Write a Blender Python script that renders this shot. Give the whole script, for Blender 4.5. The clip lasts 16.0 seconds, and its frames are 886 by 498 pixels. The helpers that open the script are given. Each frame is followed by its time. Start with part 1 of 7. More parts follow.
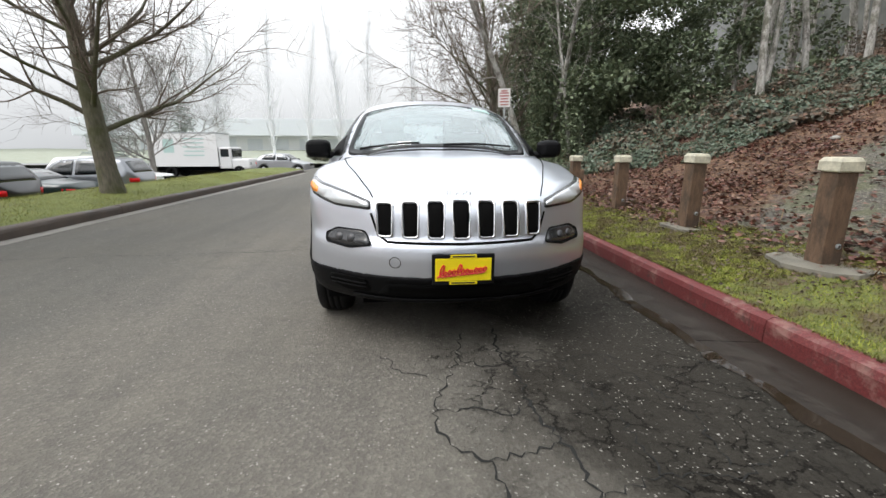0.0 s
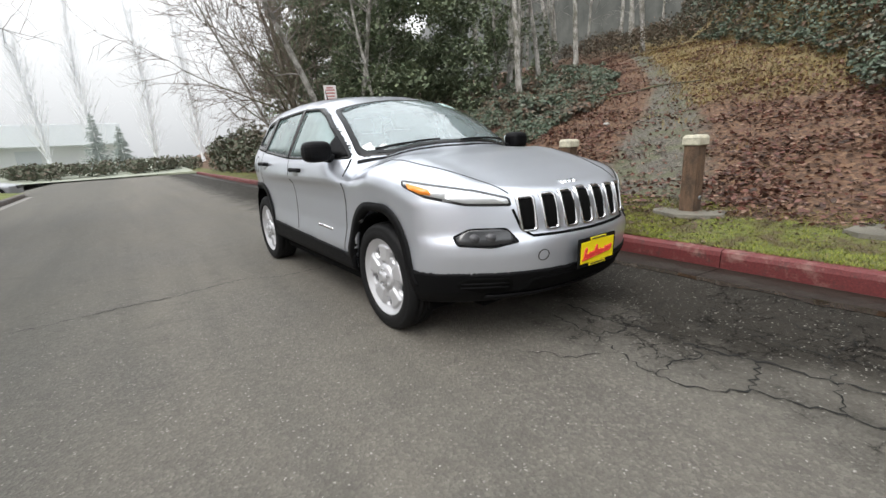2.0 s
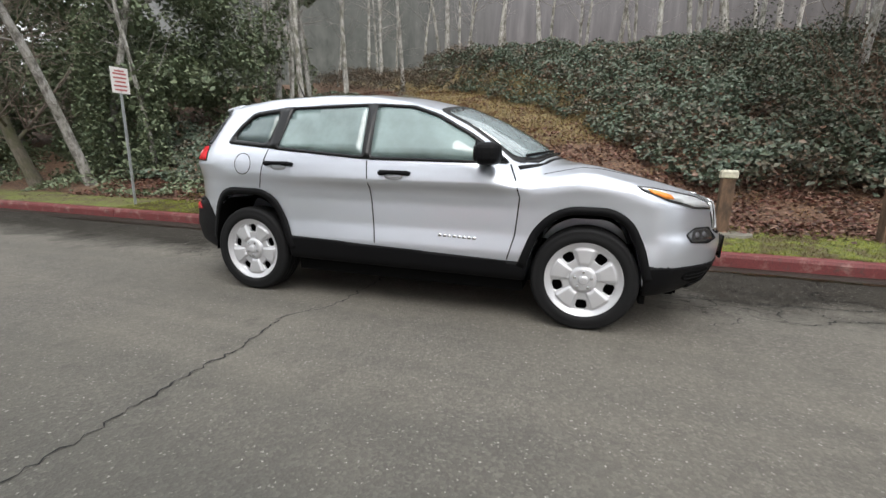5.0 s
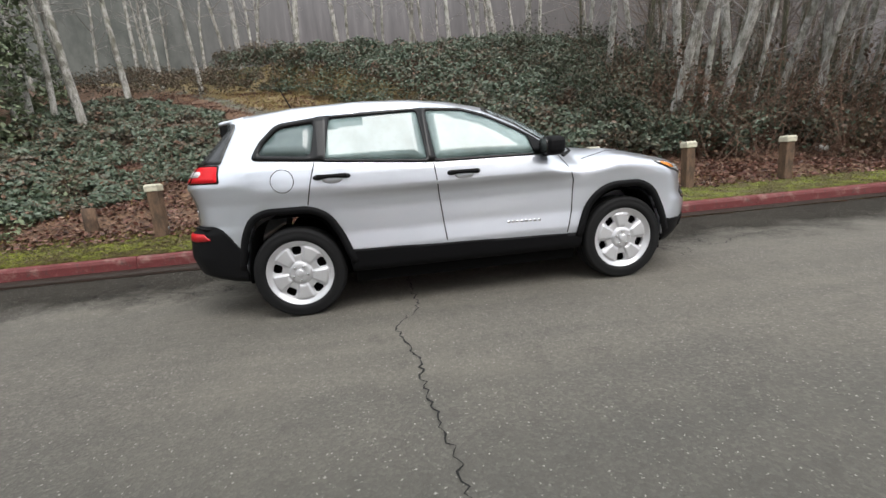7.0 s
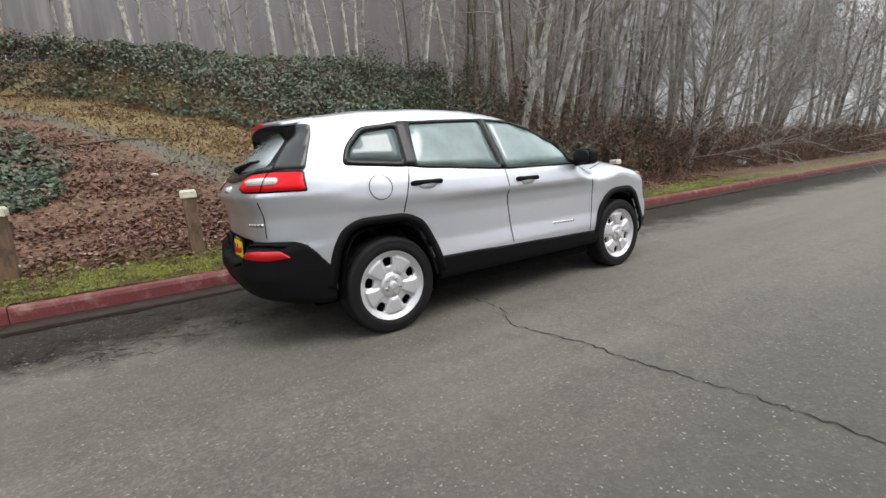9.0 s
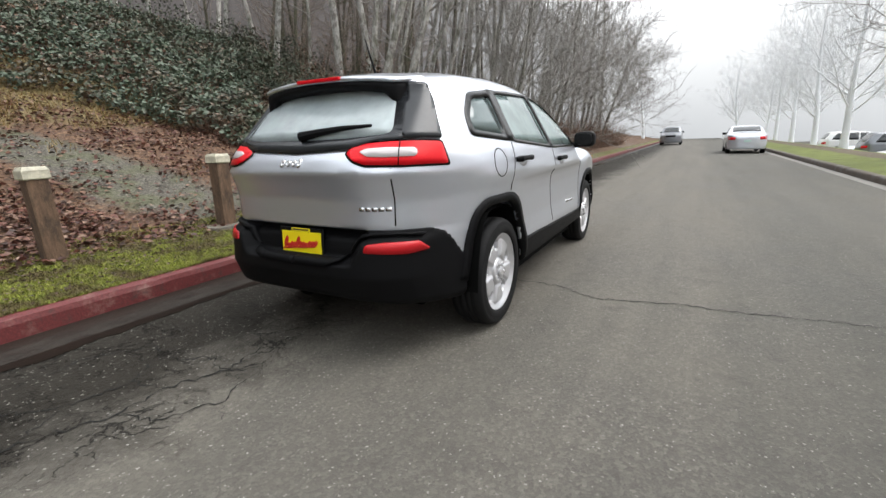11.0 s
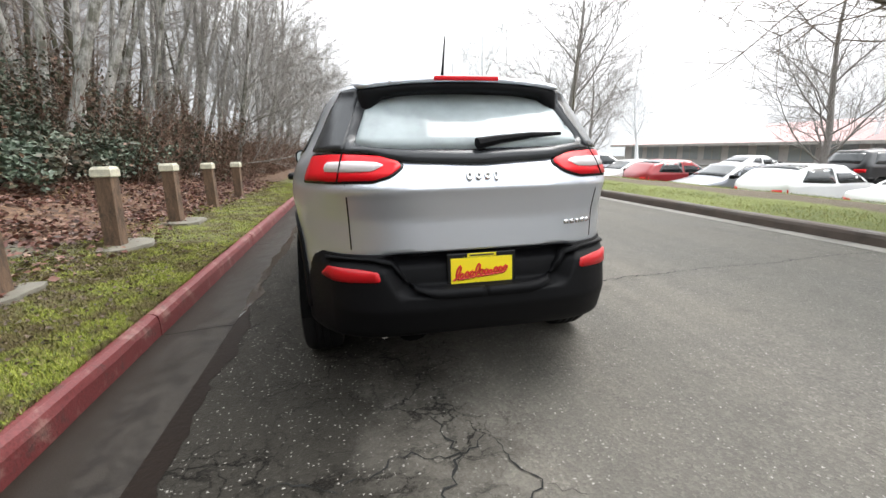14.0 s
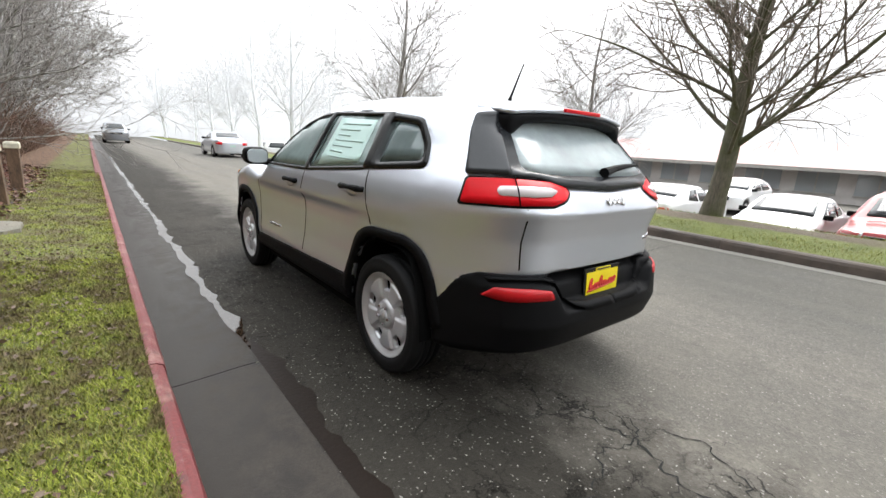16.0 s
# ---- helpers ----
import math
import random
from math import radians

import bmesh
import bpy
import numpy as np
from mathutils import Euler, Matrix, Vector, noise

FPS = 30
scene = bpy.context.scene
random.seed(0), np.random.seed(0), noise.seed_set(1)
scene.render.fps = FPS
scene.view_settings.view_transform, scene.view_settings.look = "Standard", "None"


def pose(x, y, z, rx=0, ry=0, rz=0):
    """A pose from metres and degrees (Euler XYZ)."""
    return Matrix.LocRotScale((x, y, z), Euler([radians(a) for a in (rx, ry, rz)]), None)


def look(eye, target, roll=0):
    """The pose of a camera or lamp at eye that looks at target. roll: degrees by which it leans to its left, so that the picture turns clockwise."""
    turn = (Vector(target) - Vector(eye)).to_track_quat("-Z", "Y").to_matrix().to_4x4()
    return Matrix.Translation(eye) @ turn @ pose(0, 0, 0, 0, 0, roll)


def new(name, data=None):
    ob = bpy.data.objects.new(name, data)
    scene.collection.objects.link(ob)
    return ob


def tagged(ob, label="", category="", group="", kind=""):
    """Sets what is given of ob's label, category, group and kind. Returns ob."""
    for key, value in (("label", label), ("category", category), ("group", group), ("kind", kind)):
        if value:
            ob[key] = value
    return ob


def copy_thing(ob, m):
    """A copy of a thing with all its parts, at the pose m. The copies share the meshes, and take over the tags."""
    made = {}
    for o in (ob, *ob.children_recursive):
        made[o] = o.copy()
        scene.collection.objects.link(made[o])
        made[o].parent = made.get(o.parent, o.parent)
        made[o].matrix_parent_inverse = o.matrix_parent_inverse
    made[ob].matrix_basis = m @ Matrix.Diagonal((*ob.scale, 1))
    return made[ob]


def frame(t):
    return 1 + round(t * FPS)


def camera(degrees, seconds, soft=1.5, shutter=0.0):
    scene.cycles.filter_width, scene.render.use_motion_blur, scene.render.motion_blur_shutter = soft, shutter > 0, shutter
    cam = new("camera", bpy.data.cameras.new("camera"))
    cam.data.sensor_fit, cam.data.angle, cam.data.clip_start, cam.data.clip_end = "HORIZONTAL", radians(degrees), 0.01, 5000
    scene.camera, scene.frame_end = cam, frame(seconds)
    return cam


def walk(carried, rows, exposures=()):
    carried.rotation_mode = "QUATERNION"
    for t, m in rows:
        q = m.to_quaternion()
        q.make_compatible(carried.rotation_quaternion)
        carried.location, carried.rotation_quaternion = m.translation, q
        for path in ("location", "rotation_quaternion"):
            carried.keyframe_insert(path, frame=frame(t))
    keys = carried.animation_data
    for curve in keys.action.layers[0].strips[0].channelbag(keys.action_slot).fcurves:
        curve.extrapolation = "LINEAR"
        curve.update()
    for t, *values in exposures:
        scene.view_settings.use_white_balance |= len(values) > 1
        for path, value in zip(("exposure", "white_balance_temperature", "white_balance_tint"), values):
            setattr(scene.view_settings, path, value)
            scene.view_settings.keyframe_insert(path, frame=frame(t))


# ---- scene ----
cam = camera(90.3, 16.0)
PATH = [
    (0, (-0.287, -4.503, 1.135), (-0.108, -2.56, 0.699), 0.1),
    (0.5, (-0.685, -4.394, 1.174), (-0.277, -2.475, 0.784), -1.3),
    (1, (-1.176, -4.308, 1.173), (-0.495, -2.483, 0.721), -2.6),
    (1.5, (-1.626, -4.05, 1.157), (-0.727, -2.321, 0.705), -3.6),
    (2, (-2.095, -3.773, 1.166), (-0.986, -2.177, 0.696), -3.3),
    (2.5, (-2.513, -3.461, 1.177), (-1.22, -2.004, 0.725), -4.4),
    (3, (-2.851, -3.082, 1.178), (-1.425, -1.745, 0.755), -2.7),
    (3.2, (-3.011, -2.932, 1.171), (-1.503, -1.681, 0.773), -2.6),
    (5.3, (-3.958, -1.012, 1.081), (-2.05, -0.538, 0.714), 0.1),
    (5.5, (-4.058, -0.804, 1.097), (-2.123, -0.44, 0.741), -1.2),
    (6, (-4.216, -0.347, 1.094), (-2.263, -0.168, 0.702), -2.4),
    (6.5, (-4.257, 0.134, 1.128), (-2.295, 0.144, 0.74), -2.3),
    (7, (-4.28, 0.663, 1.148), (-2.34, 0.412, 0.729), -4.5),
    (7.5, (-4.198, 1.2, 1.14), (-2.291, 0.76, 0.731), -5.6),
    (8, (-4.101, 1.73, 1.145), (-2.246, 1.077, 0.779), -4.9),
    (8.5, (-3.896, 2.243, 1.157), (-2.158, 1.35, 0.728), -5.8),
    (9, (-3.648, 2.678, 1.167), (-2.0, 1.609, 0.791), -4.0),
    (9.2, (-3.521, 2.876, 1.175), (-1.971, 1.676, 0.782), -3.5),
    (11.3, (-1.673, 4.015, 1.191), (-0.836, 2.255, 0.741), -2.6),
    (11.5, (-1.516, 4.088, 1.188), (-0.781, 2.278, 0.762), -3.3),
    (12, (-1.113, 4.23, 1.2), (-0.571, 2.355, 0.765), -3.4),
    (12.5, (-0.685, 4.257, 1.209), (-0.291, 2.343, 0.78), -2.4),
    (13, (-0.268, 4.286, 1.216), (-0.155, 2.337, 0.786), -3.2),
    (13.5, (0.13, 4.231, 1.215), (0.045, 2.29, 0.74), -3.6),
    (14, (0.555, 4.102, 1.208), (0.17, 2.19, 0.764), -1.1),
    (14.5, (0.981, 3.974, 1.192), (0.303, 2.15, 0.732), -0.4),
    (15, (1.342, 3.763, 1.154), (0.482, 2.02, 0.685), 0.7),
    (15.5, (1.731, 3.604, 1.218), (0.644, 1.986, 0.77), 3.0),
    (16, (2.124, 3.437, 1.323), (0.906, 1.918, 0.866), 3.2),
]
walk(cam, [(t, look(eye, target, roll)) for t, eye, target, roll in PATH],
     [(0, 1.0), (9, 1.05), (12.2, 1.2), (13.2, 1.58), (16, 1.58)])

# World, light and exposure: a bright foggy sky, with a broad weak sun behind the mist
world = bpy.data.worlds.new("foggy_sky")
scene.world = world
world.use_nodes = True
wn, wl = world.node_tree.nodes, world.node_tree.links
wn.clear()
sky = wn.new("ShaderNodeTexSky")
sky.sky_type = "NISHITA"
sky.sun_disc = False
sky.sun_elevation, sky.sun_rotation = radians(38), radians(250)
sky.dust_density, sky.air_density = 6.0, 1.0
sky_bg = wn.new("ShaderNodeBackground")
sky_bg.inputs["Strength"].default_value = 0.08
wl.new(sky.outputs["Color"], sky_bg.inputs["Color"])
mist_bg = wn.new("ShaderNodeBackground")
mist_bg.inputs["Color"].default_value = (0.93, 0.97, 1.0, 1)
mist_bg.inputs["Strength"].default_value = 1.0
sky_mix = wn.new("ShaderNodeMixShader")
sky_mix.inputs[0].default_value = 0.86
wl.new(sky_bg.outputs[0], sky_mix.inputs[1])
wl.new(mist_bg.outputs[0], sky_mix.inputs[2])
w_out = wn.new("ShaderNodeOutputWorld")
wl.new(sky_mix.outputs[0], w_out.inputs["Surface"])

sun = new("sun", bpy.data.lights.new("sun", "SUN"))
sun.data.energy, sun.data.angle, sun.data.color = 1.15, radians(40), (1.0, 0.98, 0.96)
sun.matrix_world = look((-15, -6, 27), (0, 0, 0))


# ---- materials ----
def material(name):
    m = bpy.data.materials.new(name)
    m.use_nodes = True
    n = m.node_tree.nodes
    return m, n, m.node_tree.links, n["Principled BSDF"]


def coords(n, l, scale=1.0, kind="Object"):
    c = n.new("ShaderNodeTexCoord")
    mp = n.new("ShaderNodeMapping")
    mp.inputs["Scale"].default_value = (scale, scale, scale) if isinstance(scale, (int, float)) else scale
    l.new(c.outputs[kind], mp.inputs["Vector"])
    return mp.outputs["Vector"]


def noise_tex(n, l, vec, scale, detail=5, rough=0.6):
    t = n.new("ShaderNodeTexNoise")
    t.inputs["Scale"].default_value, t.inputs["Detail"].default_value, t.inputs["Roughness"].default_value = scale, detail, rough
    l.new(vec, t.inputs["Vector"])
    return t.outputs["Fac"]


def ramp(n, l, fac, stops):
    r = n.new("ShaderNodeValToRGB")
    e = r.color_ramp.elements
    while len(e) < len(stops):
        e.new(0.5)
    for el, (p, c) in zip(e, stops):
        el.position = p
        el.color = (*c, 1) if len(c) == 3 else c
    l.new(fac, r.inputs["Fac"])
    return r.outputs["Color"]


def mix(n, l, fac, a, b, how="MIX"):
    m = n.new("ShaderNodeMix")
    m.data_type, m.blend_type = "RGBA", how
    for sock, v in ((m.inputs[0], fac), (m.inputs[6], a), (m.inputs[7], b)):
        if isinstance(v, (int, float)):
            sock.default_value = v
        elif isinstance(v, tuple):
            sock.default_value = (*v, 1)
        else:
            l.new(v, sock)
    return m.outputs[2]


def bump(n, l, b, height, strength=0.4, dist=0.01):
    k = n.new("ShaderNodeBump")
    k.inputs["Strength"].default_value, k.inputs["Distance"].default_value = strength, dist
    l.new(height, k.inputs["Height"])
    l.new(k.outputs["Normal"], b.inputs["Normal"])


def plain(name, colour, rough=0.5, metal=0.0, grain=60.0, vary=0.12, relief=0.0, coat=0.0, spec=0.5):
    """A paint, plastic or metal with slight mottling at two scales."""
    m, n, l, b = material(name)
    v = coords(n, l)
    f1 = noise_tex(n, l, v, grain, 4)
    f2 = noise_tex(n, l, v, grain * 0.07, 3)
    c = mix(n, l, f1, tuple(x * (1 - vary) for x in colour), tuple(min(1, x * (1 + vary)) for x in colour))
    c = mix(n, l, f2, c, tuple(x * (1 - vary * 0.6) for x in colour))
    l.new(c, b.inputs["Base Color"])
    b.inputs["Roughness"].default_value, b.inputs["Metallic"].default_value = rough, metal
    b.inputs["Specular IOR Level"].default_value = spec
    if coat:
        b.inputs["Coat Weight"].default_value, b.inputs["Coat Roughness"].default_value = coat, 0.05
    if relief:
        bump(n, l, b, f1, relief, 0.004)
    return m


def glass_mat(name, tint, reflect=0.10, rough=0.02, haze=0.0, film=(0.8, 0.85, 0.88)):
    """A tinted pane: sees through, with gloss that grows at grazing angles; haze is a film of mist that also stands in
    for reflected sky.
    """
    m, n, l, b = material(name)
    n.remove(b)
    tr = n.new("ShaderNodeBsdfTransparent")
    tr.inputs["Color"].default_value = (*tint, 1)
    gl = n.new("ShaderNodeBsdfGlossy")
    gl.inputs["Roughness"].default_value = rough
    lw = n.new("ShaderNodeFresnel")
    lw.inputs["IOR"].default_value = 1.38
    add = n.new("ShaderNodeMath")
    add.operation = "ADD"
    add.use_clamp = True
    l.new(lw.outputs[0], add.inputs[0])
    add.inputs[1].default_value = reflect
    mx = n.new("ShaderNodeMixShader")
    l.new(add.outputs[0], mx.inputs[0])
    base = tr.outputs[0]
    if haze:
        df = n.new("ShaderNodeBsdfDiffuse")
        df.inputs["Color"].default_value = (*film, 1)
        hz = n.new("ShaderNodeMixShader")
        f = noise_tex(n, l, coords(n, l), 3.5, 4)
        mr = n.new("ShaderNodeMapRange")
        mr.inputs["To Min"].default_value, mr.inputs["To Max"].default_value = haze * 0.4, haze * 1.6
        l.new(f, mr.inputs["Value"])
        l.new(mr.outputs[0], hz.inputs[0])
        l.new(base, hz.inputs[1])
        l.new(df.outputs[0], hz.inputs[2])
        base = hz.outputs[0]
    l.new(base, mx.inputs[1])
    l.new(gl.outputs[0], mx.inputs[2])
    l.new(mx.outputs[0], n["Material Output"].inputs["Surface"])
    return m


def silver_paint():
    m, n, l, b = material("silver_metallic_paint")
    v = coords(n, l)
    flake = noise_tex(n, l, v, 900, 2)
    drift = noise_tex(n, l, v, 2.2, 3)
    c = mix(n, l, flake, (0.58, 0.605, 0.665), (0.76, 0.788, 0.855))
    c = mix(n, l, drift, c, (0.655, 0.682, 0.745))
    l.new(c, b.inputs["Base Color"])
    b.inputs["Metallic"].default_value = 0.80
    r = ramp(n, l, noise_tex(n, l, v, 14, 5), [(0.3, (0.31,) * 3), (0.75, (0.38,) * 3)])
    l.new(r, b.inputs["Roughness"])
    b.inputs["Coat Weight"].default_value, b.inputs["Coat Roughness"].default_value = 0.8, 0.06
    return m


def paint(name, colour, metal=0.0):
    return plain(name, colour, 0.32, metal, 30, 0.06, 0.0, 0.6)


def asphalt(name="old_damp_asphalt", cracked=True):
    """Worn asphalt: brown-grey binder, pale stones, damp stretches towards the gutter."""
    m, n, l, b = material(name)
    v = coords(n, l)
    stone = n.new("ShaderNodeTexVoronoi")
    stone.inputs["Scale"].default_value = 72
    l.new(v, stone.inputs["Vector"])
    tone = ramp(n, l, stone.outputs["Color"], [(0.0, (0.075, 0.068, 0.058)), (0.55, (0.135, 0.124, 0.106)), (0.84, (0.21, 0.195, 0.168)), (1.0, (0.27, 0.25, 0.22))])
    fine = noise_tex(n, l, v, 240, 4)
    tone = mix(n, l, 0.5, tone, ramp(n, l, fine, [(0.3, (0.055, 0.050, 0.043)), (0.75, (0.20, 0.184, 0.158))]))
    patch = noise_tex(n, l, v, 0.55, 6, 0.65)
    tone = mix(n, l, ramp(n, l, patch, [(0.38, (0,) * 3), (0.66, (0.75,) * 3)]), tone, mix(n, l, 0.5, tone, (0.225, 0.205, 0.168)))
    streak = noise_tex(n, l, coords(n, l, (1.6, 0.12, 1)), 1.3, 5, 0.6)
    tone = mix(n, l, ramp(n, l, streak, [(0.42, (0,) * 3), (0.7, (0.40,) * 3)]), tone, (0.07, 0.068, 0.06))
    blot = noise_tex(n, l, v, 5.5, 6, 0.7)
    tone = mix(n, l, ramp(n, l, blot, [(0.52, (0,) * 3), (0.72, (0.45,) * 3)]), tone, (0.065, 0.060, 0.052))
    sep = n.new("ShaderNodeSeparateXYZ")
    l.new(v, sep.inputs[0])
    # the far lane is toned darker, from a ragged edge
    lane = n.new("ShaderNodeMath")
    lane.operation = "MULTIPLY_ADD"
    l.new(noise_tex(n, l, v, 1.2, 6, 0.7), lane.inputs[0])
    lane.inputs[1].default_value = 0.8
    l.new(sep.outputs["X"], lane.inputs[2])
    lane_r = n.new("ShaderNodeMapRange")
    lane_r.inputs["From Min"].default_value, lane_r.inputs["From Max"].default_value = -1.7, -2.4
    lane_r.inputs["To Max"].default_value = 0.38
    l.new(lane.outputs[0], lane_r.inputs["Value"])
    tone = mix(n, l, lane_r.outputs[0], tone, (0.062, 0.063, 0.056))
    # damp ground by the gutter, with a ragged edge
    wet = n.new("ShaderNodeMapRange")
    wet.inputs["From Min"].default_value, wet.inputs["From Max"].default_value = -0.10, 0.62
    wob = n.new("ShaderNodeMath")
    wob.operation = "MULTIPLY_ADD"
    l.new(noise_tex(n, l, v, 1.5, 7, 0.68), wob.inputs[0])
    wob.inputs[1].default_value = 1.9
    l.new(sep.outputs["X"], wob.inputs[2])
    sub = n.new("ShaderNodeMath")
    sub.operation = "SUBTRACT"
    l.new(wob.outputs[0], sub.inputs[0])
    sub.inputs[1].default_value = 0.88
    l.new(sub.outputs[0], wet.inputs["Value"])
    damp = wet.outputs[0]
    tone = mix(n, l, damp, tone, mix(n, l, 0.84, tone, (0.018, 0.016, 0.013)))
    # pale chips of stone that stay bright where it is damp
    chip = n.new("ShaderNodeTexVoronoi")
    chip.inputs["Scale"].default_value = 52
    chip.inputs["Randomness"].default_value = 1.0
    cw = n.new("ShaderNodeVectorMath")
    cw.operation = "ADD"
    cn = n.new("ShaderNodeTexNoise")
    cn.inputs["Scale"].default_value = 85
    l.new(v, cn.inputs["Vector"])
    cs = n.new("ShaderNodeVectorMath")
    cs.operation = "SCALE"
    cs.inputs["Scale"].default_value = 0.022
    l.new(cn.outputs["Color"], cs.inputs[0])
    l.new(v, cw.inputs[0])
    l.new(cs.outputs[0], cw.inputs[1])
    l.new(cw.outputs[0], chip.inputs["Vector"])
    pick = n.new("ShaderNodeSeparateColor")
    l.new(chip.outputs["Color"], pick.inputs[0])
    few = ramp(n, l, pick.outputs[0], [(0.66, (0,) * 3), (0.70, (1,) * 3)])
    size = ramp(n, l, chip.outputs["Distance"], [(0.16, (1,) * 3), (0.30, (0,) * 3)])
    both = n.new("ShaderNodeMath")
    both.operation = "MULTIPLY"
    l.new(few, both.inputs[0])
    l.new(size, both.inputs[1])
    tone = mix(n, l, both.outputs[0], tone, mix(n, l, pick.outputs[1], (0.12, 0.112, 0.098), (0.38, 0.362, 0.33)))
    height = mix(n, l, 0.5, stone.outputs["Distance"], fine)
    if cracked:
        vw = n.new("ShaderNodeVectorMath")
        vw.operation = "ADD"
        nz = n.new("ShaderNodeTexNoise")
        nz.inputs["Scale"].default_value, nz.inputs["Detail"].default_value = 3.4, 8
        nz.inputs["Roughness"].default_value = 0.65
        l.new(v, nz.inputs["Vector"])
        sc = n.new("ShaderNodeVectorMath")
        sc.operation = "SCALE"
        sc.inputs["Scale"].default_value = 0.34
        l.new(nz.outputs["Color"], sc.inputs[0])
        l.new(v, vw.inputs[0])
        l.new(sc.outputs[0], vw.inputs[1])
        gate = n.new("ShaderNodeMath")
        gate.operation = "MULTIPLY"
        lim = n.new("ShaderNodeMapRange")
        lim.inputs["From Min"].default_value, lim.inputs["From Max"].default_value = 0.06, 0.35
        l.new(damp, lim.inputs["Value"])
        area = noise_tex(n, l, v, 0.8, 3)
        l.new(ramp(n, l, area, [(0.36, (0,) * 3), (0.50, (1,) * 3)]), gate.inputs[0])
        l.new(lim.outputs[0], gate.inputs[1])
        for scale, wide in ((3.6, 0.030), (7.5, 0.036)):
            ck = n.new("ShaderNodeTexVoronoi")
            ck.feature = "DISTANCE_TO_EDGE"
            ck.inputs["Scale"].default_value = scale
            l.new(vw.outputs[0], ck.inputs["Vector"])
            line = ramp(n, l, ck.outputs["Distance"], [(0.0, (1,) * 3), (wide * 0.5, (0.75,) * 3), (wide, (0,) * 3)])
            some = ramp(n, l, noise_tex(n, l, v, scale * 0.7, 4), [(0.42, (0,) * 3), (0.56, (0.95,) * 3)])
            line = mix(n, l, some, (0, 0, 0), line)
            line = mix(n, l, gate.outputs[0], (0, 0, 0), line)
            tone = mix(n, l, line, tone, (0.008, 0.007, 0.006))
            height = mix(n, l, line, height, (0, 0, 0))
    l.new(tone, b.inputs["Base Color"])
    rg = mix(n, l, damp, ramp(n, l, patch, [(0.3, (0.66,) * 3), (0.7, (0.85,) * 3)]), (0.62, 0.62, 0.62))
    l.new(rg, b.inputs["Roughness"])
    l.new(mix(n, l, damp, (0.30, 0.30, 0.30), (0.06, 0.06, 0.06)), b.inputs["Specular IOR Level"])
    bump(n, l, b, height, 0.9, 0.009)
    return m


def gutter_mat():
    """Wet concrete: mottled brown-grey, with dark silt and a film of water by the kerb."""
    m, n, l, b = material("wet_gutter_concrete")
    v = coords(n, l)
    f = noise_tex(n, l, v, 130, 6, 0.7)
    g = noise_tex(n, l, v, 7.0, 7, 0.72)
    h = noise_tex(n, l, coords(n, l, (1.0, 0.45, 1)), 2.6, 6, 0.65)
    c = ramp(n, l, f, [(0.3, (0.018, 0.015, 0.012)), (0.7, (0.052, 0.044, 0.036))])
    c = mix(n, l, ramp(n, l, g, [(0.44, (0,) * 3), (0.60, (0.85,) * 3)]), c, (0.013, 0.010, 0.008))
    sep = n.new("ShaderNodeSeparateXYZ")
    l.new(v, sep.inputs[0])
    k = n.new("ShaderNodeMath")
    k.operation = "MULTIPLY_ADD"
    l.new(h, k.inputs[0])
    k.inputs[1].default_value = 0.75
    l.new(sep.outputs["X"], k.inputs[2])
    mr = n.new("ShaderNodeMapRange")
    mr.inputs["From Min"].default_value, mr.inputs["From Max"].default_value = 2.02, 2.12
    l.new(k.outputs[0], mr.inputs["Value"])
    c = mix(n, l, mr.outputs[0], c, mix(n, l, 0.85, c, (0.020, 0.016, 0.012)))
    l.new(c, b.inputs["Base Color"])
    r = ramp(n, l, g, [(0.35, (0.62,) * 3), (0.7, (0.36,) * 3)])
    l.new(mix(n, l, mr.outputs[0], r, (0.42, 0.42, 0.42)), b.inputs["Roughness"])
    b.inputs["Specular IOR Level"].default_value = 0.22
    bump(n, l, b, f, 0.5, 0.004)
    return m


def verge_mat(name, tones, soil):
    """Blades or moss in patches: each island its own tone, drifting to soil and straw by place."""
    m, n, l, b = material(name)
    v = coords(n, l)
    g = n.new("ShaderNodeNewGeometry")
    k = len(tones) - 1
    c = ramp(n, l, g.outputs["Random Per Island"], [(i / k, t) for i, t in enumerate(tones)])
    p = noise_tex(n, l, v, 3.2, 6, 0.72)
    q = noise_tex(n, l, v, 9.0, 4, 0.6)
    c = mix(n, l, ramp(n, l, p, [(0.44, (0,) * 3), (0.55, (0.85,) * 3)]), c, mix(n, l, q, soil[0], soil[1]))
    c = mix(n, l, ramp(n, l, q, [(0.55, (0,) * 3), (0.70, (0.6,) * 3)]), c, soil[2])
    l.new(c, b.inputs["Base Color"])
    b.inputs["Roughness"].default_value = 0.75
    b.inputs["Specular IOR Level"].default_value = 0.25
    return m


def ground_mat(name, tones, grain=40, relief=0.8):
    """Earth, litter or turf: three tones mixed by noises at three scales."""
    m, n, l, b = material(name)
    v = coords(n, l)
    f = noise_tex(n, l, v, grain, 6, 0.7)
    g = noise_tex(n, l, v, 1.6, 5)
    c = ramp(n, l, f, [(0.25, tones[0]), (0.5, tones[1]), (0.78, tones[2])])
    c = mix(n, l, ramp(n, l, g, [(0.4, (0,) * 3), (0.65, (0.6,) * 3)]), c, tones[0])
    l.new(c, b.inputs["Base Color"])
    b.inputs["Roughness"].default_value = 0.9
    bump(n, l, b, f, relief, 0.03)
    return m


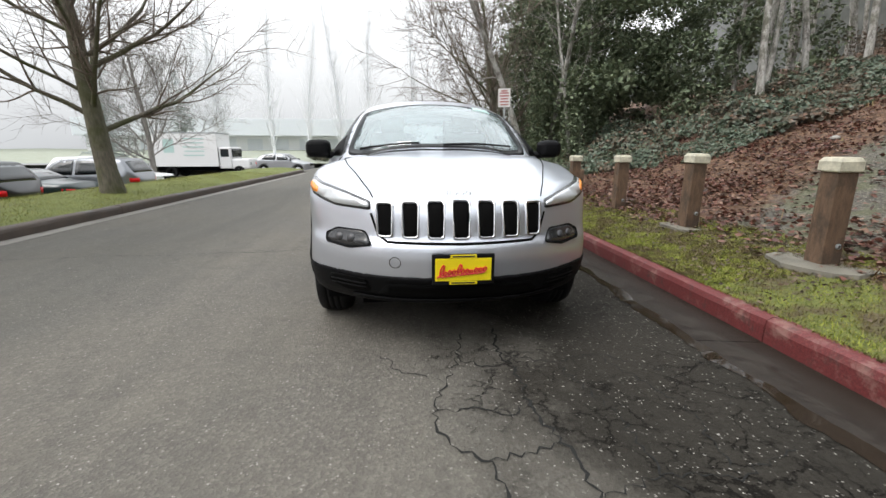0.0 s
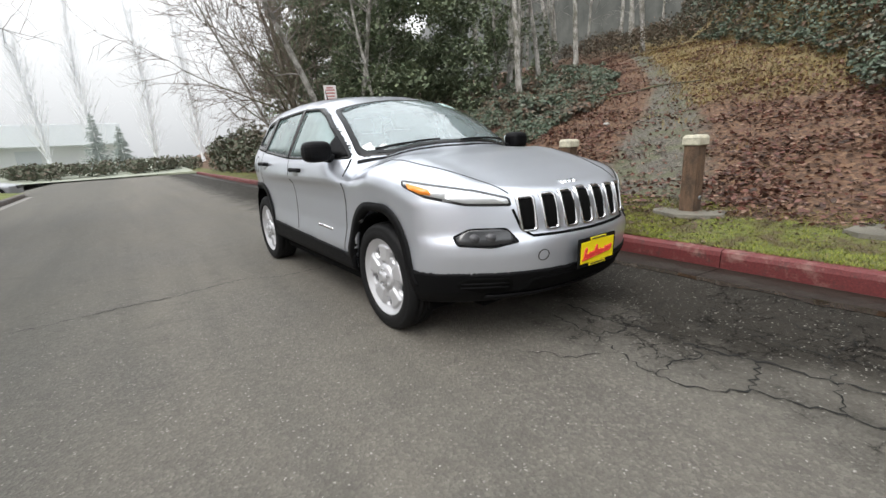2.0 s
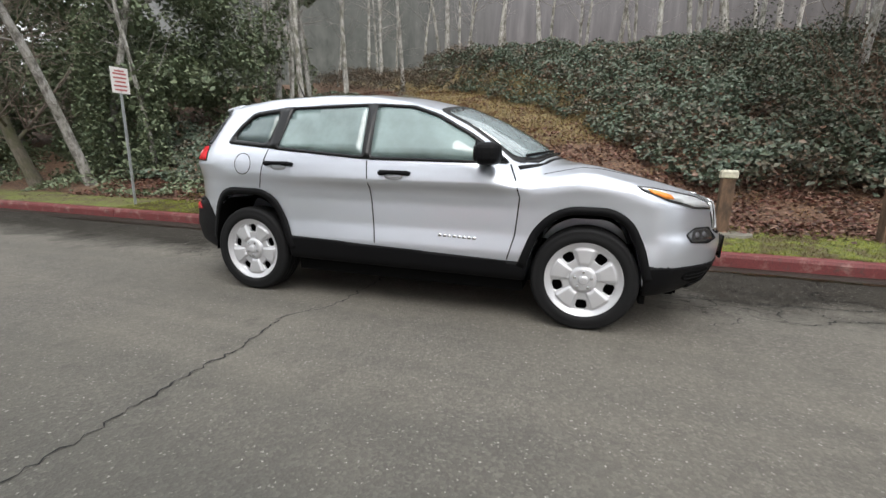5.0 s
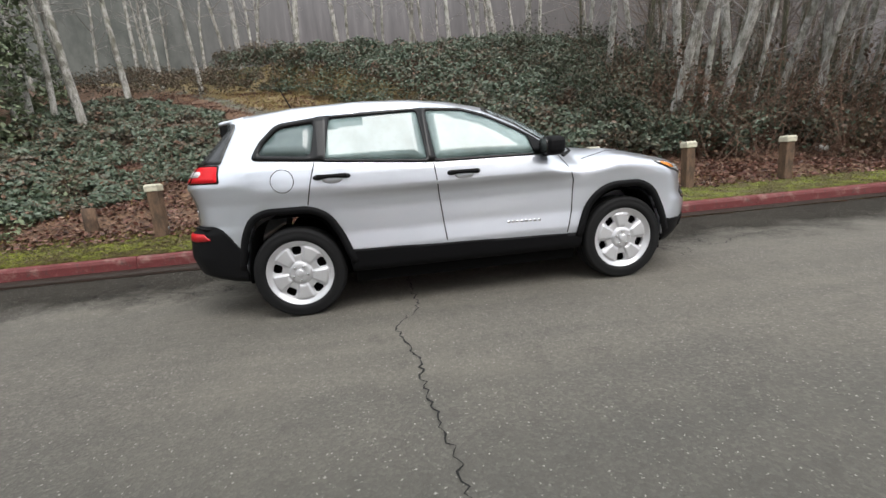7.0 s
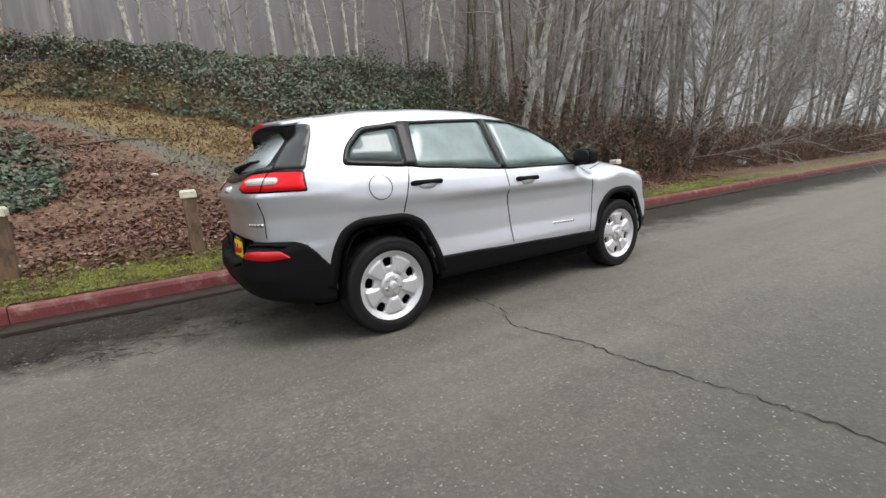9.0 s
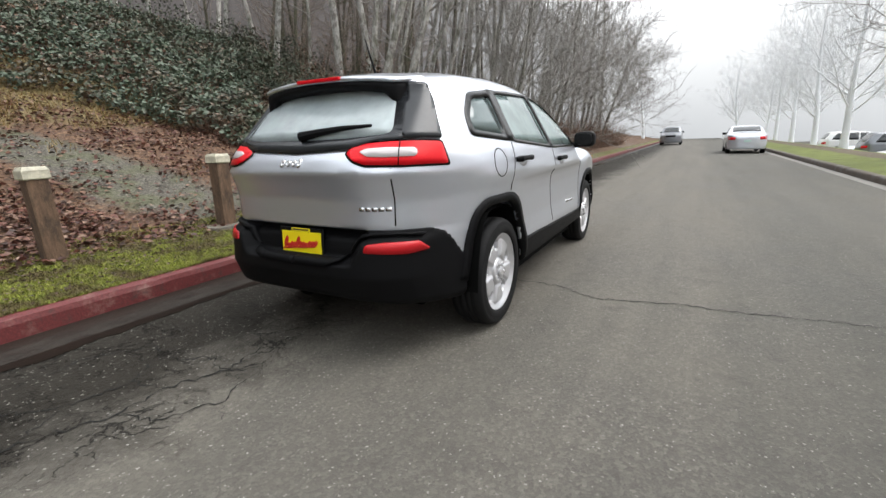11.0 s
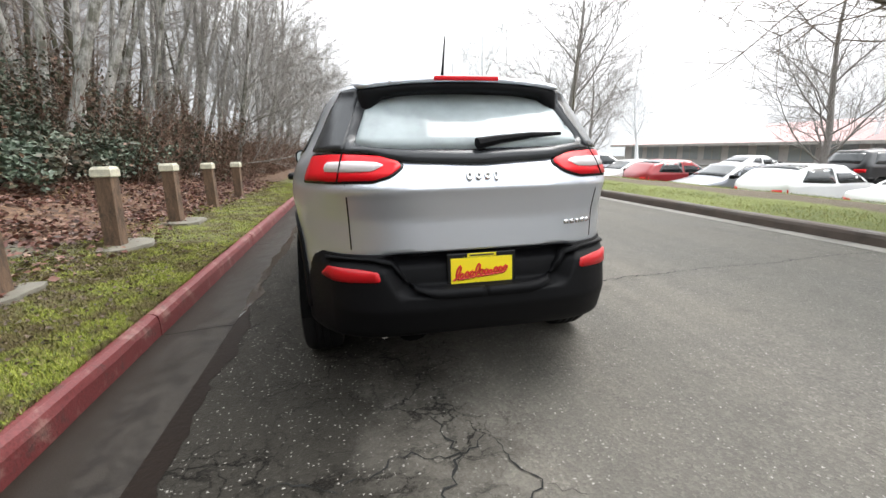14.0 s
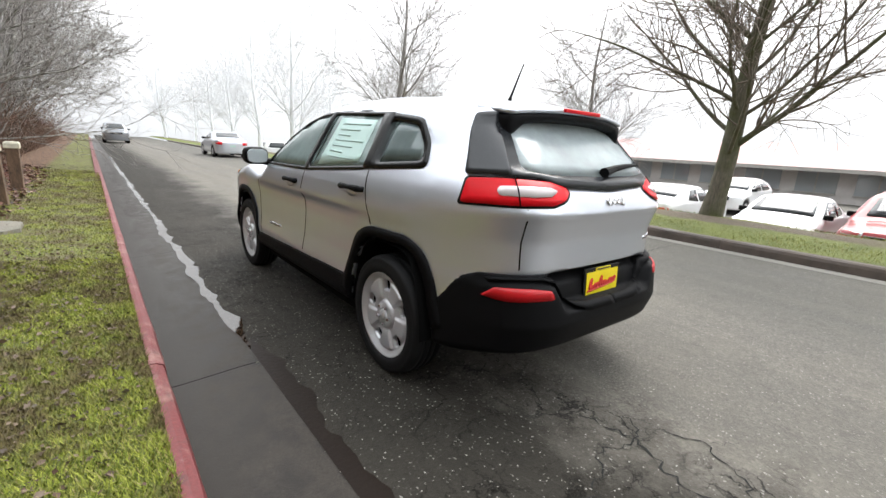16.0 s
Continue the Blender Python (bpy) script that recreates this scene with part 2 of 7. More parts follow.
def lawn_mat(name, tones):
    """Mown turf with a trodden bark strip along its middle."""
    m = ground_mat(name, tones, 30)
    n, l = m.node_tree.nodes, m.node_tree.links
    b = n["Principled BSDF"]
    c = b.inputs["Base Color"].links[0].from_socket
    v = coords(n, l)
    sep = n.new("ShaderNodeSeparateXYZ")
    l.new(v, sep.inputs[0])
    k = n.new("ShaderNodeMath")
    k.operation = "MULTIPLY_ADD"
    l.new(noise_tex(n, l, v, 2.5, 6, 0.7), k.inputs[0])
    k.inputs[1].default_value = 0.5
    l.new(sep.outputs["X"], k.inputs[2])
    mr = n.new("ShaderNodeMapRange")
    mr.inputs["From Min"].default_value, mr.inputs["From Max"].default_value = -8.4, -5.4
    l.new(k.outputs[0], mr.inputs["Value"])
    strip = ramp(n, l, mr.outputs[0], [(0.27, (0,) * 3), (0.33, (0.9,) * 3), (0.60, (0.9,) * 3), (0.66, (0,) * 3)])
    ends = n.new("ShaderNodeMapRange")
    ends.inputs["From Min"].default_value, ends.inputs["From Max"].default_value = 4.0, 2.0
    l.new(sep.outputs["Y"], ends.inputs["Value"])
    f = mix(n, l, ends.outputs[0], (0, 0, 0), strip)
    bark = ramp(n, l, noise_tex(n, l, v, 45, 5, 0.7), [(0.3, (0.05, 0.033, 0.026)), (0.7, (0.16, 0.115, 0.09))])
    l.new(mix(n, l, f, c, bark), b.inputs["Base Color"])
    return m


def hill_mat():
    """Leaf litter, gravel path, moss and dry grass, shared out by the painted plan of the slope."""
    m, n, l, b = material("hillside_soil")
    v = coords(n, l)
    at = n.new("ShaderNodeVertexColor")
    at.layer_name = "plan"
    s = n.new("ShaderNodeSeparateColor")
    l.new(at.outputs["Color"], s.inputs[0])
    vo = n.new("ShaderNodeTexVoronoi")
    vo.inputs["Scale"].default_value = 22
    l.new(v, vo.inputs["Vector"])
    f = noise_tex(n, l, v, 35, 6, 0.7)
    litter = ramp(n, l, vo.outputs["Color"], [(0.0, (0.035, 0.021, 0.013)), (0.4, (0.09, 0.048, 0.028)), (0.75, (0.155, 0.085, 0.047)), (1.0, (0.23, 0.145, 0.085))])
    gv = n.new("ShaderNodeTexVoronoi")
    gv.inputs["Scale"].default_value = 60
    l.new(v, gv.inputs["Vector"])
    gravel = ramp(n, l, gv.outputs["Color"], [(0.0, (0.035, 0.031, 0.024)), (0.6, (0.095, 0.085, 0.068)), (1.0, (0.25, 0.23, 0.19))])
    gravel = mix(n, l, ramp(n, l, noise_tex(n, l, v, 2.5, 4), [(0.45, (0,) * 3), (0.6, (0.5,) * 3)]), gravel, (0.09, 0.10, 0.04))
    moss = ramp(n, l, noise_tex(n, l, v, 90, 6, 0.75), [(0.3, (0.035, 0.038, 0.010)), (0.5, (0.11, 0.125, 0.024)), (0.75, (0.24, 0.25, 0.055))])
    mp = noise_tex(n, l, v, 3.2, 6, 0.72)
    moss = mix(n, l, ramp(n, l, mp, [(0.46, (0,) * 3), (0.60, (0.85,) * 3)]), moss, ramp(n, l, f, [(0.3, (0.035, 0.024, 0.015)), (0.7, (0.125, 0.085, 0.050))]))
    dry = ramp(n, l, f, [(0.25, (0.075, 0.055, 0.025)), (0.5, (0.155, 0.115, 0.048)), (0.8, (0.25, 0.195, 0.085))])
    edge = noise_tex(n, l, v, 3.0, 6, 0.75)

    def soft(ch):
        a = n.new("ShaderNodeMath")
        a.operation = "ADD"
        l.new(ch, a.inputs[0])
        k = n.new("ShaderNodeMath")
        k.operation = "MULTIPLY_ADD"
        l.new(edge, k.inputs[0])
        k.inputs[1].default_value, k.inputs[2].default_value = 0.9, -0.45
        l.new(k.outputs[0], a.inputs[1])
        return ramp(n, l, a.outputs[0], [(0.35, (0,) * 3), (0.65, (1,) * 3)])
    c = mix(n, l, soft(s.outputs[2]), litter, dry)
    c = mix(n, l, soft(s.outputs[1]), c, moss)
    c = mix(n, l, soft(s.outputs[0]), c, gravel)
    l.new(c, b.inputs["Base Color"])
    b.inputs["Roughness"].default_value = 0.85
    bump(n, l, b, mix(n, l, 0.5, vo.outputs["Distance"], f), 0.9, 0.03)
    return m


def leaf_mat(name, tones, rough=0.5, patch=None):
    """Leaves, each island of its own tone."""
    m, n, l, b = material(name)
    g = n.new("ShaderNodeNewGeometry")
    k = len(tones) - 1
    c = ramp(n, l, g.outputs["Random Per Island"], [(i / k, t) for i, t in enumerate(tones)])
    f = noise_tex(n, l, coords(n, l), 25, 3)
    c = mix(n, l, f, c, mix(n, l, 0.45, c, (0.02, 0.02, 0.01)))
    if patch:
        p = noise_tex(n, l, coords(n, l), 0.9, 5, 0.7)
        c = mix(n, l, ramp(n, l, p, [(0.50, (0,) * 3), (0.62, (0.75,) * 3)]), c, mix(n, l, g.outputs["Random Per Island"], patch[0], patch[1]))
    l.new(c, b.inputs["Base Color"])
    b.inputs["Roughness"].default_value = rough
    b.inputs["Specular IOR Level"].default_value = 0.4
    return m


def bark_mat(name, a, c2, moss=0.0, blotch=None):
    m, n, l, b = material(name)
    v = coords(n, l, (1, 1, 0.25))
    f = noise_tex(n, l, v, 28, 7, 0.7)
    c = ramp(n, l, f, [(0.3, a), (0.7, c2)])
    if blotch:
        f2 = noise_tex(n, l, coords(n, l, (1, 1, 0.6)), 4.5, 6, 0.75)
        c = mix(n, l, ramp(n, l, f2, [(0.46, (0,) * 3), (0.58, (0.9,) * 3)]), c, blotch)
    if moss:
        f3 = noise_tex(n, l, coords(n, l), 1.7, 5)
        c = mix(n, l, ramp(n, l, f3, [(0.42, (0,) * 3), (0.62, (moss,) * 3)]), c, (0.075, 0.085, 0.03))
    l.new(c, b.inputs["Base Color"])
    b.inputs["Roughness"].default_value = 0.9
    bump(n, l, b, f, 0.7, 0.02)
    return m


def concrete(name, tone, stain=0.5):
    m, n, l, b = material(name)
    v = coords(n, l)
    f = noise_tex(n, l, v, 80, 6, 0.7)
    g = noise_tex(n, l, v, 14.0 if "cream" in name else 2.2, 6, 0.7)
    c = mix(n, l, f, tuple(x * 0.7 for x in tone), tuple(min(1, x * 1.25) for x in tone))
    c = mix(n, l, ramp(n, l, g, [(0.42, (0,) * 3), (0.66, (stain,) * 3)]), c, tuple(x * 0.35 for x in tone))
    l.new(c, b.inputs["Base Color"])
    l.new(ramp(n, l, g, [(0.4, (0.8,) * 3), (0.65, (0.45,) * 3)]), b.inputs["Roughness"])
    bump(n, l, b, f, 0.5, 0.006)
    return m


def kerb_paint():
    """Old red kerb paint, scuffed to the concrete, with grime."""
    m, n, l, b = material("worn_red_kerb_paint")
    v = coords(n, l)
    f = noise_tex(n, l, v, 60, 6, 0.7)
    g = noise_tex(n, l, v, 4.0, 7, 0.75)
    c = ramp(n, l, f, [(0.25, (0.075, 0.014, 0.014)), (0.6, (0.150, 0.028, 0.028)), (0.85, (0.23, 0.062, 0.056))])
    c = mix(n, l, ramp(n, l, g, [(0.54, (0,) * 3), (0.64, (0.75,) * 3)]), c, (0.23, 0.125, 0.105))
    c = mix(n, l, ramp(n, l, noise_tex(n, l, v, 9, 6, 0.7), [(0.55, (0,) * 3), (0.72, (0.85,) * 3)]), c, (0.05, 0.035, 0.03))
    l.new(c, b.inputs["Base Color"])
    b.inputs["Roughness"].default_value = 0.6
    bump(n, l, b, f, 0.6, 0.005)
    return m


PAINT = silver_paint()
BLACK = plain("black_grained_plastic", (0.0045, 0.0045, 0.0052), 0.55, 0, 300, 0.2, 0.2, 0, 0.12)
GLOSS = plain("gloss_black_trim", (0.006, 0.006, 0.0065), 0.25, 0, 200, 0.1, 0, 0, 0.3)
TYRE = plain("tyre_rubber", (0.007, 0.007, 0.0075), 0.7, 0, 120, 0.25, 0.3, 0, 0.25)
CHROME = plain("chrome", (0.72, 0.72, 0.73), 0.12, 1.0, 80, 0.04)
RIM = plain("silver_wheel_cover", (0.62, 0.62, 0.64), 0.34, 0.5, 60, 0.06)
DARK = plain("dark_underbody", (0.003, 0.003, 0.003), 0.95, 0, 60, 0.1, 0, 0, 0.1)
# Pale film colours in these panes stand in for sky brightness, besides mist.
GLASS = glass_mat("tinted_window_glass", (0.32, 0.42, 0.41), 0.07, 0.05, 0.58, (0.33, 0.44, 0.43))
REARGLASS = glass_mat("sky_pale_rear_glass", (0.84, 0.91, 0.91), 0.03, 0.06, 0.48, (0.78, 0.88, 0.90))
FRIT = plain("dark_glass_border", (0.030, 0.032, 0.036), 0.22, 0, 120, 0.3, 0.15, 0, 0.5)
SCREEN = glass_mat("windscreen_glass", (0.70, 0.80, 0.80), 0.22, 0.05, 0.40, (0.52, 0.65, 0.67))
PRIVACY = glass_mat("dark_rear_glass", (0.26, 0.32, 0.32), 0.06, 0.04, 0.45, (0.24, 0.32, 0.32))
RED = plain("red_lamp_lens", (0.72, 0.006, 0.014), 0.3, 0, 90, 0.15, 0, 0.0, 0.25)
REFL = plain("red_reflector", (0.58, 0.008, 0.014), 0.35, 0, 200, 0.25, 0.2)
CLEAR = plain("clear_lamp_lens", (0.72, 0.74, 0.76), 0.10, 0.35, 140, 0.12, 0, 0.8)
SMOKE = plain("smoked_lamp_lens", (0.030, 0.031, 0.034), 0.15, 0.0, 60, 0.3, 0, 0.8)
AMBER = plain("amber_lens", (0.85, 0.27, 0.03), 0.2, 0, 90, 0.1, 0, 0.6)
YELLOW = plain("yellow_plate_paint", (0.90, 0.72, 0.01), 0.4, 0, 60, 0.05)
REDINK = plain("red_plate_ink", (0.62, 0.03, 0.02), 0.5)
INK = plain("dark_plate_ink", (0.05, 0.045, 0.03), 0.5)
SEAT = plain("black_seat_cloth", (0.022, 0.022, 0.024), 0.9, 0, 200, 0.3, 0.4)
WHITELENS = plain("white_reversing_lens", (0.80, 0.73, 0.74), 0.2, 0.0, 140, 0.12, 0, 0.3)
DIM = plain("dim_reflector", (0.09, 0.09, 0.095), 0.4, 0.2)
# Pale colour stands in for sky reflected in the kerb-side mirror.
MIRROR = plain("sky_pale_mirror_glass", (0.66, 0.72, 0.75), 0.25, 0.4, 40, 0.08)
PAPER = plain("window_sticker_paper", (0.56, 0.74, 0.70), 0.7, 0, 30, 0.05)
BAR = plain("grey_print", (0.47, 0.64, 0.605), 0.7)


# ---- builders ----
def part(name, bm, mat, parent=None, label="", smooth=False):
    """Links a bmesh as one mesh object under a thing or part."""
    me = bpy.data.meshes.new(name)
    bm.to_mesh(me)
    bm.free()
    return link(name, me, mat, parent, label, smooth)


def link(name, me, mat, parent=None, label="", smooth=False):
    for m in mat if isinstance(mat, (list, tuple)) else (mat,):
        me.materials.append(m)
    if smooth:
        me.polygons.foreach_set("use_smooth", [True] * len(me.polygons))
    ob = new(name, me)
    if parent is not None:
        ob.parent = parent
    if label:
        tagged(ob, label)
    return ob


def raw(name, verts, faces, mat, parent=None, label="", smooth=False):
    me = bpy.data.meshes.new(name)
    me.from_pydata([tuple(v) for v in verts], [], [tuple(f) for f in faces])
    me.validate()
    return link(name, me, mat, parent, label, smooth)


def thing(name, label, category, at=None, group="", kind=""):
    ob = new(name)
    ob.empty_display_size = 0.2
    if at is not None:
        ob.matrix_basis = at
    return tagged(ob, label, category, group, kind)


def add_box(bm, lo, hi, bev=0.0, m=None):
    r = bmesh.ops.create_cube(bm, size=1)
    vs = r["verts"]
    for v in vs:
        v.co = Vector([lo[i] + (v.co[i] + 0.5) * (hi[i] - lo[i]) for i in range(3)])
    if bev:
        es = list({e for v in vs for e in v.link_edges})
        vs = list({v for f in bmesh.ops.bevel(bm, geom=es, offset=bev, segments=2, affect="EDGES", profile=0.6)["faces"] for v in f.verts} | {v for v in vs if v.is_valid})
    if m is not None:
        for v in vs:
            v.co = m @ v.co
    return vs


def box(lo, hi, bev=0.0, m=None):
    bm = bmesh.new()
    add_box(bm, lo, hi, bev, m)
    return bm


def add_tube(bm, pts, radii, sides=8, cap=True):
    """A tapered tube through points."""
    pts = [Vector(p) for p in pts]
    rings = []
    for i, p in enumerate(pts):
        d = (pts[min(i + 1, len(pts) - 1)] - pts[max(i - 1, 0)]).normalized()
        a = d.cross(Vector((0, 0, 1)) if abs(d.z) < 0.9 else Vector((1, 0, 0))).normalized()
        b = d.cross(a)
        r = radii[i] if isinstance(radii, (list, tuple)) else radii
        rings.append([bm.verts.new(p + (a * math.cos(k * 2 * math.pi / sides) + b * math.sin(k * 2 * math.pi / sides)) * r) for k in range(sides)])
    for r0, r1 in zip(rings, rings[1:]):
        for k in range(sides):
            bm.faces.new((r0[k], r0[(k + 1) % sides], r1[(k + 1) % sides], r1[k]))
    if cap:
        bm.faces.new(rings[0][::-1])
        bm.faces.new(rings[-1])


def tube(pts, radii, sides=8):
    bm = bmesh.new()
    add_tube(bm, pts, radii, sides)
    return bm


def lathe(profile, n=32, axis="x", at=(0, 0, 0)):
    """Turns (radius, along) pairs about an axis."""
    bm = bmesh.new()
    rings = []
    for r, s in profile:
        ring = []
        for k in range(n):
            a = 2 * math.pi * k / n
            c, d = r * math.cos(a), r * math.sin(a)
            p = {"x": (s, c, d), "y": (c, s, d), "z": (c, d, s)}[axis]
            ring.append(bm.verts.new(Vector(p) + Vector(at)))
        rings.append(ring)
    for a, b in zip(rings, rings[1:]):
        for k in range(n):
            bm.faces.new((a[k], a[(k + 1) % n], b[(k + 1) % n], b[k]))
    bmesh.ops.recalc_face_normals(bm, faces=bm.faces)
    return bm


def flip_x(bm):
    for v in bm.verts:
        v.co.x = -v.co.x
    bmesh.ops.reverse_faces(bm, faces=bm.faces)
    return bm


# Smooth bodies as the zero level of a field, by surface nets
def smax(a, b, k):
    h = np.clip(0.5 + 0.5 * (a - b) / k, 0, 1)
    return b + (a - b) * h + k * h * (1 - h)


def curve(xs, ys, blur=0.03, n=800):
    """A smoothed curve through points."""
    lo, hi = xs[0] - 0.5, xs[-1] + 0.5
    g = np.linspace(lo, hi, n)
    v = np.interp(g, xs, ys)
    w = max(1, int(blur / (hi - lo) * n))
    ker = np.hanning(2 * w + 3)
    v = np.convolve(np.pad(v, w + 1, mode="edge"), ker / ker.sum(), mode="valid")
    return lambda x: np.interp(x, g, v)


def inside(poly, u, v):
    """Signed distance to a polygon in a plane, negative inside."""
    d = np.full(np.broadcast(u, v).shape, 1e9)
    sgn = np.ones(d.shape, bool)
    n = len(poly)
    for i in range(n):
        ax, ay = poly[i]
        bx, by = poly[(i + 1) % n]
        ex, ey = bx - ax, by - ay
        t = np.clip(((u - ax) * ex + (v - ay) * ey) / (ex * ex + ey * ey + 1e-12), 0, 1)
        d = np.minimum(d, (u - ax - t * ex) ** 2 + (v - ay - t * ey) ** 2)
        cross = ((ay > v) != (by > v)) & (u < (bx - ax) * (v - ay) / (by - ay + 1e-12) + ax)
        sgn ^= cross
    return np.where(sgn, 1, -1) * np.sqrt(d)


def nets(f, lo, hi, h, name, tidy=3):
    """A mesh of the surface f = 0 within a box of cells of size h."""
    n = [int(math.ceil((hi[i] - lo[i]) / h)) + 1 for i in range(3)]
    ax = [lo[i] + h * np.arange(n[i]) for i in range(3)]
    X, Y, Z = np.meshgrid(*ax, indexing="ij")
    V = f(X, Y, Z)
    S = V < 0
    c = [k - 1 for k in n]
    acc, cnt = np.zeros((*c, 3)), np.zeros(c)
    P = np.stack((X, Y, Z), -1)
    quads = []
    for a in range(3):
        s0, s1 = [slice(None)] * 3, [slice(None)] * 3
        s0[a], s1[a] = slice(0, -1), slice(1, None)
        s0, s1 = tuple(s0), tuple(s1)
        cr = S[s0] != S[s1]
        t = np.where(cr, V[s0] / np.where(cr, V[s0] - V[s1], 1), 0)[..., None]
        pos = (P[s0] + (P[s1] - P[s0]) * t) * cr[..., None]
        b, d = [k for k in range(3) if k != a]
        for db in (0, 1):
            for dd in (0, 1):
                s = [slice(None)] * 3
                s[b], s[d] = slice(db, n[b] - 1 + db), slice(dd, n[d] - 1 + dd)
                acc += pos[tuple(s)]
                cnt += cr[tuple(s)]
        e = np.argwhere(cr)
        e = e[(e[:, b] > 0) & (e[:, b] < n[b] - 1) & (e[:, d] > 0) & (e[:, d] < n[d] - 1)]
        neg = S[s0][tuple(e.T)]
        q = []
        for ob, od in ((-1, -1), (0, -1), (0, 0), (-1, 0)):
            k = e.copy()
            k[:, b] += ob
            k[:, d] += od
            q.append(k)
        if a == 1:
            neg = ~neg
        quads.append((q, neg))
    used = cnt > 0
    idx = np.full(c, -1)
    idx[used] = np.arange(used.sum())
    p = acc[used] / cnt[used][:, None]
    for _ in range(tidy):
        e = h * 0.2
        v = f(p[:, 0], p[:, 1], p[:, 2])
        g = np.stack([(f(*(p + e * np.eye(3)[i]).T) - f(*(p - e * np.eye(3)[i]).T)) / (2 * e) for i in range(3)], -1)
        st = g * (v / np.maximum((g * g).sum(1), 0.05))[:, None]
        ln = np.linalg.norm(st, axis=1, keepdims=True)
        p = p - st * np.minimum(1, 0.5 * h / np.maximum(ln, 1e-9))
    faces = []
    for q, neg in quads:
        m = np.stack([idx[tuple(k.T)] for k in q], 1)
        m[~neg] = m[~neg][:, ::-1]
        faces.append(m[(m >= 0).all(1)])
    faces = np.concatenate(faces)
    me = bpy.data.meshes.new(name)
    me.vertices.add(len(p))
    me.vertices.foreach_set("co", p.astype(np.float32).ravel())
    me.loops.add(faces.size)
    me.loops.foreach_set("vertex_index", faces.astype(np.int32).ravel())
    me.polygons.add(len(faces))
    me.polygons.foreach_set("loop_start", np.arange(0, faces.size, 4, dtype=np.int32))
    me.polygons.foreach_set("loop_total", np.full(len(faces), 4, np.int32))
    me.update(calc_edges=True)
    me.validate()
    return me


def fillet(poly, r, n=4):
    """Rounds the corners of a closed polygon of 2D points."""
    out = []
    k = len(poly)
    for i in range(k):
        p, a, b = Vector(poly[i]), Vector(poly[i - 1]), Vector(poly[(i + 1) % k])
        d = min(r, (a - p).length * 0.45, (b - p).length * 0.45)
        s, e = p + (a - p).normalized() * d, p + (b - p).normalized() * d
        for j in range(n + 1):
            t = j / n
            out.append(tuple((1 - t) ** 2 * s + 2 * t * (1 - t) * p + t * t * e))
    return out


def inset(poly, d):
    """Moves the edges of a closed polygon inwards by d."""
    k = len(poly)
    area = sum(poly[i][0] * poly[(i + 1) % k][1] - poly[(i + 1) % k][0] * poly[i][1] for i in range(k))
    s = 1 if area > 0 else -1
    out = []
    for i in range(k):
        p, a, b = Vector(poly[i]), Vector(poly[i - 1]), Vector(poly[(i + 1) % k])
        e0, e1 = (p - a).normalized(), (b - p).normalized()
        n0, n1 = Vector((-e0.y, e0.x)) * s, Vector((-e1.y, e1.x)) * s
        m = (n0 + n1)
        out.append(tuple(p + m * (d / max(0.35, m.length_squared / 2))))
    return out


def dense(poly, step, closed=True):
    out = []
    k = len(poly)
    for i in range(k if closed else k - 1):
        a, b = Vector(poly[i]), Vector(poly[(i + 1) % k])
        m = max(1, int((b - a).length / step))
        out += [tuple(a.lerp(b, j / m)) for j in range(m)]
    if not closed:
        out.append(tuple(poly[-1]))
    return out


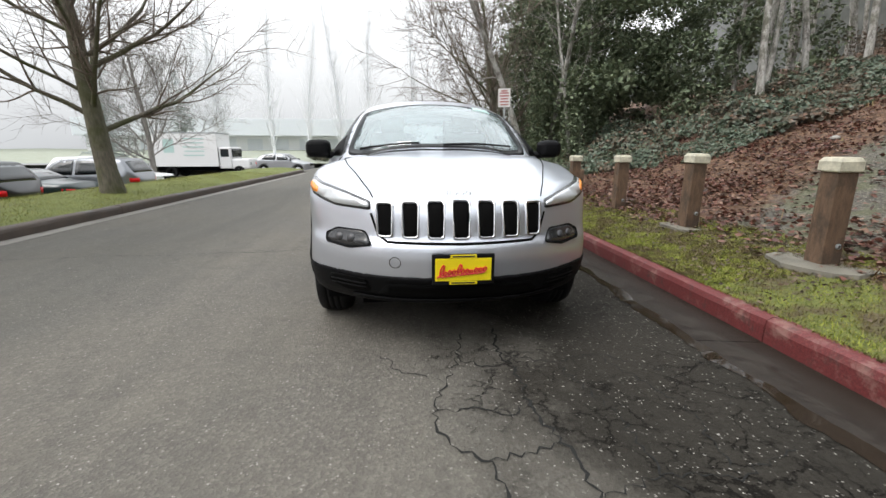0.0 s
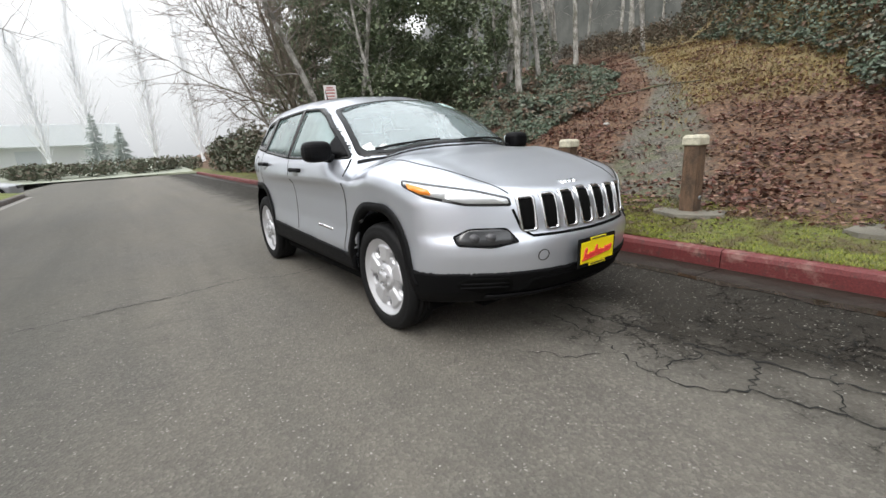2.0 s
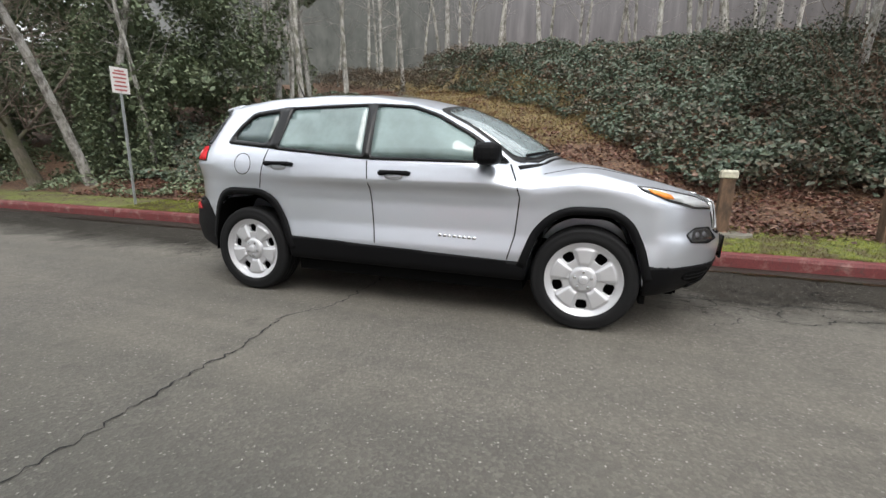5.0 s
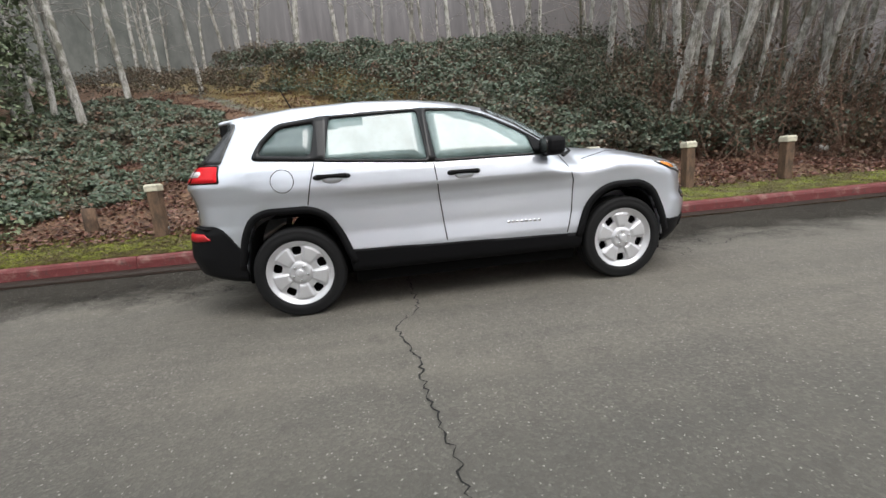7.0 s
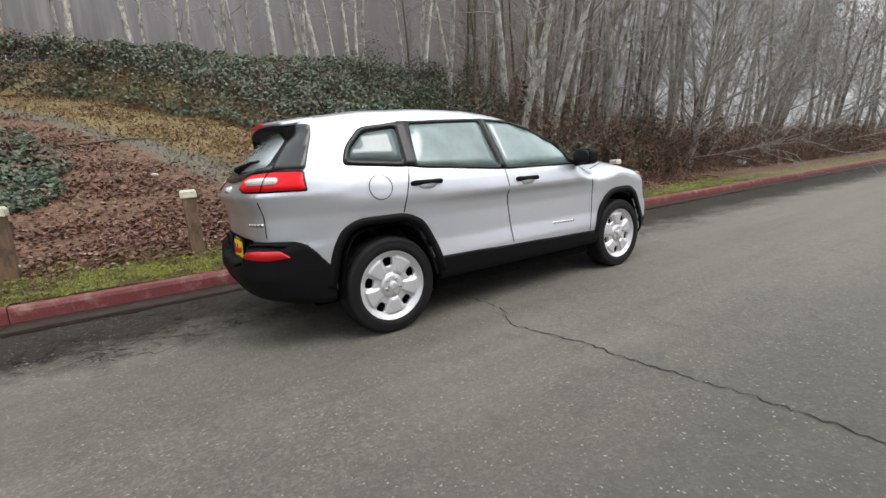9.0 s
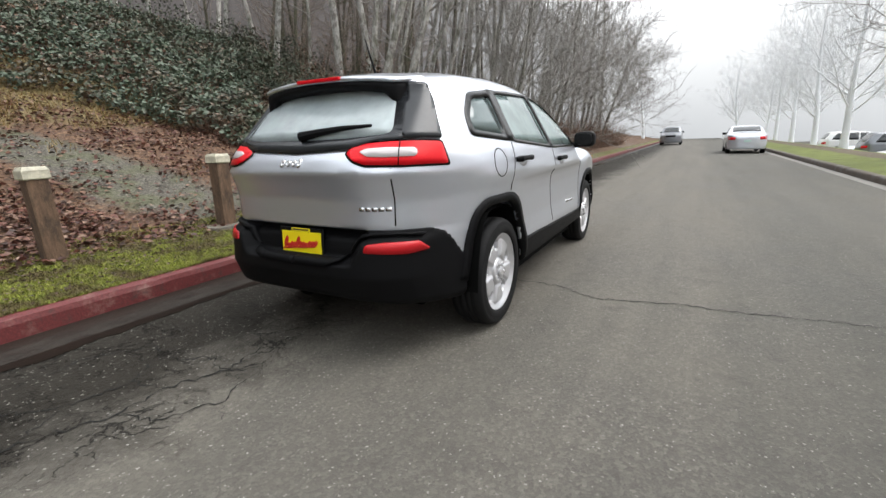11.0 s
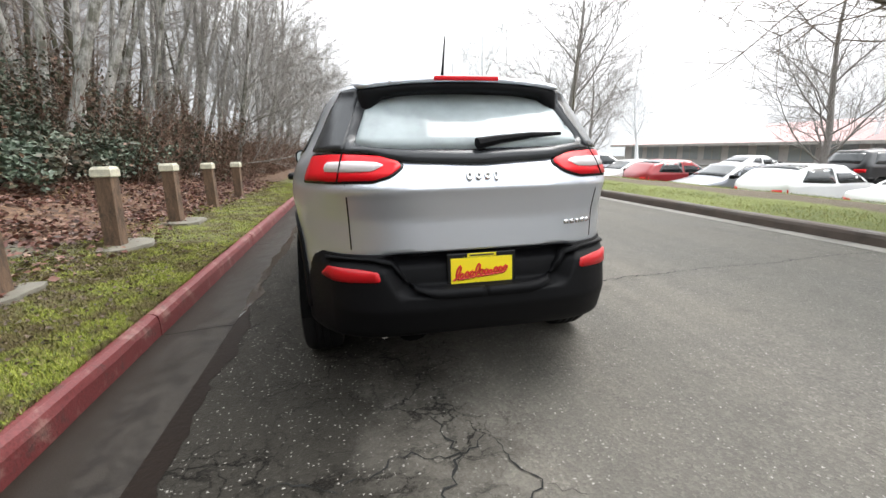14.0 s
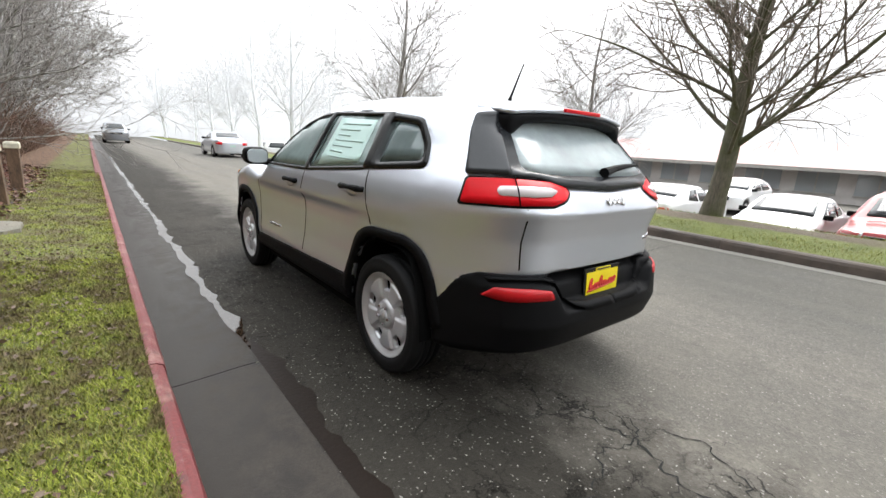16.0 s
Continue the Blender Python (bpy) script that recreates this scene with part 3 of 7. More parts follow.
class Skin:
    """Lays flat outlines on to a body's surface along a direction, as thin solid pieces."""

    def __init__(self, field, way, far=3.2):
        self.f, self.d = field, Vector(way).normalized()
        up = Vector((0, 0, 1)) if abs(self.d.z) < 0.9 else Vector((0, -1, 0))
        self.u = up.cross(self.d).normalized()
        self.v = self.d.cross(self.u)
        self.far = far

    def flat(self, pts):
        return [(Vector(p).dot(self.u), Vector(p).dot(self.v)) for p in pts]

    def place(self, uv, off):
        uv = np.array(uv, float)
        u, v, d = (np.array(w) for w in (self.u, self.v, self.d))
        base = uv[:, :1] * u + uv[:, 1:] * v
        s = np.full(len(uv), self.far)
        done = np.zeros(len(uv), bool)
        step = 0.02
        for _ in range(int(self.far * 1.2 / step)):
            p = base + s[:, None] * d
            done |= self.f(*p.T) < 0
            if done.all():
                break
            s = np.where(done, s, s - step)
        lo, hi = s, s + step
        for _ in range(18):
            mid = (lo + hi) / 2
            neg = self.f(*(base + mid[:, None] * d).T) < 0
            lo, hi = np.where(neg, mid, lo), np.where(neg, hi, mid)
        p = base + lo[:, None] * d
        e = 0.006
        g = np.stack([self.f(*(p + e * np.eye(3)[i]).T) - self.f(*(p - e * np.eye(3)[i]).T) for i in range(3)], -1)
        g /= np.maximum(np.linalg.norm(g, axis=1, keepdims=True), 1e-9)
        return p + g * off, g

    def plate(self, uv, off=0.004, thick=0.012, step=0.05):
        """A filled outline."""
        bm = bmesh.new()
        bm.faces.new([bm.verts.new((a, b, 0)) for a, b in dense(uv, step)])
        us, vs = [a for a, _ in uv], [b for _, b in uv]
        for lo, hi, ax in ((min(us), max(us), 0), (min(vs), max(vs), 1)):
            for i in range(1, int((hi - lo) / step) + 1):
                co = [0, 0, 0]
                co[ax] = lo + i * step
                no = [0, 0, 0]
                no[ax] = 1
                bmesh.ops.bisect_plane(bm, geom=bm.verts[:] + bm.edges[:] + bm.faces[:], plane_co=co, plane_no=no, dist=1e-5)
        return self._wrap(bm, off, thick)

    def ring(self, outer, inner, off=0.004, thick=0.012):
        """A closed band between two outlines of as many points."""
        bm = bmesh.new()
        a = [bm.verts.new((*p, 0)) for p in outer]
        b = [bm.verts.new((*p, 0)) for p in inner]
        k = len(a)
        for i in range(k):
            bm.faces.new((a[i], a[(i + 1) % k], b[(i + 1) % k], b[i]))
        return self._wrap(bm, off, thick)

    def band(self, line, width, off=0.004, thick=0.01, side=0.0, step=0.04):
        """A strip of a width along an open line; side shifts it across."""
        pts = [Vector(p) for p in dense(line, step, False)]
        bm = bmesh.new()
        l, r = [], []
        for i, p in enumerate(pts):
            t = (pts[min(i + 1, len(pts) - 1)] - pts[max(i - 1, 0)]).normalized()
            n = Vector((-t.y, t.x))
            l.append(bm.verts.new((*(p + n * width * (0.5 + side)), 0)))
            r.append(bm.verts.new((*(p - n * width * (0.5 - side)), 0)))
        for i in range(len(pts) - 1):
            bm.faces.new((l[i], l[i + 1], r[i + 1], r[i]))
        return self._wrap(bm, off, thick)

    def _wrap(self, bm, off, thick):
        bmesh.ops.recalc_face_normals(bm, faces=bm.faces)
        bm.verts.ensure_lookup_table()
        p, g = self.place([(v.co.x, v.co.y) for v in bm.verts], off)
        for v, q in zip(bm.verts, p):
            v.co = Vector(q)
        for f in bm.faces:
            f.smooth = True
        bm.normal_update()
        tot = sum((f.normal.dot(self.d) for f in bm.faces))
        if tot < 0:
            bmesh.ops.reverse_faces(bm, faces=bm.faces)
        rim = [e for e in bm.edges if e.is_boundary]
        r = bmesh.ops.extrude_edge_only(bm, edges=rim)
        for v in (x for x in r["geom"] if isinstance(x, bmesh.types.BMVert)):
            v.co -= self.d * thick
        bm.normal_update()
        return bm


# ---- the silver sport utility car; its nose points to -y ----
side_z = curve([0.2, 0.35, 0.48, 0.62, 0.80, 0.90, 0.935, 0.98, 1.06, 1.12, 1.17, 1.50, 1.60, 1.75],
               [0.86, 0.90, 0.914, 0.902, 0.904, 0.912, 0.920, 0.924, 0.915, 0.896, 0.872, 0.692, 0.625, 0.53], 0.016)
crease_z = curve([0.5, 0.62, 0.80, 0.88, 0.912, 0.935, 0.99, 1.08, 1.2], [0, -0.008, -0.016, -0.014, 0.0, 0.016, 0.008, 0, 0], 0.006)
crease_y = curve([-1.1, -0.8, -0.5, 0.3, 0.9, 1.1], [0, 0.9, 1, 1, 0.45, 0], 0.1)
plan_y = curve([-2.4, -2.0, -1.6, -1.2, 1.1, 1.4, 1.6, 1.75, 1.86, 2.0, 2.3], [-0.09, -0.045, -0.012, 0, 0, -0.016, -0.042, -0.072, -0.11, -0.165, -0.31], 0.07)
house_y = curve([-1.2, 0.0, 0.6, 1.2, 1.8, 2.2], [0, 0, 0, -0.008, -0.022, -0.04], 0.15)
top_y = curve([-2.5, -2.30, -2.2, -2.0, -1.85, -1.66, -1.4, -1.12, -1.05, -0.86, -0.61, -0.35, 0.0, 0.35, 0.8, 1.3, 1.7, 1.9, 2.3],
              [0.80, 0.855, 0.885, 0.94, 0.98, 1.025, 1.082, 1.125, 1.150, 1.285, 1.425, 1.530, 1.605, 1.640, 1.650, 1.630, 1.580, 1.545, 1.46], 0.05)
nose_z = curve([0.2, 0.27, 0.34, 0.45, 0.56, 0.63, 0.67, 0.86, 0.95, 1.1], [-2.05, -2.16, -2.25, -2.305, -2.325, -2.318, -2.285, -2.262, -2.215, -2.0], 0.02)
tail_z = curve([0.2, 0.28, 0.36, 0.5, 0.63, 0.68, 0.72, 0.90, 1.00, 1.035, 1.10, 1.16, 1.25, 1.33, 1.45, 1.52, 1.58, 1.75],
               [1.95, 2.08, 2.20, 2.25, 2.235, 2.222, 2.162, 2.163, 2.192, 2.210, 2.175, 2.125, 2.03, 1.945, 1.82, 1.83, 1.845, 1.845], 0.018)
floor_y = curve([-2.4, -2.1, -1.7, -1.0, 1.0, 1.8, 2.1, 2.3], [0.30, 0.26, 0.27, 0.31, 0.32, 0.31, 0.34, 0.40], 0.06)


def car_outer(x, y, z):
    a = np.abs(x)
    y = y - 0.09 * np.clip((-1.15 - y) / 0.85, 0, 1)      # short front overhang
    house = np.clip((z - 1.12) / 0.2, 0, 1)
    side = a - (side_z(z) + plan_y(y) + house * house_y(y) + crease_z(z) * crease_y(y))
    screen = np.clip((y + 1.35) / 0.4, 0, 1) * np.clip((0.6 - y) / 0.5, 0, 1)
    ye = y - 0.22 * (a / 0.8) ** 2 * screen
    bon = np.clip((-0.95 - y) / 0.3, 0, 1)
    top = (z - (top_y(ye) - 0.085 * (a / 0.7) ** 2.4 * (1 - bon) - bon * (0.045 * (a / 0.8) ** 4 - 0.012 * np.exp(-((a - 0.62) / 0.1) ** 2)))) * 0.85
    nose = nose_z(z) + 0.30 * (a / 0.75) ** 2.6 - y
    dent = np.clip((0.47 - 0.45 * np.clip(0.70 - z, 0, 1) - a) / 0.07, 0, 1) * np.clip((z - 0.56) / 0.035, 0, 1) * np.clip((0.745 - z) / 0.02, 0, 1)
    step = np.maximum(0, tail_z(z) - 2.172) * np.clip((0.74 - z) / 0.02, 0, 1) * np.clip((a - 0.69) / 0.12, 0, 1)
    tail = y - (tail_z(z) - step - 0.27 * (a / 0.76) ** 5.2 - 0.085 * dent)
    f = smax(side, top, 0.09)
    f = smax(f, nose, 0.09)
    f = smax(f, tail, 0.05)
    return smax(f, floor_y(y) - z, 0.05)


ARCH_F = [(-0.896, 0.094), (-0.936, 0.444), (-1.006, 0.634), (-1.096, 0.729), (-1.196, 0.776), (-1.436, 0.776), (-1.536, 0.714), (-1.606, 0.574), (-1.656, 0.394), (-1.686, 0.094)]
ARCH_R = [(1.75, 0.1), (1.725, 0.45), (1.68, 0.64), (1.62, 0.755), (1.53, 0.80), (1.21, 0.80), (1.10, 0.745), (1.02, 0.60), (0.955, 0.42), (0.92, 0.1)]
# window outlines in (y, z): the black surround, shared out to three windows
WIN_Q = [(1.60, 1.205), (1.535, 1.335), (1.40, 1.462), (1.070, 1.498), (1.125, 1.165)]
WIN_R = [(1.030, 1.499), (0.315, 1.518), (0.275, 1.098), (1.088, 1.160)]
WIN_F = [(0.295, 1.518), (-0.02, 1.500), (-0.22, 1.435), (-0.47, 1.305), (-0.66, 1.185), (-0.775, 1.088), (0.255, 1.096)]
SCREEN_XY = [(-0.74, -0.80), (-0.55, -0.955), (-0.30, -1.02), (0, -1.045), (0.30, -1.02), (0.55, -0.955), (0.74, -0.80), (0.625, -0.20), (0.35, -0.27), (0, -0.295), (-0.35, -0.27), (-0.625, -0.20)]
REAR_XZ = [(-0.695, 1.198), (-0.50, 1.190), (-0.36, 1.150), (0, 1.132), (0.36, 1.150), (0.50, 1.190), (0.695, 1.198), (0.565, 1.46), (0.30, 1.50), (0, 1.505), (-0.30, 1.50), (-0.565, 1.46)]
PANE_XZ = [(-0.555, 1.225), (-0.46, 1.212), (-0.34, 1.204), (0, 1.198), (0.34, 1.204), (0.46, 1.212), (0.555, 1.225), (0.475, 1.425), (0.28, 1.470), (0, 1.475), (-0.28, 1.470), (-0.475, 1.425)]


def car_shell(x, y, z):
    a = np.abs(x)
    o = car_outer(x, y, z)
    o = o + 0.022 * np.clip((0.736 - z) / 0.02, 0, 1) * np.clip((y - 1.95) / 0.05, 0, 1)
    cabin = np.maximum(np.maximum(o + 0.075, 0.55 - z), np.maximum(np.maximum(-1.0 - y, y - 1.72), a - 0.80))
    f = np.maximum(o, -cabin)
    for w in (WIN_Q, WIN_R, WIN_F):
        f = np.maximum(f, -np.maximum(inside(inset(w, 0.030 if w is WIN_Q else 0.015), y, z), 0.45 - a))
    f = np.maximum(f, -np.maximum(np.maximum(inside(inset(SCREEN_XY, 0.03), x, y), 1.06 - z), -0.02 - 0 * y))
    f = np.maximum(f, -np.maximum(inside(inset(PANE_XZ, -0.02), x, z), 1.55 - y))
    for w in (ARCH_F, ARCH_R):
        f = np.maximum(f, -np.maximum(inside(w, y, z), 0.52 - a))
    return f


def clad(zline, y0, y1, off):
    line = curve(*zline, 0.02)

    def f(x, y, z):
        a = np.abs(x)
        g = np.maximum(car_outer(x, y, z) - off, z - line(y))
        g = np.maximum(g, -(car_outer(x, y, z) + 0.05))
        g = np.maximum(g, np.maximum(y0 - y, y - y1))
        for w in (ARCH_F, ARCH_R):
            g = np.maximum(g, -np.maximum(inside(w, y, z), 0.5 - a))
        return g
    return f


car = thing("parked_car", "silver sport utility car parked along the red kerb", "car", pose(0.004, 0, 0, 0, 0, 0.6))
body = link("body", nets(car_shell, (-1.0, -2.42, 0.2), (1.0, 2.36, 1.72), 0.0215, "body"), PAINT, car, "silver metallic body shell", True)
link("front_bumper", nets(clad(([-2.5, -2.1, -1.75, -1.6], [0.455, 0.465, 0.475, 0.475]), -2.4, -1.66, 0.010), (-1.0, -2.42, 0.2), (1.0, -1.6, 0.56), 0.02, "front_bumper"), BLACK, car, "black plastic lower front bumper", True)
link("rear_bumper", nets(clad(([1.6, 1.72, 1.77, 1.83, 1.88, 1.95, 2.3], [0.545, 0.553, 0.58, 0.665, 0.718, 0.743, 0.743]), 1.70, 2.36, 0.012), (-1.0, 1.6, 0.2), (1.0, 2.36, 0.84), 0.0125, "rear_bumper"), BLACK, car, "black plastic rear bumper", True)
sill_me = nets(clad(([-1.1, -0.8, 0.9, 1.1], [0.435, 0.44, 0.495, 0.50]), -0.985, 0.985, 0.012), (-1.0, -1.1, 0.22), (1.0, 1.1, 0.6), 0.02, "side_sill")
link("side_sill", sill_me, BLACK, car, "black plastic sill cladding", True)

for s in (-1, 1):
    sk = Skin(car_outer, (1, 0, 0))
    # on the +x flank u runs along +y and v along +z

    def put(name, bm, mat, parent=car, label=""):
        return part(name, bm if s > 0 else flip_x(bm), mat, parent, label)
    for arch in (ARCH_F, ARCH_R):
        line = [p for p in arch if p[1] > 0.2]
        w = 0.055
        low = [(arch[0][0], 0.33)] + [p for p in arch if p[1] > 0.3] + [(arch[-1][0], 0.33)]
        low = fillet(low, 0.05, 3)[4:-4]
        sd = -0.5 if arch is ARCH_F else 0.5
        put("wheel_arch_trim", sk.band(low if arch is ARCH_F else low, w, 0.014, 0.05, sd if arch is ARCH_F else -0.5), BLACK, car, "black plastic wheel arch flare")
    for w, nm in ((WIN_Q, "quarter_window"), (WIN_R, "rear_door_window"), (WIN_F, "front_door_window")):
        ins = 0.038 if nm == "quarter_window" else 0.022
        rr_ = 0.05 if nm == "quarter_window" else 0.03
        rw = fillet(w, rr_)
        inn = fillet(inset(w, ins), rr_)
        outer, inner = [], []
        for i in range(len(rw)):
            a0, a1, b0, b1 = Vector(rw[i]), Vector(rw[(i + 1) % len(rw)]), Vector(inn[i]), Vector(inn[(i + 1) % len(rw)])
            m = max(1, int((a1 - a0).length / 0.05))
            for j in range(m):
                outer.append(tuple(a0.lerp(a1, j / m)))
                inner.append(tuple(b0.lerp(b1, j / m)))
        fr = put("window_frame", sk.ring(outer, inner, 0.005, 0.03), GLOSS, car, "gloss black window surround")
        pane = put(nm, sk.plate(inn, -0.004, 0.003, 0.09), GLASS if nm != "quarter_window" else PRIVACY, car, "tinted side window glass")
        pane.visible_shadow = False
    put("door_pillar", sk.plate([(0.325, 1.515), (0.285, 1.517), (0.235, 1.10), (0.285, 1.10)], 0.007, 0.02), GLOSS)
    put("door_pillar", sk.plate([(1.105, 1.497), (1.005, 1.500), (1.058, 1.162), (1.160, 1.170)], 0.007, 0.02), GLOSS)
    put("mirror_sail", sk.plate([(-0.52, 1.255), (-0.66, 1.17), (-0.75, 1.10), (-0.545, 1.10)], 0.007, 0.02), BLACK)
    # shut lines
    for ln in ([(1.135, 1.16), (1.18, 1.0), (1.215, 0.86)], [(0.255, 1.09), (0.225, 0.80), (0.195, 0.49)],
               [(-0.775, 1.085), (-0.83, 0.98), (-0.865, 0.87), (-0.845, 0.62), (-0.80, 0.45)]):
        put("shut_line", sk.band(ln, 0.008, 0.0015, 0.004), DARK)
    # fuel flap ring on the near flank
    if s < 0:
        c0, r0 = (1.375, 1.045), 0.085
        o = [(c0[0] + r0 * math.cos(t), c0[1] + r0 * math.sin(t)) for t in np.linspace(0, 2 * math.pi, 41)[:-1]]
        i2 = [(c0[0] + (r0 - 0.005) * math.cos(t), c0[1] + (r0 - 0.005) * math.sin(t)) for t in np.linspace(0, 2 * math.pi, 41)[:-1]]
        put("fuel_flap", sk.ring(o, i2, 0.0015, 0.003), DARK, car, "round fuel flap seam")
    # handles with their cups
    for yc, zc in ((1.015, 1.045), (0.03, 1.0)):
        cup = [(yc + 0.075 * math.cos(t), zc - 0.012 + 0.032 * math.sin(t)) for t in np.linspace(0, 2 * math.pi, 25)[:-1]]
        put("handle_cup", sk.plate(cup, 0.0015, 0.003, 0.03), PAINT)
        x0 = 0.928
        bm = tube([(x0 - 0.02, yc - 0.125, zc + 0.004), (x0 + 0.016, yc - 0.10, zc + 0.008), (x0 + 0.026, yc - 0.03, zc + 0.012), (x0 + 0.026, yc + 0.04, zc + 0.012), (x0 + 0.014, yc + 0.10, zc + 0.008), (x0 - 0.02, yc + 0.125, zc + 0.004)],
                  [0.014, 0.019, 0.015, 0.015, 0.021, 0.016], 10)
        put("door_handle", bm, BLACK, car, "black plastic door handle")
    # name badge on the front door, as plain bars
    for k in range(8):
        y0 = -0.30 - k * 0.036
        put("badge_bar", sk.plate([(y0, 0.592 - k * 0.001), (y0 - 0.026, 0.591 - k * 0.001), (y0 - 0.026, 0.572 - k * 0.001), (y0, 0.573 - k * 0.001)], 0.004, 0.004), CHROME)
    # mirror: arm, shell, glass
    bm = bmesh.new()
    bmesh.ops.create_uvsphere(bm, u_segments=20, v_segments=12, radius=1.0)
    for v in bm.verts:
        q = [math.copysign(abs(c) ** 0.6, c) for c in v.co]
        v.co = Vector((0.985 + 0.100 * q[0], -0.645 + (0.060 if q[1] > 0 else 0.100) * q[1], 1.150 + 0.074 * q[2]))
    mir = put("door_mirror", bm, BLACK, car, "black plastic door mirror")
    bm = tube([(0.85, -0.63, 1.095), (0.90, -0.645, 1.10), (0.95, -0.65, 1.11)], [0.034, 0.030, 0.032], 8)
    put("mirror_arm", bm, BLACK, mir)
    bm = bmesh.new()
    rim_ = [(math.copysign(abs(math.cos(t)) ** 0.6, math.cos(t)), math.copysign(abs(math.sin(t)) ** 0.6, math.sin(t))) for t in np.linspace(0, 2 * math.pi, 29)[:-1]]
    f_ = [bm.verts.new((0.985 + 0.080 * a_, -0.579, 1.150 + 0.056 * b_)) for a_, b_ in rim_]
    g_ = [bm.verts.new((0.985 + 0.082 * a_, -0.593, 1.150 + 0.058 * b_)) for a_, b_ in rim_]
    bm.faces.new(f_)
    for k in range(28):
        bm.faces.new((g_[k], g_[(k + 1) % 28], f_[(k + 1) % 28], f_[k]))
    bmesh.ops.recalc_face_normals(bm, faces=bm.faces)
    # Pale or black face colour stands in for what each mirror reflects.
    put("mirror_glass", bm, MIRROR if s > 0 else GLOSS, mir)
    # liners inside the wheel arches
    for arch in (ARCH_F, ARCH_R):
        cy = (arch[0][0] + arch[-1][0]) / 2
        ln = dense(fillet([p for p in arch], 0.05, 3), 0.04)
        ln = [p for p in ln if p[1] > 0.30]
        ln.sort(key=lambda p: math.atan2(p[1] - 0.30, p[0] - cy))
        bm = bmesh.new()
        rows = [[bm.verts.new((xx, cy + (p[0] - cy) * 0.935, 0.30 + (p[1] - 0.30) * 0.95)) for p in ln] for xx in (0.50, 0.70, 0.885)]
        for a_, b_ in zip(rows, rows[1:]):
            for k in range(len(ln) - 1):
                bm.faces.new((a_[k], a_[k + 1], b_[k + 1], b_[k]))
        put("wheel_liner", bm, DARK, car, "dark wheel arch liner")
    # lamps
    hd = Skin(car_outer, (0.62, -0.78, 0.1))
    pts = [(0.525, -2.125, 0.822), (0.535, -2.12, 0.868), (0.70, -2.03, 0.920), (0.84, -1.80, 0.955), (0.892, -1.62, 0.976), (0.897, -1.64, 0.940), (0.862, -1.80, 0.882), (0.74, -2.00, 0.838)]
    uv = hd.flat(pts)
    lamp = put("headlight", hd.plate(fillet(uv, 0.02), 0.006, 0.02, 0.04), SMOKE, car, "slim dark-rimmed headlight")
    put("headlight_lens", hd.plate(fillet(inset(uv, 0.013), 0.015), 0.009, 0.008, 0.04), CLEAR, lamp)
    am = hd.flat([(0.884, -1.665, 0.953), (0.864, -1.74, 0.938), (0.838, -1.82, 0.920), (0.838, -1.835, 0.892), (0.864, -1.775, 0.898), (0.888, -1.69, 0.928)])
    put("turn_lens", hd.plate(fillet(am, 0.01), 0.012, 0.006, 0.04), AMBER, lamp)
    fg = Skin(car_outer, (0.35, -0.93, 0))
    fo = fg.flat([(0.50, -2.15, 0.632), (0.545, -2.13, 0.70), (0.70, -2.01, 0.705), (0.765, -1.94, 0.668), (0.755, -1.95, 0.625), (0.62, -2.09, 0.61)])
    pod = put("fog_lamp", fg.plate(fillet(fo, 0.02), 0.004, 0.015, 0.04), SMOKE, car, "smoked fog lamp pod")
    put("fog_lamp_frame", fg.ring(fillet(inset(fo, -0.006), 0.02), fillet(fo, 0.02), 0.006, 0.008), BLACK, pod)
    for bx in (0.60, 0.69):
        bb = fg.flat([(bx, -2.03, 0.66)])[0]
        put("fog_bulb", fg.plate([(bb[0] + 0.026 * math.cos(t), bb[1] + 0.022 * math.sin(t)) for t in np.linspace(0, 2 * math.pi, 17)[:-1]], 0.0075, 0.006), DIM, pod)
    lo_in = Skin(car_outer, (0.3, -0.95, 0))
    li = lo_in.flat([(0.50, -2.11, 0.36), (0.52, -2.11, 0.44), (0.74, -1.96, 0.445), (0.76, -1.93, 0.39), (0.66, -2.03, 0.35)])
    vent = put("bumper_vent", lo_in.plate(fillet(li, 0.03), 0.013, 0.01, 0.04), DARK, car, "dark slatted bumper vent")
    for zz in (0.385, 0.41):
        sl = lo_in.flat([(0.53, -2.11, zz), (0.74, -1.96, zz)])
        put("vent_slat", lo_in.band(sl, 0.009, 0.017, 0.008), BLACK, vent)
    tl = Skin(car_outer, (0.5, 0.86, 0.1))
    tp = [(0.345, 2.12, 1.128), (0.365, 2.11, 1.152), (0.43, 2.085, 1.174), (0.60, 2.0, 1.184), (0.752, 1.86, 1.182), (0.785, 1.845, 1.068), (0.62, 2.03, 1.066), (0.46, 2.12, 1.070), (0.38, 2.12, 1.092)]
    tuv = tl.flat(tp)
    bez = put("tail_lamp", tl.plate(fillet(inset(tuv, -0.010), 0.02), 0.005, 0.015, 0.04), GLOSS, car, "red tail lamp with a clear bar in black bezel")
    put("tail_lens", tl.plate(fillet(tuv, 0.02), 0.009, 0.01, 0.04), RED, bez, "red lens")
    cb = tl.flat([(0.415, 2.10, 1.132), (0.45, 2.09, 1.146), (0.54, 2.04, 1.150), (0.655, 1.96, 1.148), (0.665, 1.95, 1.126), (0.655, 1.96, 1.104), (0.54, 2.05, 1.101), (0.46, 2.10, 1.106)])
    put("clear_bar", tl.plate(fillet(cb, 0.012), 0.013, 0.006, 0.04), WHITELENS, bez, "white reversing lens")
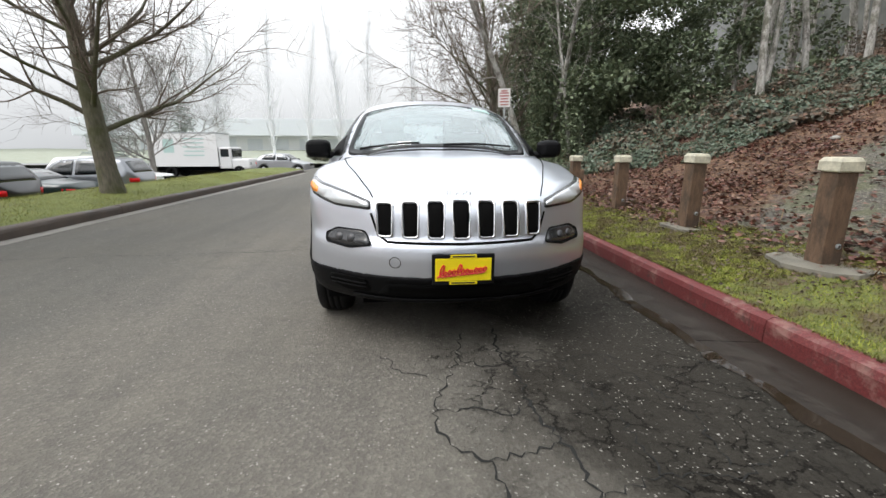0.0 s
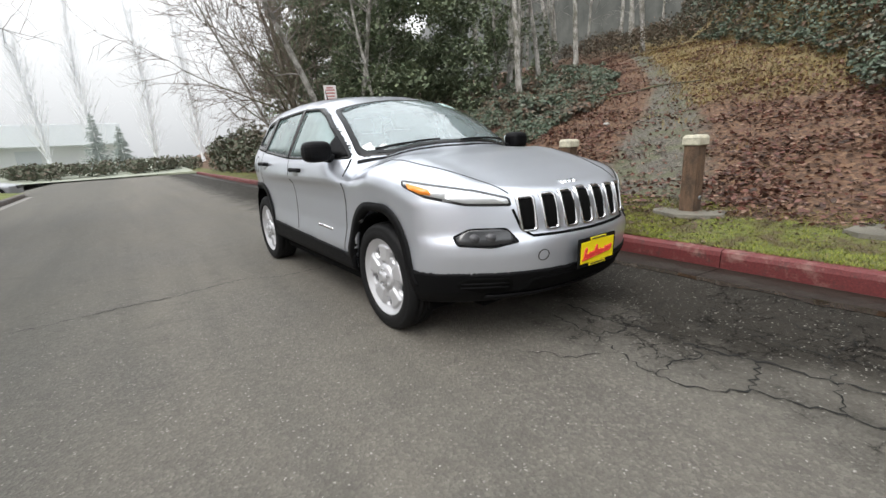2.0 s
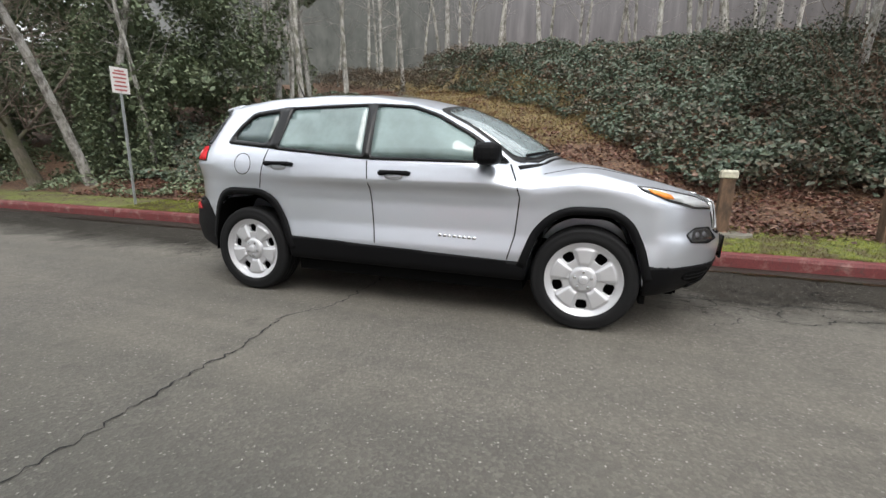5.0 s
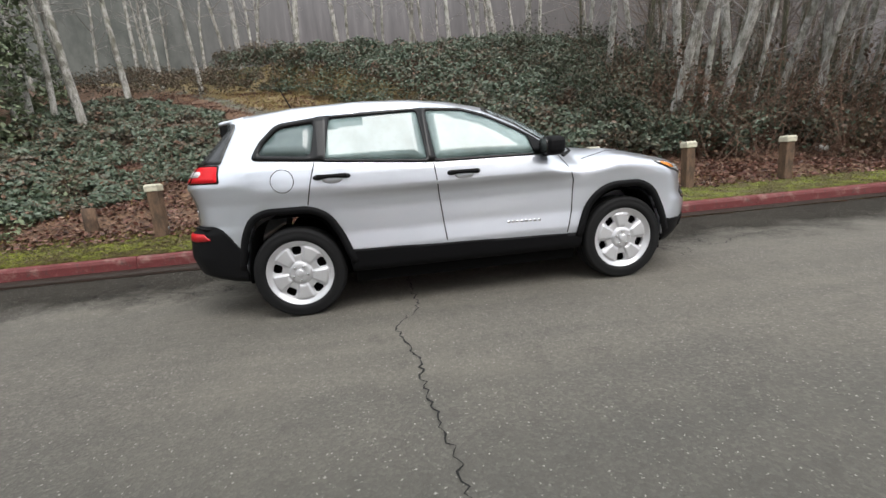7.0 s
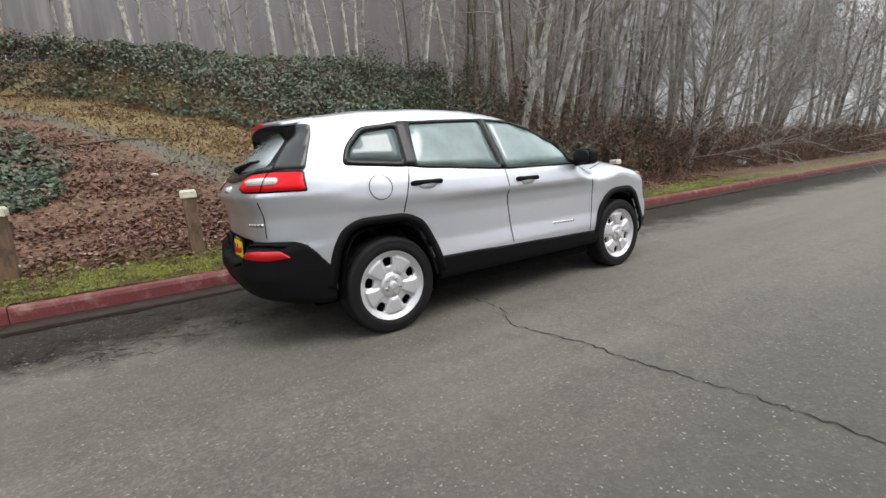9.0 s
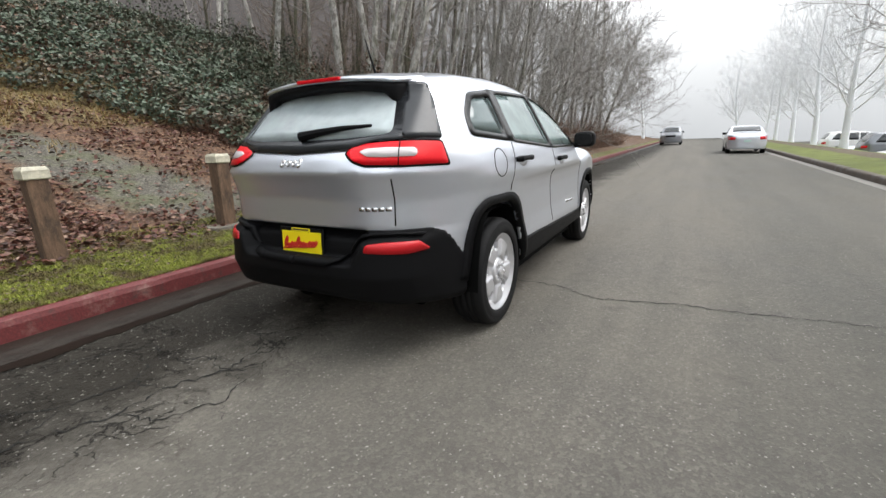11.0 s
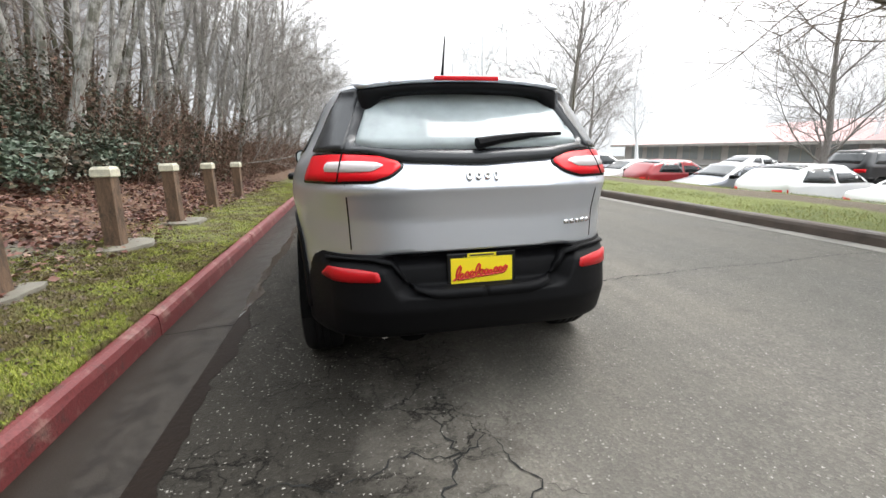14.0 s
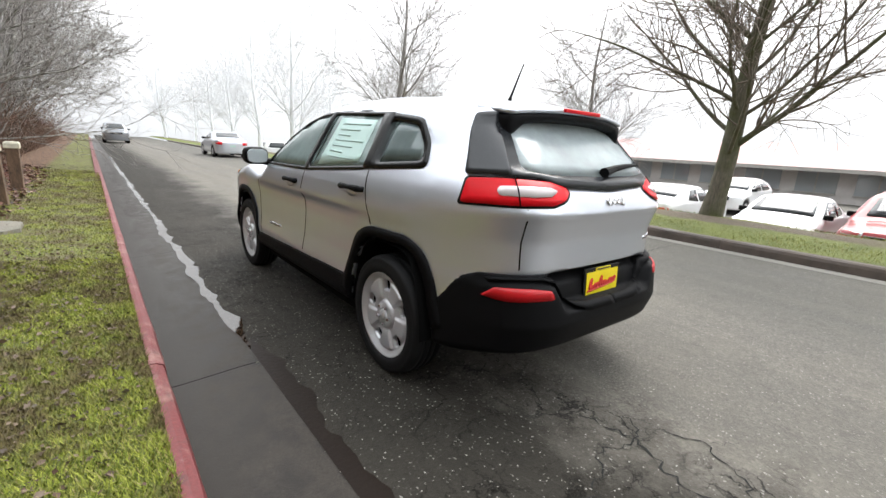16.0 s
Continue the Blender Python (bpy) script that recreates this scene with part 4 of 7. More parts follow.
    put("lens_seam", tl.band(tl.flat([(0.597, 2.0, 1.192), (0.597, 2.02, 1.13), (0.597, 2.03, 1.058)]), 0.005, 0.0165, 0.005), DARK, bez)
    side_uv = tl.flat([(0.58, 1.96, 1.197), (0.755, 1.85, 1.197), (0.70, 1.80, 1.30), (0.645, 1.74, 1.40), (0.585, 1.70, 1.485), (0.50, 1.76, 1.50), (0.53, 1.82, 1.40)])
    put("pillar_trim", tl.plate(fillet(side_uv, 0.02), 0.012, 0.02, 0.03), FRIT, car, "dark trim beside the rear window")
    rr = Skin(car_outer, (0.3, 0.95, 0))
    rp = rr.flat([(0.465, 2.18, 0.636), (0.475, 2.18, 0.672), (0.56, 2.14, 0.680), (0.70, 2.04, 0.682), (0.735, 2.0, 0.640), (0.66, 2.06, 0.628)])
    put("rear_reflector", rr.plate(fillet(rp, 0.012), 0.017, 0.008, 0.04), REFL, car, "red rear reflector")
    rf = Skin(car_outer, (0, 1, 0))
    ridge = [(0.0, 0.556), (0.22, 0.558), (0.32, 0.572), (0.385, 0.630), (0.43, 0.690), (0.50, 0.712), (0.62, 0.716), (0.70, 0.708)]
    put("bumper_ridge", rf.band(rf.flat([(x_, 0, z_) for x_, z_ in ridge]), 0.016, 0.024, 0.03, 0, 0.03), BLACK)
    gl = [(-0.605, 1.06), (-0.60, 0.95), (-0.595, 0.765)]
    put("shut_line", rf.band(gl, 0.0055, 0.0012, 0.004), DARK)

# screens
tp = Skin(car_outer, (0, 0, 1), 2.2)
suv = [tp.flat([(x, y, 0)])[0] for x, y in SCREEN_XY]
ring_o, ring_i = [], []
so, si = fillet(suv, 0.06, 3), fillet(inset(suv, 0.04), 0.06, 3)
for i in range(len(so)):
    a0, a1, b0, b1 = Vector(so[i]), Vector(so[(i + 1) % len(so)]), Vector(si[i]), Vector(si[(i + 1) % len(si)])
    m = max(1, int((a1 - a0).length / 0.05))
    for j in range(m):
        ring_o.append(tuple(a0.lerp(a1, j / m)))
        ring_i.append(tuple(b0.lerp(b1, j / m)))
part("windscreen_frame", tp.ring(ring_o, ring_i, 0.003, 0.03), GLOSS, car, "black windscreen border")
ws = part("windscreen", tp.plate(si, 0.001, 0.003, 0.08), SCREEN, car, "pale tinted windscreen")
ws.visible_shadow = False
stk = tp.flat([(0.36, -0.36, 0), (0.52, -0.33, 0), (0.50, -0.25, 0), (0.36, -0.285, 0)])
part("windscreen_sticker", tp.plate(stk, 0.006, 0.004), PAPER, ws, "white paper sticker")
cowl = tp.flat([(-0.76, -0.83, 0), (-0.55, -0.99, 0), (-0.3, -1.055, 0), (0, -1.08, 0), (0.3, -1.055, 0), (0.55, -0.99, 0), (0.76, -0.83, 0)])
part("cowl", tp.band(cowl, 0.026, 0.003, 0.01), BLACK, car, "black plastic scuttle panel")
for x0, x1 in ((-0.62, -0.16), (0.02, 0.58)):
    n0 = 6
    pp, _ = tp.place([tp.flat([(x0 + (x1 - x0) * i / n0, -1.03 + 0.30 * ((x0 + (x1 - x0) * i / n0) / 0.8) ** 2 + 0.02 * i / n0, 0)])[0] for i in range(n0 + 1)], 0.018)
    wp = part("windscreen_wiper", tube([tuple(q) for q in pp], [0.010] * 3 + [0.008] * 4, 6), BLACK, car, "black windscreen wiper")
# bonnet shut lines and crease
for s in (-1, 1):
    for ln in ([(0.475 * s, -2.04, 0), (0.53 * s, -1.90, 0), (0.66 * s, -1.5, 0), (0.76 * s, -1.0, 0)],):
        part("shut_line", tp.band(tp.flat(ln), 0.007, 0.0015, 0.004), DARK, car)
rv = Skin(car_outer, (0, 1, 0))
ruv = rv.flat([(x, 0, z) for x, z in REAR_XZ])
so, si = fillet(ruv, 0.04, 3), fillet(rv.flat([(x, 0, z) for x, z in PANE_XZ]), 0.04, 3)
ring_o, ring_i = [], []
for i in range(len(so)):
    a0, a1, b0, b1 = Vector(so[i]), Vector(so[(i + 1) % len(so)]), Vector(si[i]), Vector(si[(i + 1) % len(si)])
    m = max(1, int((a1 - a0).length / 0.05))
    for j in range(m):
        ring_o.append(tuple(a0.lerp(a1, j / m)))
        ring_i.append(tuple(b0.lerp(b1, j / m)))
part("rear_window_frame", rv.ring(ring_o, ring_i, 0.010, 0.03), FRIT, car, "dark border of the rear window")
rw = part("rear_window", rv.plate(si, 0.007, 0.003, 0.06), REARGLASS, car, "misted rear window toned pale for sky brightness")
rw.visible_shadow = False
pp, _ = rv.place(rv.flat([(0.0, 2, 1.205), (-0.12, 2, 1.225), (-0.28, 2, 1.242), (-0.44, 2, 1.25)]), 0.03)
part("rear_wiper", tube([tuple(q) for q in pp], [0.028, 0.020, 0.014, 0.008], 8), BLACK, car, "black rear wiper")


def spoiler(x, y, z):
    a = np.abs(x)
    t = top_y(np.minimum(y, 1.9)) - 0.085 * (a / 0.7) ** 2.4
    f = np.maximum(z - t - 0.004, t - 0.026 - z)
    f = smax(f, a - (0.560 - 0.26 * np.clip(y - 1.66, 0, 1)), 0.02)
    f = smax(f, y - (1.925 - 0.13 * (a / 0.7) ** 2.5), 0.03)
    return np.maximum(f, 1.66 - y)


sp = link("spoiler", nets(spoiler, (-0.75, 1.6, 1.2), (0.75, 2.0, 1.7), 0.018, "spoiler"), PAINT, car, "silver roof spoiler", True)


def spoiler_under(x, y, z):
    a = np.abs(x)
    t = top_y(np.minimum(y, 1.9)) - 0.085 * (a / 0.7) ** 2.4
    f = np.maximum(z - t + 0.022, t - 0.062 - 0.30 * np.maximum(0, 1.9 - y) - 0.20 * np.clip((a - 0.40) / 0.12, 0, 1) * np.clip((1.92 - y) / 0.16, 0, 1) - z)
    f = smax(f, a - (0.552 - 0.26 * np.clip(y - 1.66, 0, 1)), 0.02)
    f = smax(f, y - (1.915 - 0.13 * (a / 0.7) ** 2.5), 0.02)
    return np.maximum(f, 1.70 - y)


link("spoiler_underside", nets(spoiler_under, (-0.75, 1.6, 1.2), (0.75, 2.0, 1.7), 0.016, "spoiler_underside"), BLACK, sp, "", True)
bm = bmesh.new()
add_box(bm, (-0.16, 1.89, 1.526), (0.16, 1.930, 1.546), 0.006)
part("brake_lamp", bm, RED, sp, "red high brake lamp")
part("antenna", tube([(0.0, 1.36, 1.60), (0.0, 1.375, 1.645), (0.0, 1.46, 1.83)], [0.022, 0.008, 0.0035], 8), BLACK, car, "thin black roof antenna")

# grille: seven upright slots with bright frames
fr = Skin(car_outer, (0, -1, 0))
for k in range(7):
    xc = (k - 3) * 0.1365
    hw = 0.044 - 0.004 * abs(k - 3) / 3
    zt, zb = 0.862 - 0.004 * abs(k - 3), 0.675 + 0.003 * abs(k - 3)
    q = fr.flat([(xc - hw, 0, zt), (xc + hw, 0, zt), (xc + hw * 0.86, 0, zb), (xc - hw * 0.86, 0, zb)])
    slot = part("grille_slot", fr.ring(fillet(inset(q, -0.009), 0.02), fillet(q, 0.018), 0.012, 0.014), CHROME, car, "bright-framed black grille slot")
    part("grille_mesh", fr.plate(fillet(q, 0.018), 0.003, 0.006, 0.03), DARK, slot)
edge = fr.flat([(-0.485, 0, 0.80), (-0.45, 0, 0.69), (-0.40, 0, 0.652), (0, 0, 0.645), (0.40, 0, 0.652), (0.45, 0, 0.69), (0.485, 0, 0.80)])
part("grille_gap", fr.band(edge, 0.012, 0.003, 0.006), DARK, car, "dark gap under the grille")
low = fr.flat([(-0.46, 0, 0.345), (-0.40, 0, 0.425), (0.40, 0, 0.425), (0.46, 0, 0.345)])
part("lower_grille", fr.plate(fillet(low, 0.03), 0.013, 0.008, 0.06), DARK, car, "dark lower grille")
part("bumper_lip", fr.band(fr.flat([(-0.60, 0, 0.322), (-0.4, 0, 0.320), (0, 0, 0.318), (0.4, 0, 0.320), (0.60, 0, 0.322)]), 0.03, 0.02, 0.02), BLACK, car)
cap_uv = fr.flat([(-0.36, 0, 0.545)])[0]
part("tow_cap", fr.ring([(cap_uv[0] + 0.032 * math.cos(t), cap_uv[1] + 0.032 * math.sin(t)) for t in np.linspace(0, 2 * math.pi, 25)[:-1]],
                        [(cap_uv[0] + 0.028 * math.cos(t), cap_uv[1] + 0.028 * math.sin(t)) for t in np.linspace(0, 2 * math.pi, 25)[:-1]], 0.0015, 0.003), DARK, car)


def squiggle(w, h, seed):
    """A red script-like flourish as one looping stroke."""
    rnd = random.Random(seed)
    bm = bmesh.new()
    amp = [1.25, 0.5, 0.62, 0.6, 1.15, 0.6, 0.55, 0.4, 0.6, 0.55, 0.6]
    pts = []
    for i in range(len(amp) * 10):
        k, t = i // 10, 2 * math.pi * (i % 10) / 10
        x = -w / 2 + w * i / (len(amp) * 10) + w * 0.05 * math.sin(t)
        z = h * 0.78 * amp[k] * (0.5 - 0.5 * math.cos(t)) - h * 0.42 + x * 0.10
        pts.append((-x - 0.35 * z, 0.0015, z))
    add_tube(bm, pts, 0.0052, 5)
    return bm


def plate(at, seed, back):
    p = part("licence_plate", box((-0.168, -0.012, -0.085), (0.168, 0.0, 0.085), 0.006), GLOSS, car, "yellow dealer plate with red script in a black frame")
    p.matrix_local = at
    part("plate_face", box((-0.150, -0.002, -0.062), (0.150, 0.003, 0.062), 0.001), YELLOW, p)
    sq = part("script", squiggle(0.25, 0.07, seed), REDINK, p)
    sq.location = (0, 0.004, 0.0)
    for zz, wd in ((0.073, 0.07), (-0.073, 0.075)):
        tab = part("frame_tab", box((-wd, 0.0, zz - 0.009), (wd, 0.004, zz + 0.009), 0.001), YELLOW, p)
        part("frame_print", box((-wd * 0.85, 0.0042, zz - 0.004), (wd * 0.85, 0.0052, zz + 0.004)), INK, tab)
    return p


plate(pose(0, -2.268, 0.520, 0, 0, 180) @ pose(0, 0, 0, -3), 3, False)
plate(pose(0, 2.172, 0.648, 3, 0, 0), 4, True)
# badges as plain bright shapes
for k, (dx, w, h) in enumerate(((-0.062, 0.022, 0.05), (-0.022, 0.03, 0.034), (0.02, 0.03, 0.034), (0.062, 0.03, 0.042))):
    c0 = rv.flat([(dx, 0, 1.085)])[0]
    o = [(c0[0] + w / 2 * math.cos(t), c0[1] + h / 2 * math.sin(t)) for t in np.linspace(0, 2 * math.pi, 13)[:-1]]
    i2 = [(c0[0] + w / 4.5 * math.cos(t), c0[1] + h / 4.5 * math.sin(t)) for t in np.linspace(0, 2 * math.pi, 13)[:-1]]
    part("rear_badge", rv.ring(o, i2, 0.009, 0.012), CHROME, car, "bright rear badge")
    c1 = tp.flat([(dx * 0.9, -2.05, 0)])[0]
    o = [(c1[0] + w / 2 * math.cos(t), c1[1] + h / 2 * math.sin(t)) for t in np.linspace(0, 2 * math.pi, 13)[:-1]]
    i2 = [(c1[0] + w / 4.5 * math.cos(t), c1[1] + h / 4.5 * math.sin(t)) for t in np.linspace(0, 2 * math.pi, 13)[:-1]]
    part("bonnet_badge", tp.ring(o, i2, 0.006, 0.01), CHROME, car, "bright bonnet badge")
for k in range(5):
    q = rv.flat([(-0.42 - k * 0.034, 0, 0.862), (-0.446 - k * 0.034, 0, 0.862), (-0.446 - k * 0.034, 0, 0.842), (-0.42 - k * 0.034, 0, 0.842)])
    part("badge_bar", rv.plate(q, 0.004, 0.005), CHROME, car)
bm2 = lathe([(0.029, 1.85), (0.029, 2.07), (0.023, 2.07), (0.023, 1.95)], 16, "y", (0.46, 0, 0.335))
part("exhaust_tip", bm2, CHROME, car, "small round exhaust tip")

# wheels with five broad spokes


def wheel(sx, y, spin):
    w = thing("wheel", "", "", pose(0.785 * sx, y, 0.345, spin, 0, 0 if sx > 0 else 180))
    w.parent = car
    prof = [(0.235, -0.105), (0.30, -0.112), (0.335, -0.10), (0.350, -0.07), (0.351, -0.045), (0.343, -0.042), (0.343, -0.036), (0.352, -0.033), (0.352, -0.005), (0.344, -0.003), (0.344, 0.003), (0.352, 0.005), (0.352, 0.033), (0.343, 0.036), (0.343, 0.042), (0.351, 0.045), (0.350, 0.07), (0.338, 0.098), (0.322, 0.108), (0.318, 0.1065), (0.300, 0.113), (0.275, 0.113), (0.256, 0.106), (0.250, 0.095), (0.246, 0.08)]
    part("tyre", lathe(prof, 48), TYRE, w, "black rubber tyre", True)
    # pressed cover: five broad flat pads between five windows, round a bolted hub plate
    na = 180
    rs = [0.024, 0.045, 0.062, 0.078, 0.084, 0.088, 0.096, 0.108, 0.122, 0.133, 0.139, 0.145, 0.152, 0.160, 0.170, 0.180, 0.190, 0.196, 0.202, 0.207, 0.213, 0.222, 0.230, 0.238, 0.246, 0.251]
    bm = bmesh.new()
    grid = []
    for r in rs:
        row = []
        for k in range(na):
            a = 2 * math.pi * k / na
            ph = (a * 5 / (2 * math.pi)) % 1.0
            off = min(ph, 1 - ph)
            e = min(1.0, max(0.0, (off - 0.20) / 0.09))
            pad = e * e * (3 - 2 * e)
            q = min(1.0, max(0.0, (r - 0.088) / 0.012)) * min(1.0, max(0.0, (0.214 - r) / 0.012))
            x = 0.070 + 0.017 * pad * q + 0.020 * (r < 0.081) + 0.008 * (0.081 <= r < 0.086)
            x += 0.010 * min(1.0, max(0.0, (r - 0.212) / 0.012)) + 0.020 * max(0.0, (r - 0.225) / 0.026)
            row.append(bm.verts.new((x, r * math.sin(a), r * math.cos(a))))
        grid.append(row)
    for i in range(len(rs) - 1):
        for k in range(na):
            a = (k + 0.5) / na * 5 % 1.0
            r = (rs[i] + rs[i + 1]) / 2
            u = (r - 0.173) / 0.035
            wid = (0.036 + 0.007 * u) * max(0.0, 1 - abs(u) ** 5) ** 0.4
            if abs(u) < 1 and min(a, 1 - a) * 2 * math.pi / 5 * r < wid:
                continue
            bm.faces.new((grid[i][k], grid[i][(k + 1) % na], grid[i + 1][(k + 1) % na], grid[i + 1][k]))
    rim_edges = [e for e in bm.edges if e.is_boundary]
    r = bmesh.ops.extrude_edge_only(bm, edges=rim_edges)
    for v in (q for q in r["geom"] if isinstance(q, bmesh.types.BMVert)):
        v.co.x -= 0.03
    bmesh.ops.delete(bm, geom=[v for v in bm.verts if not v.link_faces], context="VERTS")
    bmesh.ops.recalc_face_normals(bm, faces=bm.faces)
    rim = part("rim", bm, RIM, w, "silver five-spoke wheel cover", True)
    part("hub_cap", lathe([(0.0005, 0.110), (0.022, 0.108), (0.033, 0.102), (0.036, 0.088)], 20), RIM, rim)
    for k in range(5):
        a = 2 * math.pi * (k + 0.5) / 5
        part("lug_nut", lathe([(0.0005, 0.106), (0.010, 0.104), (0.0125, 0.085)], 8, "x", (0, 0.056 * math.sin(a), 0.056 * math.cos(a))), CHROME, rim)
    part("brake_disc", lathe([(0.0005, 0.02), (0.15, 0.02), (0.15, 0.0), (0.235, 0.0), (0.238, 0.07)], 32), DARK, w)


for sx in (-1, 1):
    for y, spin in ((-1.306, 36), (1.343, 4)):
        wheel(sx, y, spin)

# underbody and cabin
bm = bmesh.new()
for lo, hi in (((-0.80, -0.90, 0.205), (0.80, 0.93, 0.50)), ((-0.56, -1.90, 0.225), (0.56, -0.90, 0.55)), ((-0.56, 0.93, 0.225), (0.56, 1.80, 0.55)), ((-0.55, -1.92, 0.235), (0.55, -1.70, 0.40)), ((-0.42, 1.76, 0.30), (0.30, 1.92, 0.45))):
    add_box(bm, lo, hi)
part("underbody", bm, DARK, car, "dark underbody")
part("muffler", lathe([(0.001, 1.50), (0.10, 1.52), (0.11, 1.60), (0.11, 1.84), (0.10, 1.90), (0.001, 1.92)], 18, "y", (0.30, 0, 0.30)), DARK, car, "dark exhaust muffler")
part("mud_flap", box((-0.80, -1.70, 0.20), (-0.58, -1.66, 0.40), 0.01), DARK, car)
part("mud_flap", box((0.58, -1.70, 0.20), (0.80, -1.66, 0.40), 0.01), DARK, car)
for sx in (-0.38, 0.38):
    for y in (-0.05, 0.90):
        st = part("seat", box((sx - 0.25, y - 0.28, 0.60), (sx + 0.25, y + 0.22, 0.82), 0.06), SEAT, car, "dark cloth seat")
        part("seat_back", box((sx - 0.24, 0, 0), (sx + 0.24, 0.14, 0.60), 0.06, pose(0, y + 0.20, 0.75, -14)), SEAT, st)
        part("head_rest", box((sx - 0.13, 0, 0.60), (sx + 0.13, 0.10, 0.78), 0.04, pose(0, y + 0.21, 0.76, -14)), SEAT, st)
part("dashboard", box((-0.74, -0.92, 0.72), (0.74, -0.52, 1.06), 0.08), SEAT, car, "dark dashboard")
sw = lathe([(0.185, -0.012), (0.197, 0), (0.185, 0.012), (0.173, 0), (0.185, -0.012)], 28, "y")
wheel_ob = part("steering_wheel", sw, SEAT, car, "dark steering wheel", True)
wheel_ob.matrix_local = pose(0.38, -0.42, 1.02, -25)
# price sheet set just outside the kerb-side rear door pane to show in view
sk = Skin(car_outer, (1, 0, 0))
stick = part("window_sticker", sk.plate([(0.95, 1.455), (0.45, 1.475), (0.42, 1.150), (0.96, 1.20)], -0.0015, 0.001, 0.08), PAPER, car, "white paper price sheet on the rear door window")
for k in range(7):
    z = 1.43 - k * 0.036
    part("print_bar", sk.plate([(0.90 - 0.1 * (k % 3), z), (0.52, z + 0.008), (0.52, z - 0.004), (0.90 - 0.1 * (k % 3), z - 0.012)], 0.0, 0.0008, 0.2), BAR, stick)


# ---- road, kerbs, verges ----
ASPHALT, LOT = asphalt(), asphalt("carpark_asphalt", False)
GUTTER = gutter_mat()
KERB = kerb_paint()
GREY_KERB = concrete("dirty_kerb_concrete", (0.11, 0.085, 0.07), 0.8)
PAD = concrete("pale_concrete", (0.36, 0.34, 0.31), 0.4)
HILL = hill_mat()
LAWN = lawn_mat("lawn_turf", [(0.07, 0.085, 0.018), (0.15, 0.175, 0.040), (0.25, 0.265, 0.08)])
EARTH = ground_mat("far_field", [(0.10, 0.11, 0.07), (0.16, 0.17, 0.10), (0.22, 0.22, 0.15)], 5)

xk, xg, xl = 1.92, 1.45, -5.35      # kerb face, gutter edge, far kerb face


def h_path(x):
    return np.interp(x, [1.9, 3.2, 4.0, 5.0, 7.0, 10.0, 14.0, 20.0, 30.0, 60.0], [0.133, 0.225, 0.36, 0.60, 1.36, 2.25, 3.6, 5.3, 7.5, 12.0])


def h_mound(x):
    return np.interp(x, [1.9, 3.4, 4.4, 6.0, 8.0, 10.0, 12.0, 15.0, 18.0, 22.0, 30.0, 60.0], [0.133, 0.225, 0.40, 0.95, 1.75, 2.65, 3.55, 4.85, 5.75, 6.4, 7.4, 12.0])


def mound_edge(x):
    """The y below which the ivy mound rises."""
    return np.interp(x, [3, 4.6, 5.3, 6.6, 7.8, 9.0, 11.0, 12.3, 13.4, 16, 18, 24, 30], [-4.4, -3.7, -3.15, -2.25, -1.7, -1.3, -0.3, 1.0, 2.1, 4.6, 6.3, 11.5, 17.0])


def ground_z(x, y):
    x, y = np.asarray(x, float), np.asarray(y, float)
    k = np.clip((mound_edge(x) - y) / 1.2, 0, 1)
    k = k * k * (3 - 2 * k)
    far = np.clip((-y - 9) / 10, 0, 1)
    z = h_path(x) * (1 - k) + h_mound(x) * k
    z = z * (1 - 0.55 * far) + 0.12 * far * np.clip((x - 2.5) / 3, 0, 1)
    wob = 0.06 * np.sin(1.7 * x + 0.6 * y) * np.sin(1.1 * y - 0.5 * x) + 0.03 * np.sin(4.1 * x + 1.3) * np.sin(3.7 * y)
    return z + wob * np.clip((x - 2.8) / 1.5, 0, 1)


def path_y(x):
    return np.interp(x, [3, 4, 7.5, 10, 13.5, 18, 24, 30], [-0.4, -0.2, 1.35, 2.75, 5.4, 9.0, 14.5, 20.0])


def sheet(name, xs, ys, zf, mat, plan=None):
    X, Y = np.meshgrid(xs, ys, indexing="ij")
    Z = zf(X, Y)
    nx, ny = X.shape
    idx = np.arange(nx * ny).reshape(nx, ny)
    f = np.stack((idx[:-1, :-1], idx[1:, :-1], idx[1:, 1:], idx[:-1, 1:]), -1).reshape(-1, 4)
    v = np.stack((X, Y, Z), -1).reshape(-1, 3)
    ob = raw(name, v.tolist(), f.tolist(), mat, None, "", True)
    if plan is not None:
        col = ob.data.color_attributes.new("plan", "FLOAT_COLOR", "POINT")
        c = np.ones((nx * ny, 4), np.float32)
        c[:, :3] = plan(v[:, 0], v[:, 1])
        col.data.foreach_set("color", c.ravel())
    return ob


def hill_plan(x, y):
    gravel = np.clip(1.15 - np.abs(y - path_y(x)) / np.interp(x, [3, 6, 10, 20], [1.5, 1.15, 0.6, 0.4]), 0, 1) * np.clip((x - 2.9) / 0.5, 0, 1)
    moss = np.clip((3.35 - x) / 0.5, 0, 1) + np.clip(1 - np.abs(y + 4) / 3, 0, 1) * np.clip((3.9 - x) / 0.8, 0, 1) * 0.4
    lean = y - path_y(x)
    dry = np.clip((0.2 - lean) / 0.6, 0, 1) * np.clip((lean + 5.5) / 1.5, 0, 1) * np.clip((x - 7.2) / 1.6, 0, 1)
    return np.stack((gravel, np.clip(moss, 0, 1), dry), -1)


def spread(lo, hi, near, n0, n1):
    """Coordinates fine near a place and coarse far off."""
    a = np.linspace(0, 1, n0)
    return np.unique(np.concatenate((lo + (near[0] - lo) * np.linspace(0, 1, n1), np.linspace(near[0], near[1], n0), near[1] + (hi - near[1]) * np.linspace(0, 1, n1))))


